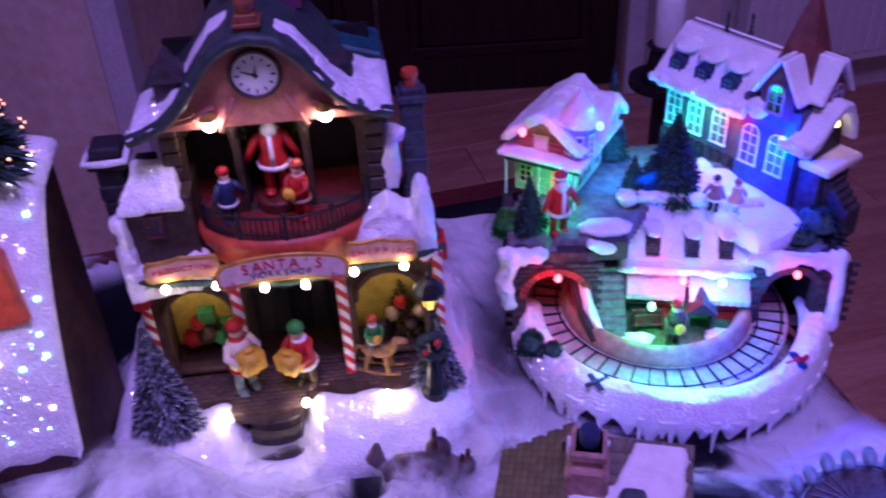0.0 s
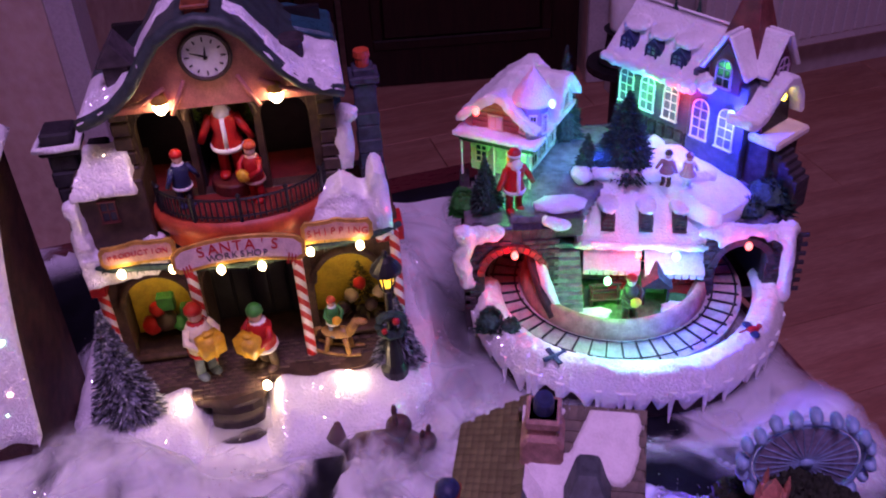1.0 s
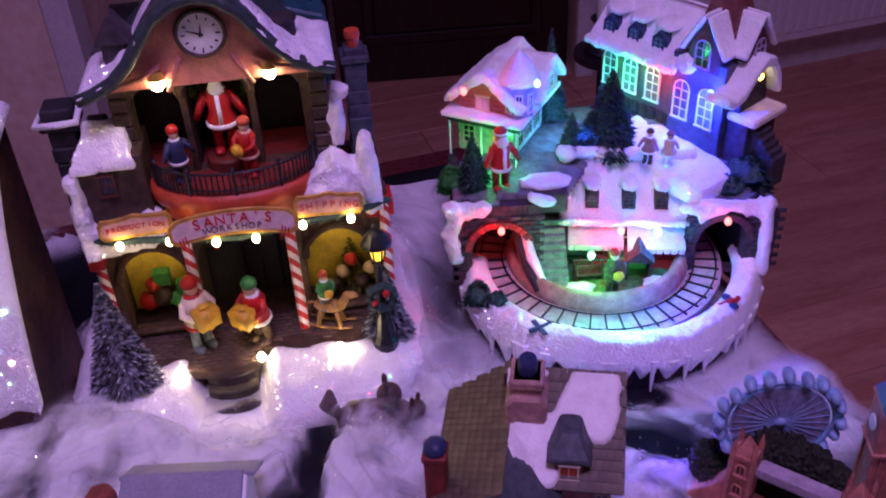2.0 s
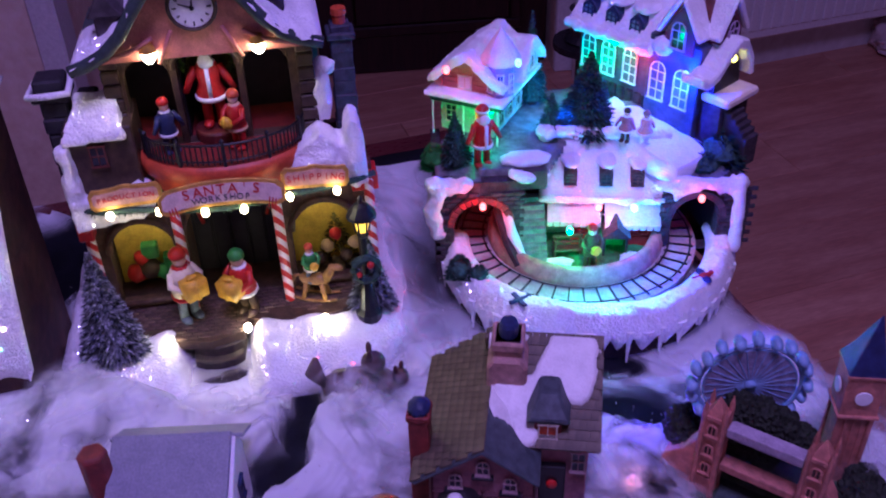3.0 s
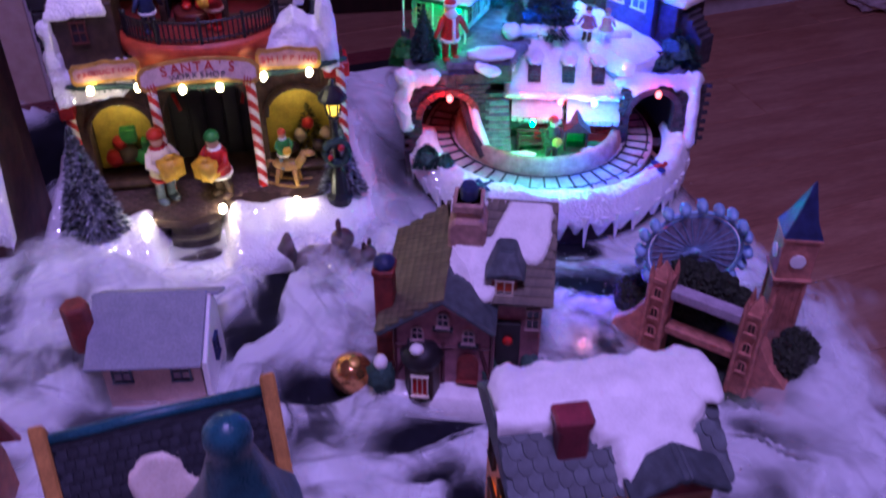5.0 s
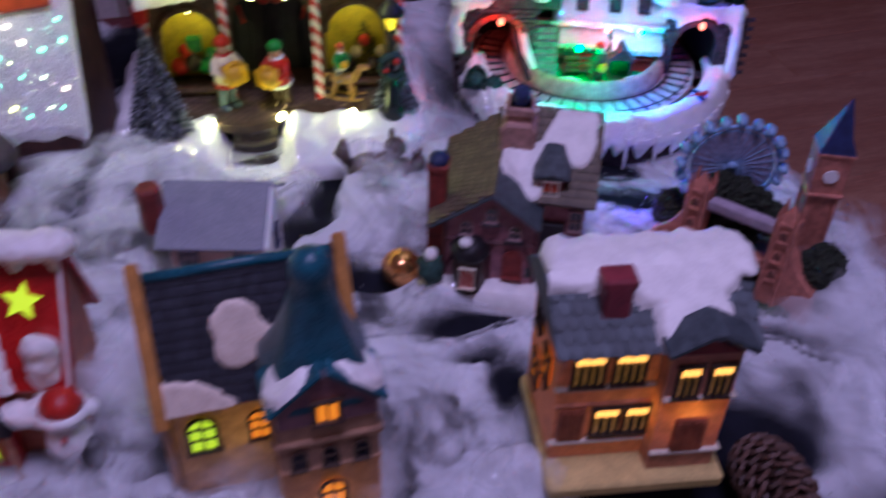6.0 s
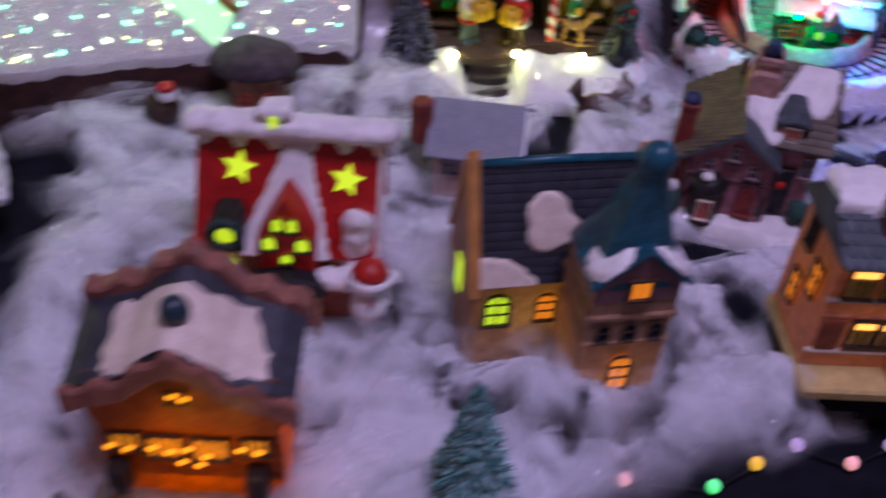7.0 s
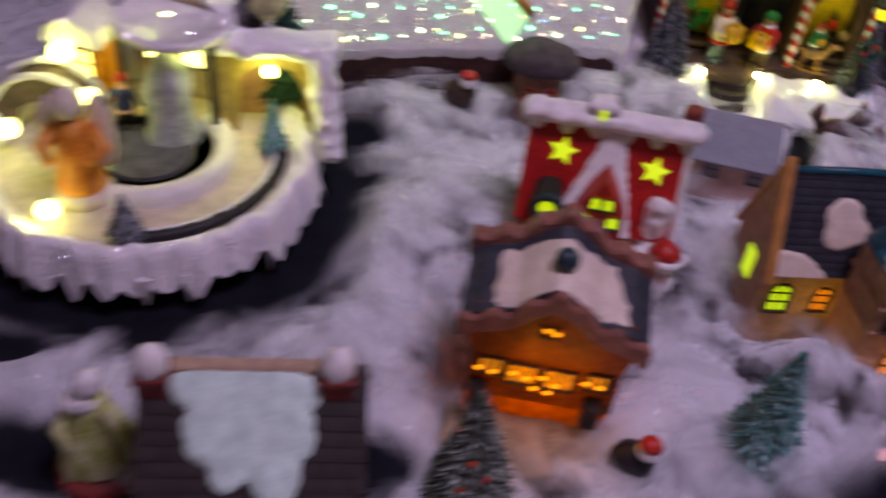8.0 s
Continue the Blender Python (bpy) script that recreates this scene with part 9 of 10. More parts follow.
# souvenir group: wheel, bridge and clock tower on one base
sou = thing("landmark_ornament", "resin ornament with bridge, clock tower and big wheel", "ornament", 0.284, 0.338, TABLE, -36)
bm = bmesh.new()
mound(bm, -0.080, 0.076, -0.044, 0.062, 40, 30, lambda x, y: (0.012 if y < -0.012 else 0.024) + 0.004 * noise.noise((x * 50, y * 50, 2)), 0.0, keep=lambda x, y: (x / 0.078) ** 2 + ((y - 0.010) / 0.052) ** 2 < 1)
part("ground", bm, mat("dark_green_resin", (0.04, 0.06, 0.03), 0.6, 0.5, 120, 0.6), sou, "dark green painted ground", smooth=True)
BV = -0.030
for x in (-0.039, 0.031):
    bm = bmesh.new()
    w = 0.0068
    prism(bm, [(x - w * 1.25, 0.0), (x + w * 1.25, 0.0), (x + w, 0.03), (x + w, 0.088), (x - w, 0.088), (x - w, 0.03)], BV, BV + 2 * w)
    for z in (0.030, 0.050, 0.070, 0.088):
        box(bm, x - w * 1.14, x + w * 1.14, BV - w * .14, BV + w * 2.14, z - 0.0016, z + 0.0016)
    add(bm, [(x - w, BV, 0.088), (x + w, BV, 0.088), (x + w, BV + 2 * w, 0.088), (x - w, BV + 2 * w, 0.088), (x, BV + w, 0.104)], [(0, 1, 4), (1, 2, 4), (2, 3, 4), (3, 0, 4)])
    for sx in (-1, 1):
        for sy in (0, 1):
            lathe(bm, [(0.0026, 0.0), (0.0021, 0.05), (0.0021, 0.094), (0.0003, 0.103)], 6, xf(x + sx * w, BV + 2 * w * sy, 0))
    tow_ = part("bridge_tower", bm, SIENNA, sou, "sienna bridge tower", bev=0.0005)
    for z in (0.037, 0.055, 0.074):
        lattice_window(tow_, x, 0.006, z, z + 0.009, BV - 0.0002, SIENNA, BROWN, arch=True, cols=2, rows=1)
LILAC = mat("pale_lilac_resin", (0.34, 0.28, 0.34), 0.5, 0.2)
for z, h, nm in ((0.073, 0.007, "walkway"), (0.040, 0.006, "deck")):
    bm = bmesh.new()
    box(bm, -0.030, 0.022, BV + 0.003, BV + 0.015, z, z + h)
    box(bm, -0.030, 0.022, BV + 0.0015, BV + 0.003, z + h * .4, z + h * 1.4)
    part(nm, bm, LILAC if nm == "walkway" else SIENNA, sou, bev=0.0005)
for sx in (-1, 1):
    bm = bmesh.new()
    x0 = -0.039 if sx < 0 else 0.031
    prism(bm, [(x0, 0.0), (x0 + sx * 0.036, 0.0), (x0 + sx * 0.032, 0.034), (x0 + sx * 0.018, 0.048), (x0, 0.078)], BV + 0.002, BV + 0.016)
    part("bridge_approach", bm, SIENNA, sou, bev=0.0008)
bm = bmesh.new()
box(bm, -0.029, 0.021, -0.050, -0.006, 0.0, 0.0165)
part("river", bm, mat("grey_green_water", (0.06, 0.08, 0.07), 0.15, 0.3), sou, bev=0.001)
# clock tower
CT = xf(0.035, 0.032, 0, 0, 0, 27)
bm = bmesh.new()
w = 0.0124
box(bm, -w * .84, w * .84, -w * .84, w * .84, 0.0, 0.092, CT)
box(bm, -w, w, -w, w, 0.090, 0.126, CT)
ct = part("clock_tower", bm, SIENNA, sou, "sienna clock tower", bev=0.0006)
for z in (0.090, 0.126):
    bm = bmesh.new()
    box(bm, -w * 1.12, w * 1.12, -w * 1.12, w * 1.12, z - 0.0015, z + 0.0015, CT)
    part("cornice", bm, SIENNA, ct, bev=0.0006)
for sx in (-1, 1):
    for sy in (-1, 1):
        bm = bmesh.new()
        box(bm, sx * w * .84 - 0.0016, sx * w * .84 + 0.0016, sy * w * .84 - 0.0016, sy * w * .84 + 0.0016, 0.0, 0.090, CT)
        part("corner_pier", bm, SIENNA, ct, bev=0.0004)
for k in (-1, 0, 1):
    bm = bmesh.new()
    box(bm, k * 0.0055 - 0.0008, k * 0.0055 + 0.0008, -w * .84 - 0.0009, -w * .84 + 0.001, 0.03, 0.088, CT)
    part("rib", bm, SIENNA, ct)
bm = bmesh.new()
s = w * 1.1
add(bm, [(-s, -s, 0.127), (s, -s, 0.127), (s, s, 0.127), (-s, s, 0.127), (-s * .62, -s * .62, 0.139), (s * .62, -s * .62, 0.139), (s * .62, s * .62, 0.139), (-s * .62, s * .62, 0.139), (0.003, 0.003, 0.168)],
    [(0, 1, 5, 4), (1, 2, 6, 5), (2, 3, 7, 6), (3, 0, 4, 7), (4, 5, 8), (5, 6, 8), (6, 7, 8), (7, 4, 8)], CT)
part("spire", bm, BLUEP, ct, "dark blue spire", bev=0.0006)
for a in (0, -90, 90, 180):
    bm = bmesh.new()
    lathe(bm, [(0.0056, 0), (0.0056, 0.0012), (0.0, 0.0014)], 16, CT @ xf(0, 0, 0.108, 0, 0, a) @ xf(0, -w - 0.0006, 0, 90, 0, 0))
    part("clock_face", bm, WHITEP, ct)
# big wheel
WHEELM = Matrix.Translation((-0.029, 0.006, 0.097)) @ xf(0, 0, 0, 0, 0, 32)
bm = bmesh.new()
RW = 0.0350
tube(bm, [(RW * math.cos(t), 0.0, RW * math.sin(t)) for t in [2 * math.pi * i / 48 for i in range(48)]], 0.0016, 6, True, WHEELM)
tube(bm, [(RW * .9 * math.cos(t), 0.0, RW * .9 * math.sin(t)) for t in [2 * math.pi * i / 48 for i in range(48)]], 0.0010, 6, True, WHEELM)
lathe(bm, [(0.004, -0.003), (0.004, 0.003)], 12, WHEELM @ xf(0, 0, 0, 90, 0, 0))
wh = part("wheel_rim", bm, PALEBLUE, sou, "pale blue big wheel", smooth=True)
bm = bmesh.new()
lathe(bm, [(0.0, -0.0008), (RW * .9, -0.0006), (RW * .9, 0.0006), (0.0, 0.0008)], 40, WHEELM @ xf(0, 0, 0, 90, 0, 0))
part("wheel_web", bm, mat("violet_grey_resin", (0.26, 0.25, 0.36), 0.4, 0.3, 200, 0.5), wh)
for i in range(28):
    t = 2 * math.pi * i / 28
    bm = bmesh.new()
    tube(bm, [(0.003 * math.cos(t), -0.0012, 0.003 * math.sin(t)), (RW * .9 * math.cos(t), -0.0012, RW * .9 * math.sin(t))], 0.00035, 4, False, WHEELM)
    part("spoke", bm, PALEBLUE, wh)
for i in range(20):
    t = 2 * math.pi * i / 20
    bm = bmesh.new()
    ball(bm, ((RW + 0.0042) * math.cos(t), 0, (RW + 0.0042) * math.sin(t)), (0.0042, 0.0072, 0.0046), WHEELM @ xf(0, 0.002 * (i % 2), 0), 2, 0.2, 2, i)
    part("cabin", bm, PALEBLUE, wh, smooth=True)
for sx in (-1, 1):
    bm = bmesh.new()
    tube(bm, [(0, 0.004, 0), (sx * 0.020, 0.018, -0.078)], 0.0022, 6, False, WHEELM)
    part("wheel_strut", bm, WHITEP, wh)
rs = random.Random(3)
for k, (x, y, r, z) in enumerate(((-0.066, 0.000, 0.015, 0.040), (-0.058, -0.012, 0.012, 0.036), (-0.042, -0.004, 0.012, 0.070), (-0.030, -0.002, 0.013, 0.078), (-0.016, 0.000, 0.013, 0.077), (-0.002, 0.003, 0.013, 0.072), (0.012, 0.006, 0.012, 0.064), (-0.024, 0.000, 0.012, 0.046), (0.056, -0.008, 0.014, 0.044), (0.062, 0.008, 0.013, 0.040), (0.056, 0.022, 0.012, 0.034), (-0.01, 0.012, 0.014, 0.040))):
    bm = bmesh.new()
    ball(bm, (x, y, z), (r, r, r * 1.2), sub=4, amp=0.30, freq=7, seed=k)
    part("tree_clump", bm, mat("dark_tree_resin", (0.018, 0.024, 0.012), 0.7, 0.5, 200, 0.8) if k == 0 else bpy.data.materials["dark_tree_resin"], sou)

# pine cone
pc = thing("pine_cone", "dark brown pine cone lying on the dark cloth", "pine cone", 0.242, 0.118, TABLE, 0)
sb = bmesh.new()
prism(sb, [(-0.005, 0.0), (0.005, 0.0), (0.0065, 0.010), (0.003, 0.015), (-0.003, 0.015), (-0.0065, 0.010)], -0.0012, 0.0014, xf(0, 0, 0, -25, 0, 0))
SCALE_ = shared("cone_scale", sb, mat("cone_brown", (0.085, 0.045, 0.032), 0.5, 0.4, 140, 0.4, rnd=0.35))
CM = xf(0, 0, 0.032, 70, 20, 0)
bm = bmesh.new()
ball(bm, (0, 0, 0), (0.016, 0.016, 0.026), CM, 3)
part("core", bm, BROWN, pc)
for i in range(96):
    q = (i + 0.5) / 96
    a = i * 2.39996
    zz = -0.030 + 0.060 * q
    rr = 0.017 * math.sqrt(max(0.05, 1 - (2 * q - 1) ** 2 * 0.9))
    piece("cone_scale", SCALE_, pc, CM @ xf(0, 0, zz, 0, 0, math.degrees(a)) @ xf(rr * 0.75, 0, 0, 0, 62 + 20 * (1 - q) - 10, 0) @ xf(0, 0, 0, 0, 0, 90))

# copper glass bauble in the cotton
bm = bmesh.new()
ball(bm, (0, 0, 0.017), 0.0165, sub=3)
paint(bm, 0)
lathe(bm, [(0.004, 0.032), (0.0042, 0.037), (0.003, 0.0375)], 12)
paint(bm, 1)
tagged(part("bauble", bm, [mat("copper_gloss", (0.75, 0.36, 0.14), 0.16, 0.08, 60, 0.02, metal=0.9), GOLD], None, smooth=True, m=pose(0.006, 0.331, TABLE + 0.002, 20, 10, 0)), "shiny copper bauble beside the cottage", "bauble")

# dark toy animals half sunk in the cotton
for label, x, y, s, yaw in (("dark brown toy animal half sunk in cotton", -0.020, 0.452, 1.25, 6), ("dark brown toy animal under thin cotton", 0.010, 0.460, 0.9, -40)):
    bm = bmesh.new()
    ball(bm, (0, 0, 0.020), (0.018, 0.010, 0.012), sub=3, amp=0.2, freq=2)
    ball(bm, (0.016, 0, 0.036), (0.008, 0.007, 0.008), sub=3)
    for sy in (-1, 1):
        ball(bm, (0.014, sy * 0.004, 0.045), (0.002, 0.0025, 0.005), sub=2)
        for sx in (-1, 1):
            tube(bm, [(sx * 0.010, sy * 0.006, 0.016), (sx * 0.011, sy * 0.006, 0.0)], 0.003, 6)
    tube(bm, [(-0.015, 0, 0.022), (-0.022, 0, 0.034), (-0.020, 0, 0.044)], [0.004, 0.006, 0.002], 8)
    tagged(part("toy_animal", bm, mat("chestnut_resin", (0.07, 0.032, 0.030), 0.5, 0.3), None, smooth=True, m=pose(x, y, TABLE + 0.001, 0, 0, yaw) @ Matrix.Scale(s, 4)), label, "toy animal")
for label, x, y, cap, body in (("small toy bird with a red cap in the cotton", -0.408, 0.327, REDP, BROWN), ("dark toy penguin with a red scarf in the cotton", -0.197, -0.046, REDP, DARK)):
    bm = bmesh.new()
    ball(bm, (0, 0, 0.020), (0.016, 0.013, 0.016), sub=3, amp=0.1, freq=2)
    paint(bm, 0)
    ball(bm, (0.008, -0.004, 0.039), (0.009, 0.009, 0.008), sub=3)
    paint(bm, 1)
    lathe(bm, [(0.0085, 0.044), (0.0070, 0.047), (0.002, 0.050)], 12, xf(0.008, -0.004, 0))
    paint(bm, 2)
    tagged(part("toy_bird", bm, [body, WHITEP, cap], None, smooth=True, m=pose(x, y, TABLE + (0.034 if y > 0.2 else 0.010))), label, "toy bird")

# larger glass bulbs of the string, lying under the cotton by the cottage
for nm, label, x, y, r, c, w in (("pink", "pink glass bulb glowing through the cotton", 0.186, 0.340, 0.0085, (1, .35, .6), 0.006), ("blue", "blue glass bulb glowing through the cotton", 0.206, 0.392, 0.006, (.10, .04, 1), 0.060), ("blue", "blue glass bulb glowing behind the cottage", 0.128, 0.452, 0.006, (.10, .10, 1), 0.012)):
    bm = bmesh.new()
    ball(bm, (0, 0, r), r, sub=3)
    lathe(bm, [(r * 0.35, r * 1.9), (r * 0.35, r * 2.3), (r * 0.2, r * 2.4)], 10)
    tagged(part("glass_bulb", bm, glow_mat(nm + "_lit_glass", c, 0.8), None, smooth=True, m=pose(x, y, TABLE + 0.010)), label, "light bulb")
    lamp("string_light", x, y - 0.004, TABLE + 0.044, w, c, 0.008)

# string of coloured bulbs on the bare cloth
string = thing("light_string", "dark wire with small coloured glass bulbs", "light string", 0.0, 0.0, TABLE, 0)
pts = [(-0.06, 0.000), (-0.009, 0.034), (0.049, 0.037), (0.080, 0.060), (0.110, 0.080), (0.145, 0.070), (0.176, 0.090), (0.217, 0.088), (0.26, 0.060), (0.30, 0.07)]
bm = bmesh.new()
tube(bm, [(x, y, 0.003) for x, y in pts], 0.0012, 6)
part("wire", bm, BLACKM, string)
for (x, y), nm, c in zip(pts[1:9], ("pink", "green", "amber", "violet", "pink", "violet", "amber", "green"), ((1, .35, .6), (.3, 1, .5), (1, .45, .1), (.6, .3, 1), (1, .35, .6), (.6, .3, 1), (1, .45, .1), (.3, 1, .5))):
    bm = bmesh.new()
    ball(bm, (x, y, 0.008), (0.0045, 0.0045, 0.0055), sub=3)
    part("bulb", bm, glow_mat(nm + "_glass", c, 0.7), string, smooth=True)

# ---- fibre-lit snow mountain at the back ----
mt_ = thing("snow_mountain", "white toy snow mountain dotted with coloured lights", "village scene", -0.427, 0.361, TABLE, 24)
SHEAR = 0.36        # the block's sides run back askew


def mountain_h(x, y):
    q = min(1.0, abs(x) / 0.187)
    rise = 0.080 + 0.235 * (1 - math.exp(-max(0.0, y) / 0.050))
    rise = min(rise, 0.245 + 0.2 * y)
    return rise - 0.012 * q ** 16 + 0.004 * noise.noise((x * 22, y * 22, 1)) + 0.0025 * noise.noise((x * 60, y * 60, 2))


def on_slope(x, y, up=0.0):
    return Vector((x + SHEAR * y, y, mountain_h(x, y) + up))


bm = bmesh.new()
nx_, ny_ = 84, 60
v, f = [], []
for j in range(ny_ + 3):
    for i in range(nx_ + 3):
        ii, jj = min(max(i - 1, 0), nx_), min(max(j - 1, 0), ny_)
        x, y = -0.187 + 0.374 * ii / nx_, 0.115 * (jj / ny_) ** 1.4
        p0 = on_slope(x, y)
        if i in (0, nx_ + 2) or j in (0, ny_ + 2):
            p0 += Vector((0, 0.004, -0.010 - 0.008 * abs(noise.noise((x * 30, y * 30, 6)))))
            p0.x -= 0.006 * (1 if i > nx_ else -1 if i == 0 else 0)
        v.append(tuple(p0))
w_ = nx_ + 3
f = [(j * w_ + i, j * w_ + i + 1, (j + 1) * w_ + i + 1, (j + 1) * w_ + i) for j in range(ny_ + 2) for i in range(nx_ + 2)]
add(bm, v, f)
mside = part("snow_slope", bm, SNOW, mt_, "white glittery snow slope", smooth=True)
bm = bmesh.new()
mound(bm, -0.180, 0.180, 0.004, 0.110, 60, 24, lambda x, y: mountain_h(x, y) - 0.012 + 0.004 * noise.noise((x * 80, y * 80, 9)), 0.0)
for v_ in bm.verts:
    v_.co.x += SHEAR * v_.co.y
    if v_.co.z < 0.001:
        v_.co.y += 0.006 * noise.noise(v_.co * 50)
part("rock_foot", bm, mat("red_brown_rock", (0.050, 0.018, 0.014), 0.7, 0.4, 90, 0.8), mt_, "red-brown rocky foot")
rs = random.Random(77)
for k in range(240):
    x, y = -0.178 + 0.0149 * (k % 24 + rs.uniform(0.1, 0.9)), 0.002 + 0.105 * ((k // 24 + rs.uniform(0.1, 0.9)) / 10) ** 1.5
    nm, c = rs.choice((("white", (.95, .95, 1)), ("white", (.95, .95, 1)), ("white", (.95, .95, 1)), ("mint", (.35, 1, .9)), ("mint", (.35, 1, .9)), ("rose", (1, .6, .8)), ("amber", (1, .8, .45))))
    m_ = bpy.data.materials.get(nm + "_fibre_tip") or glow_mat(nm + "_fibre_tip", c, 7)
    r = rs.choice((0.0011, 0.0014, 0.0017, 0.0021))
    bm = bmesh.new()
    ball(bm, on_slope(x, y, r * 0.3), r, sub=1)
    part("fibre_tip", bm, m_, mside, smooth=True)
# lamps added in the air over the slope to brighten it for the tips
for x in (-0.13, 0.0, 0.13):
    p0 = mt_.matrix_basis @ (on_slope(x, 0.030) + Vector((0, -0.030, 0.030)))
    lamp("fibre_light", p0.x, p0.y, p0.z, 0.070, (1.0, 0.84, 0.80), 0.02)
# glowing slide down the slope
bm = bmesh.new()
v, f = [], []
for i in range(13):
    q = i / 12
    xm, y = 0.066 - 0.190 * q, 0.003 + 0.048 * q
    for s_ in (-1, 0, 1):
        v.append(tuple(on_slope(xm + s_ * 0.009, y + 0.003 * s_, 0.003 + (0.003 if s_ else 0))))
for i in range(12):
    for j in range(2):
        f.append((i * 3 + j, i * 3 + j + 1, i * 3 + j + 4, i * 3 + j + 3))
add(bm, v, f)
part("slide", bm, glow_mat("mint_glow", (0.66, 0.95, 0.78), 0.8), mt_, "mint glowing slide")
bm = bmesh.new()
tube(bm, [on_slope(0.078 - 0.190 * q / 12, 0.007 + 0.048 * q / 12, 0.005) for q in range(13)], 0.0050, 6)
part("slide_rail", bm, mat("orange_wood", (0.45, 0.2, 0.06), 0.5, 0.2), mt_, "orange-brown slide rail", smooth=True)
bm = bmesh.new()
p0 = on_slope(0.138, 0.040)
prism(bm, [(-0.030, -0.035), (0.030, -0.035), (0.026, 0.012), (0.0, 0.044), (-0.026, 0.012)], -0.020, 0.03, Matrix.Translation(p0))
part("red_hut", bm, ORANGE, mt_, "orange-red gabled hut", bev=0.003)
bm = bmesh.new()
p0 = on_slope(0.135, 0.070)
ball(bm, p0, (0.026, 0.02, 0.040), sub=3, amp=0.3, freq=2)
part("green_slope", bm, FIR, mt_, smooth=True)
# fibre tree near the top
FX = Matrix.Translation(on_slope(0.135, 0.095))
bm = bmesh.new()
lathe(bm, [(0.006, -0.02), (0.004, 0.03), (0.001, 0.08)], 8, FX)
ft = part("fibre_tree", bm, BARK, mt_, "fibre-optic tree with orange tips")
v, f = needles(0.10, 0.045, 700, 5, -0.005, 0.016)
me = bpy.data.meshes.new("needles")
me.from_pydata(v, [], f)
link_mesh("needles", me, FIR, ft, FX)
amber = glow_mat("amber_fibre", (1, 0.38, 0.20), 3.0)
bm = bmesh.new()
for k in range(120):
    q = rs.random()
    a = rs.random() * 6.283
    rr = 0.046 * (1 - q) + 0.004
    ball(bm, (rr * math.cos(a), rr * math.sin(a), 0.002 + 0.09 * q), 0.0011, FX, sub=1)
tips = part("amber_tips", bm, amber, ft)
tagged(tips, kind="stuff")
# round dark-roofed hut in front of the mountain
hut = thing("round_hut", "small round toy hut with a dark domed roof", "village house", -0.337, 0.378, TABLE, 10)
bm = bmesh.new()
lathe(bm, [(0.025, 0.0), (0.025, 0.080)], 16)
hw_ = part("wall", bm, mat("brown_hut_wall", (0.22, 0.10, 0.06), 0.6, 0.35, 90, 0.5), hut)
bm = bmesh.new()
lathe(bm, [(0.034, 0.076), (0.036, 0.080), (0.031, 0.089), (0.021, 0.095), (0.009, 0.098), (0.0, 0.099)], 20, Matrix.Diagonal((1.15, 0.9, 1, 1)))
for v_ in bm.verts:
    v_.co += v_.co.normalized() * 0.003 * noise.noise(v_.co * 60)
part("roof", bm, mat("dark_plum_thatch", (0.055, 0.04, 0.05), 0.7, 0.35, 120, 0.6), hut, "dark domed roof", smooth=True)
for a in (-20, 25):
    lattice_window(hw_, 0, 0.012, 0.042, 0.062, -0.0252, ORANGE, PANE_D, arch=True, m=xf(0, 0, 0, 0, 0, a))

# ---- bright village at the left ----
LX, LY = -0.645, 0.135
lv = thing("skating_village", "round toy village with warm white lights", "village scene", LX, LY, TABLE, 0)
bm = bmesh.new()
n = 72
v, f = [], []
for k, (s, z) in enumerate(((0.86, 0.0), (0.90, 0.012), (0.93, 0.030))):
    for i in range(n):
        a = 2 * math.pi * i / n
        r = 0.146 * s * (1 + 0.03 * noise.noise((math.cos(a) * 6, math.sin(a) * 6, k)))
        v.append((r * math.cos(a), r * math.sin(a), z))
for k in range(2):
    for i in range(n):
        f.append((k * n + i, k * n + (i + 1) % n, (k + 1) * n + (i + 1) % n, (k + 1) * n + i))
add(bm, v, f)
part("rock_foot", bm, ROCK, lv, smooth=True)
bm = bmesh.new()
v, f = [], []
n, k = 280, 14
for i in range(n):
    a = 2 * math.pi * i / n
    for j in range(k + 1):
        s = j / k
        r = 0.122 + (0.152 * (1 + 0.022 * math.sin(13 * a) + 0.016 * math.sin(29 * a + 1) + 0.02 * noise.noise((math.cos(a) * 8, math.sin(a) * 8, 0))) - 0.122) * s
        back = max(0.0, math.sin(a - 0.5))
        v.append((r * math.cos(a), r * math.sin(a), 0.050 + 0.012 * math.sin(math.pi * s) - (0.016 + drip(a, 9, 40, 0.008, 0.024)) * max(0, s - 0.7) / 0.3 + 0.03 * back * s + 0.003 * noise.noise((r * 90 * math.cos(a), r * 90 * math.sin(a), 3))))
for i in range(n):
    for j in range(k):
        f.append((i * (k + 1) + j, i * (k + 1) + j + 1, ((i + 1) % n) * (k + 1) + j + 1, ((i + 1) % n) * (k + 1) + j))
add(bm, v, f)
lrim = part("snow_rim", bm, SNOW, lv, "snow rim with a wavy lower edge", smooth=True)
for i in range(15):
    a = 2 * math.pi * (i + 0.35 * math.sin(i * 2.7)) / 15
    piece("icicle", ic[i % 3], lrim, xf(0.147 * math.cos(a), 0.147 * math.sin(a), 0.034 + 0.028 * max(0.0, math.sin(a - 0.5)), 0, 0, math.degrees(a) + 90))
bm = bmesh.new()
lathe(bm, [(0.0, 0.046), (0.124, 0.046), (0.124, 0.049), (0.118, 0.050)], 64)
part("ring_floor", bm, mat("beige_ring_floor", (0.60, 0.53, 0.41), 0.5, 0.15, 90, 0.3), lv, "beige ring path")
bm = bmesh.new()
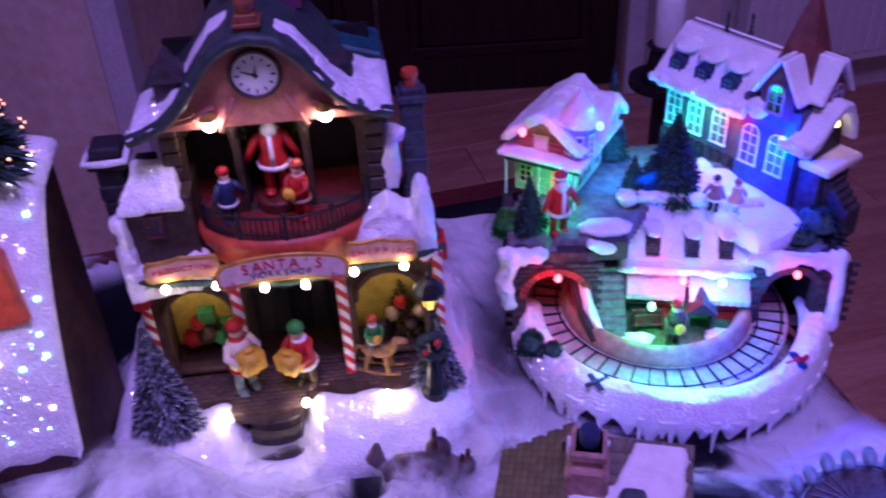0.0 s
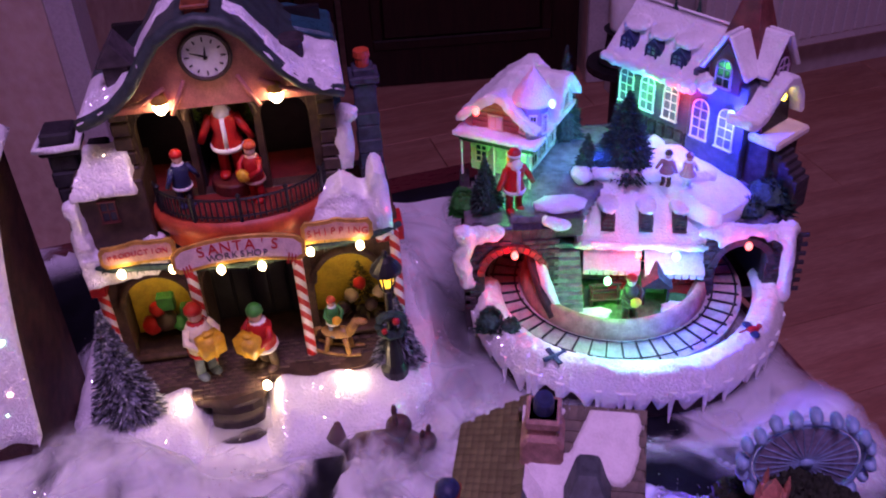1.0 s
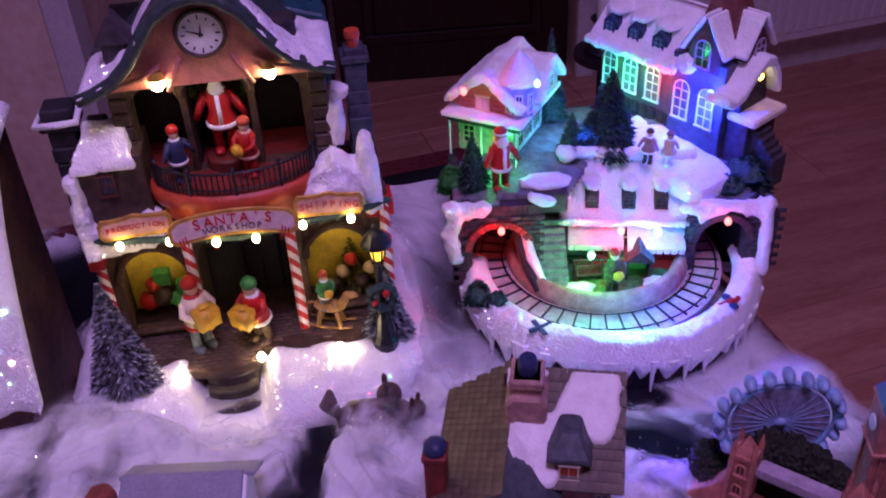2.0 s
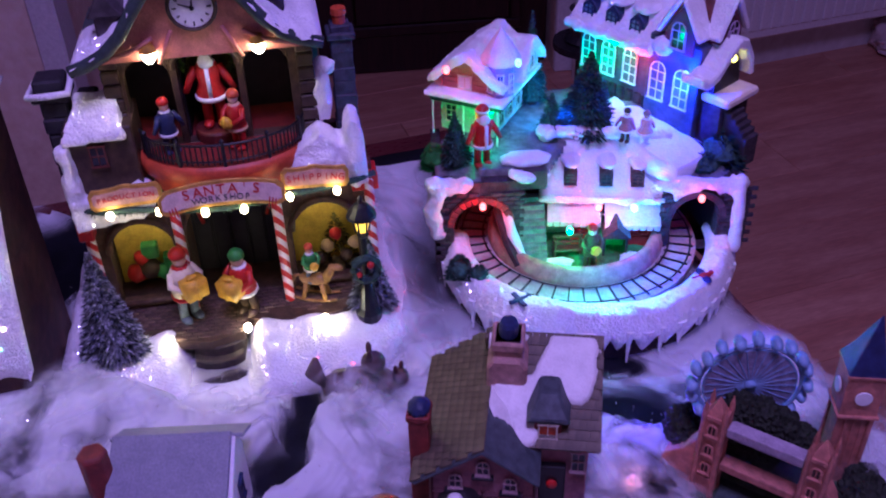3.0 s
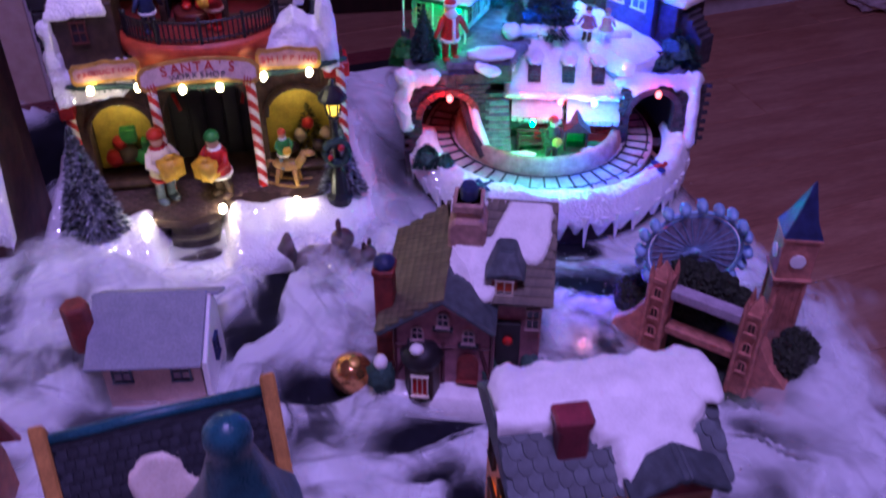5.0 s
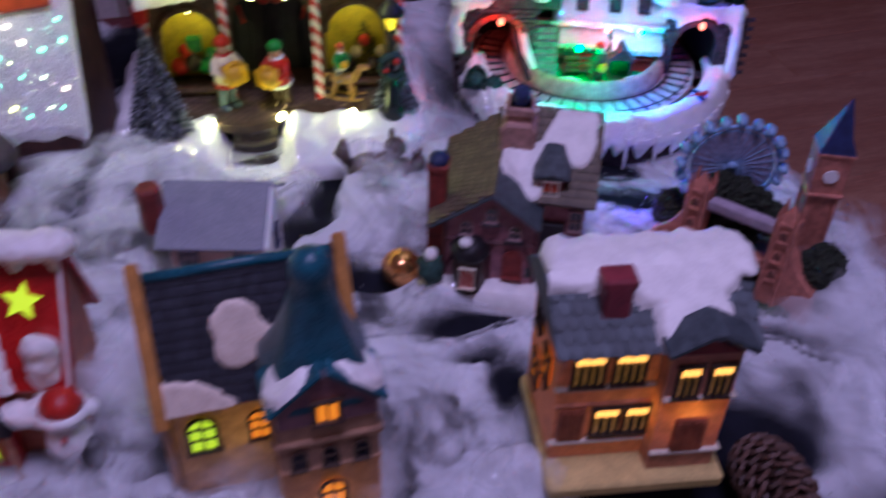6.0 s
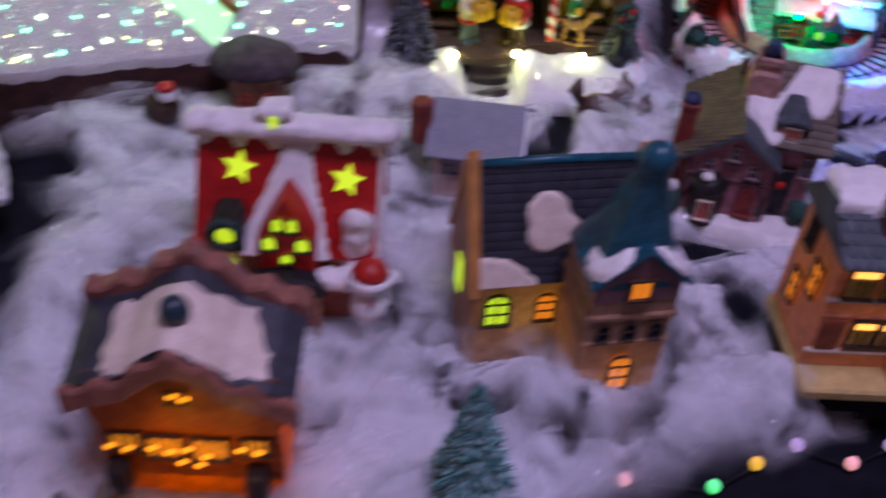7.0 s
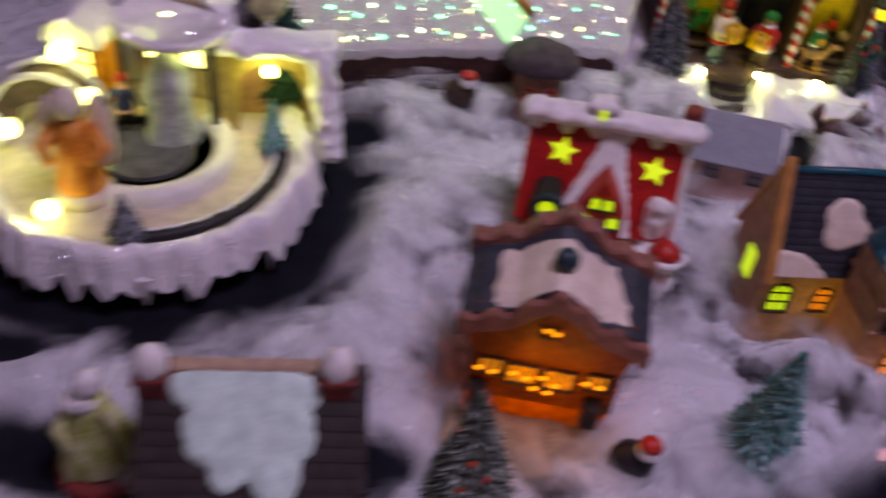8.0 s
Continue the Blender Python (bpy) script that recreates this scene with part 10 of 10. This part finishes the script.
tube(bm, [(0.1165 * math.cos(t), 0.1165 * math.sin(t), 0.0540 + 0.0015 * noise.noise((t * 9, 2, 1))) for t in [math.radians(-76 + 94 * i / 60) for i in range(61)]], [0.0052 + 0.0016 * noise.noise((i * .5, 0, 7)) for i in range(61)], 8)
part("dark_kerb", bm, DARK, lv, "dark brown kerb", smooth=True)
bm = bmesh.new()
tube(bm, [(0.1105 * math.cos(t), 0.1105 * math.sin(t), 0.0555) for t in [math.radians(-76 + 94 * i / 60) for i in range(61)]], [0.0022 + 0.0012 * noise.noise((i * .6, 3, 7)) for i in range(61)], 7)
part("kerb_snow", bm, SNOW, lv, "line of snow along the kerb", smooth=True)
bm = bmesh.new()
lathe(bm, [(0.058, 0.046), (0.058, 0.058), (0.062, 0.063), (0.072, 0.064), (0.077, 0.058), (0.078, 0.046)], 48, None, -125, 62)
part("ring_wall", bm, SNOW_PLAIN, lv, "white ring wall", smooth=True)
bm = bmesh.new()
lathe(bm, [(0.040, 0.050), (0.060, 0.050), (0.060, 0.046), (0.040, 0.046)], 56)
part("dark_channel", bm, BROWN, lv, "dark brown channel between the ring walls")
bm = bmesh.new()
lathe(bm, [(0.0, 0.055), (0.040, 0.054), (0.041, 0.046)], 48)
part("ice_rink", bm, mat("dim_ice", (0.10, 0.10, 0.11), 0.12, 0.3, 60, 0.1), lv, "grey ice rink")
bm = bmesh.new()
lathe(bm, [(0.027, 0.046), (0.026, 0.056), (0.021, 0.066), (0.020, 0.090), (0.022, 0.104), (0.017, 0.118), (0.011, 0.128), (0.004, 0.134)], 18, xf(0.008, 0.034, 0))
for v_ in bm.verts:
    v_.co += Vector((v_.co.x - 0.008, v_.co.y - 0.034, 0)).normalized() * 0.005 * noise.noise(v_.co * 60)
part("ice_fountain", bm, mat("grey_ice_resin", (0.36, 0.39, 0.42), 0.35, 0.35, 60, 0.5), lv, "grey-white frozen fountain", smooth=True)
# dark posts of the bandstand round the fountain, with its pale eave
for k, (x, y) in enumerate(((-0.036, 0.040), (0.044, 0.048), (0.036, 0.078), (-0.020, 0.078))):
    bm = bmesh.new()
    lathe(bm, [(0.006, 0.046), (0.0045, 0.052), (0.0036, 0.10), (0.0045, 0.144), (0.006, 0.148)], 10, xf(x, y, 0))
    part("bandstand_post", bm, DARK, lv, "dark bandstand post")
bm = bmesh.new()
lathe(bm, [(0.050, 0.146), (0.052, 0.150), (0.049, 0.155), (0.047, 0.150)], 24, xf(0.006, 0.062, 0))
part("bandstand_ring", bm, SNOW, lv, "snowy ring beam on the posts", smooth=True)
# little arched bridge of brown stone
BR = xf(-0.096, 0.012, 0, 0, 0, 14)
bm = bmesh.new()
n = 18
out_, in_ = [(0.050 * math.cos(math.pi * i / n), 0.046 + 0.058 * math.sin(math.pi * i / n)) for i in range(n + 1)], [(0.031 * math.cos(math.pi * i / n), 0.046 + 0.036 * math.sin(math.pi * i / n)) for i in range(n + 1)]
for i in range(n):
    prism(bm, [in_[i], out_[i], out_[i + 1], in_[i + 1]], -0.014, 0.014, BR)
bmesh.ops.remove_doubles(bm, verts=bm.verts, dist=0.0002)
part("arched_bridge", bm, mat("brown_bridge_stone", (0.10, 0.07, 0.05), 0.6, 0.4, 110, 0.6), lv, "brown stone arched bridge")
bm = bmesh.new()
for s_ in (-0.013, 0.013):
    tube(bm, [(0.050 * math.cos(math.pi * i / n), s_, 0.049 + 0.058 * math.sin(math.pi * i / n)) for i in range(n + 1)], [0.0035 + 0.0012 * noise.noise((i * .7, s_ * 90, 2)) for i in range(n + 1)], 7, False, BR)
part("bridge_snow", bm, SNOW, lv, "snow on the bridge's parapets", smooth=True)
# kiosk at the back, its orange light put into the wall colour
bm = bmesh.new()
box(bm, -0.105, -0.060, 0.045, 0.080, 0.046, 0.120)
kio = part("kiosk", bm, mat("orange_lit_kiosk", (0.60, 0.22, 0.04), 0.5, 0.25), lv, "kiosk coloured as if lit orange", bev=0.001)
lattice_window(kio, -0.082, 0.030, 0.085, 0.112, 0.0445, BROWN, glow_mat("kiosk_pane", (1, 0.72, 0.34), 3.0), cols=3, rows=2)
bm = bmesh.new()
prism(bm, [(-0.112, 0.118), (-0.053, 0.118), (-0.058, 0.132), (-0.082, 0.146), (-0.107, 0.132)], 0.036, 0.088)
melt(part("kiosk_roof", bm, SNOW, kio, "snowy kiosk roof", smooth=True), 0.0022, 2)

# tunnel arch with a lamp
bm = bmesh.new()
TA = xf(0.088, 0.070, 0, 0, 0, 18)
arched_wall(bm, -0.046, 0.046, 0.046, 0.128, 0.0, 0.03, [(0, 0.060, 0.047, 0.090)])
bmesh.ops.transform(bm, matrix=TA, verts=bm.verts)
bmesh.ops.remove_doubles(bm, verts=bm.verts, dist=0.0003)
part("tunnel_arch", bm, mat("ochre_lit_stone", (0.36, 0.26, 0.09), 0.6, 0.25, 100, 0.5), lv, "ochre stone arch")
bm = bmesh.new()
box(bm, -0.044, 0.044, 0.03, 0.036, 0.046, 0.12, TA)
part("tunnel_back", bm, OCHRE, lv)
bm = bmesh.new()
for k in range(15):
    ball(bm, (-0.050 + k * 0.0072, 0.012 + 0.003 * math.sin(k), 0.134 + 0.004 * noise.noise((k, 2, 2))), (0.011, 0.022, 0.010), TA, 2, 0.3, 1.8, k)
for k in range(9):
    ball(bm, (0.044 + 0.001 * k, 0.004 - 0.003 * k, 0.130 - 0.010 * k), (0.014, 0.020, 0.013), TA, 2, 0.4, 1.8, k)
melt(part("arch_snow", bm, SNOW, lv, smooth=True), 0.0022, 3)
p0 = Vector((LX, LY, TABLE)) + (TA @ Vector((0, -0.006, 0.116)))
bm = bmesh.new()
ball(bm, TA @ Vector((0, -0.004, 0.116)), (0.006, 0.005, 0.006), sub=2)
part("arch_lamp", bm, glow_mat("arch_globe", (1, 0.82, 0.5), 12), lv, "bright warm lamp", smooth=True)
lamp("rink_light", p0.x, p0.y - 0.012, p0.z - 0.004, 0.07, (1.0, 0.82, 0.50), 0.005)
# gabled house behind, with lit front
bm = bmesh.new()
box(bm, -0.050, 0.020, 0.096, 0.140, 0.046, 0.150)
prism(bm, [(-0.055, 0.150), (0.025, 0.150), (-0.015, 0.190)], 0.091, 0.143)
lh = part("rink_house", bm, mat("warm_white_wall", (0.60, 0.48, 0.34), 0.5, 0.15), lv, "pale house over the rink", bev=0.001)
for c in (-0.033, 0.003):
    lattice_window(lh, c, 0.022, 0.085, 0.138, 0.0955, BROWN, glow_mat("warm_window", (1, 0.80, 0.50), 4.0), arch=True, cols=2, rows=3)
bm = bmesh.new()
for sx in (-1, 1):
    slab(bm, axes((-0.015 + sx * 0.050, 0.085 if sx > 0 else 0.149, 0.143), (0, sx, 0), (-sx * 0.050, 0, 0.050)), 0.064, 0.071, -0.008)
part("rink_house_roof", bm, SNOW, lh, "snowy roof", bev=0.002)
# the two largest globes are added to overbrighten the house front
for x, y, z, r in ((-0.030, -0.106, 0.060, 0.0085), (-0.101, -0.042, 0.078, 0.009), (-0.004, 0.068, 0.138, 0.013), (0.028, 0.064, 0.136, 0.012), (-0.050, 0.004, 0.094, 0.008), (-0.084, 0.026, 0.118, 0.010)):
    bm = bmesh.new()
    ball(bm, (x, y, z), r, sub=3)
    part("globe_lamp", bm, glow_mat("warm_globe", (1, 0.82, 0.55), 5), lv, "bright warm globe lamp", smooth=True)
    lamp("rink_light", LX + x, LY + y - 0.016, TABLE + z + 0.008, 0.028, (1.0, 0.80, 0.48), 0.006)
# orange deer-like ornament on the ring and two trees
bm = bmesh.new()
lathe(bm, [(0.017, 0), (0.018, 0.004), (0.013, 0.030), (0.011, 0.050), (0.008, 0.062)], 14)
for sx in (-1, 1):
    tube(bm, [(sx * 0.009, 0, 0.054), (sx * 0.019, -0.008, 0.044), (sx * 0.012, -0.018, 0.040)], [0.006, 0.005, 0.004], 8)
paint(bm, 0)
ball(bm, (0, -0.002, 0.073), (0.010, 0.010, 0.011), sub=3)
for sx in (-1, 1):
    ball(bm, (sx * 0.015, 0.010, 0.044), (0.009, 0.004, 0.026), sub=3, amp=0.25, freq=2, seed=sx + 3)
lathe(bm, [(0.018, 0.0), (0.020, 0.006), (0.016, 0.012)], 14)
paint(bm, 1)
tagged(part("orange_figurine", bm, [mat("orange_robe_paint", (0.78, 0.20, 0.02), 0.45, 0.35, 60, 0.2, col2=(0.85, 0.40, 0.08)), CREAM], None, smooth=True, m=pose(LX - 0.020, LY - 0.070, TABLE + 0.050, 0, 0, 20) @ Matrix.Scale(1.25, 4)), "orange and cream toy figure on the ring path", "figurine")
figure("small toy skater in blue with a red cap", LX - 0.030, LY + 0.024, TABLE + 0.055, 0.056, 20, NAVY, REDP, DARK, "", trim=SKIN)
fir("fir_tree", "small dark toy fir on the snow rim", LX + 0.040, LY - 0.112, TABLE + 0.054, 0.046, 0.014, FIR_FROST, 61, 800, 0.006, "rink firs")
fir("fir_tree", "small teal toy fir by the stone arch", LX + 0.100, LY + 0.042, TABLE + 0.050, 0.056, 0.013, FIR_TEAL, 62, 800, 0.006, "rink firs")
fir("fir_tree", "dark toy fir above the stone arch", LX + 0.085, LY + 0.118, TABLE + 0.060, 0.11, 0.03, FIR, 63, 1100, 0.010, "rink firs")
bm = bmesh.new()
ball(bm, (LX * 0 + 0.075, 0.105, 0.16), (0.016, 0.016, 0.014), sub=3, amp=0.3, freq=2)
part("lit_bush", bm, mat("lit_yellow_bush", (0.5, 0.5, 0.25), 0.7, 0.3, 90, 0.5), lv, smooth=True)
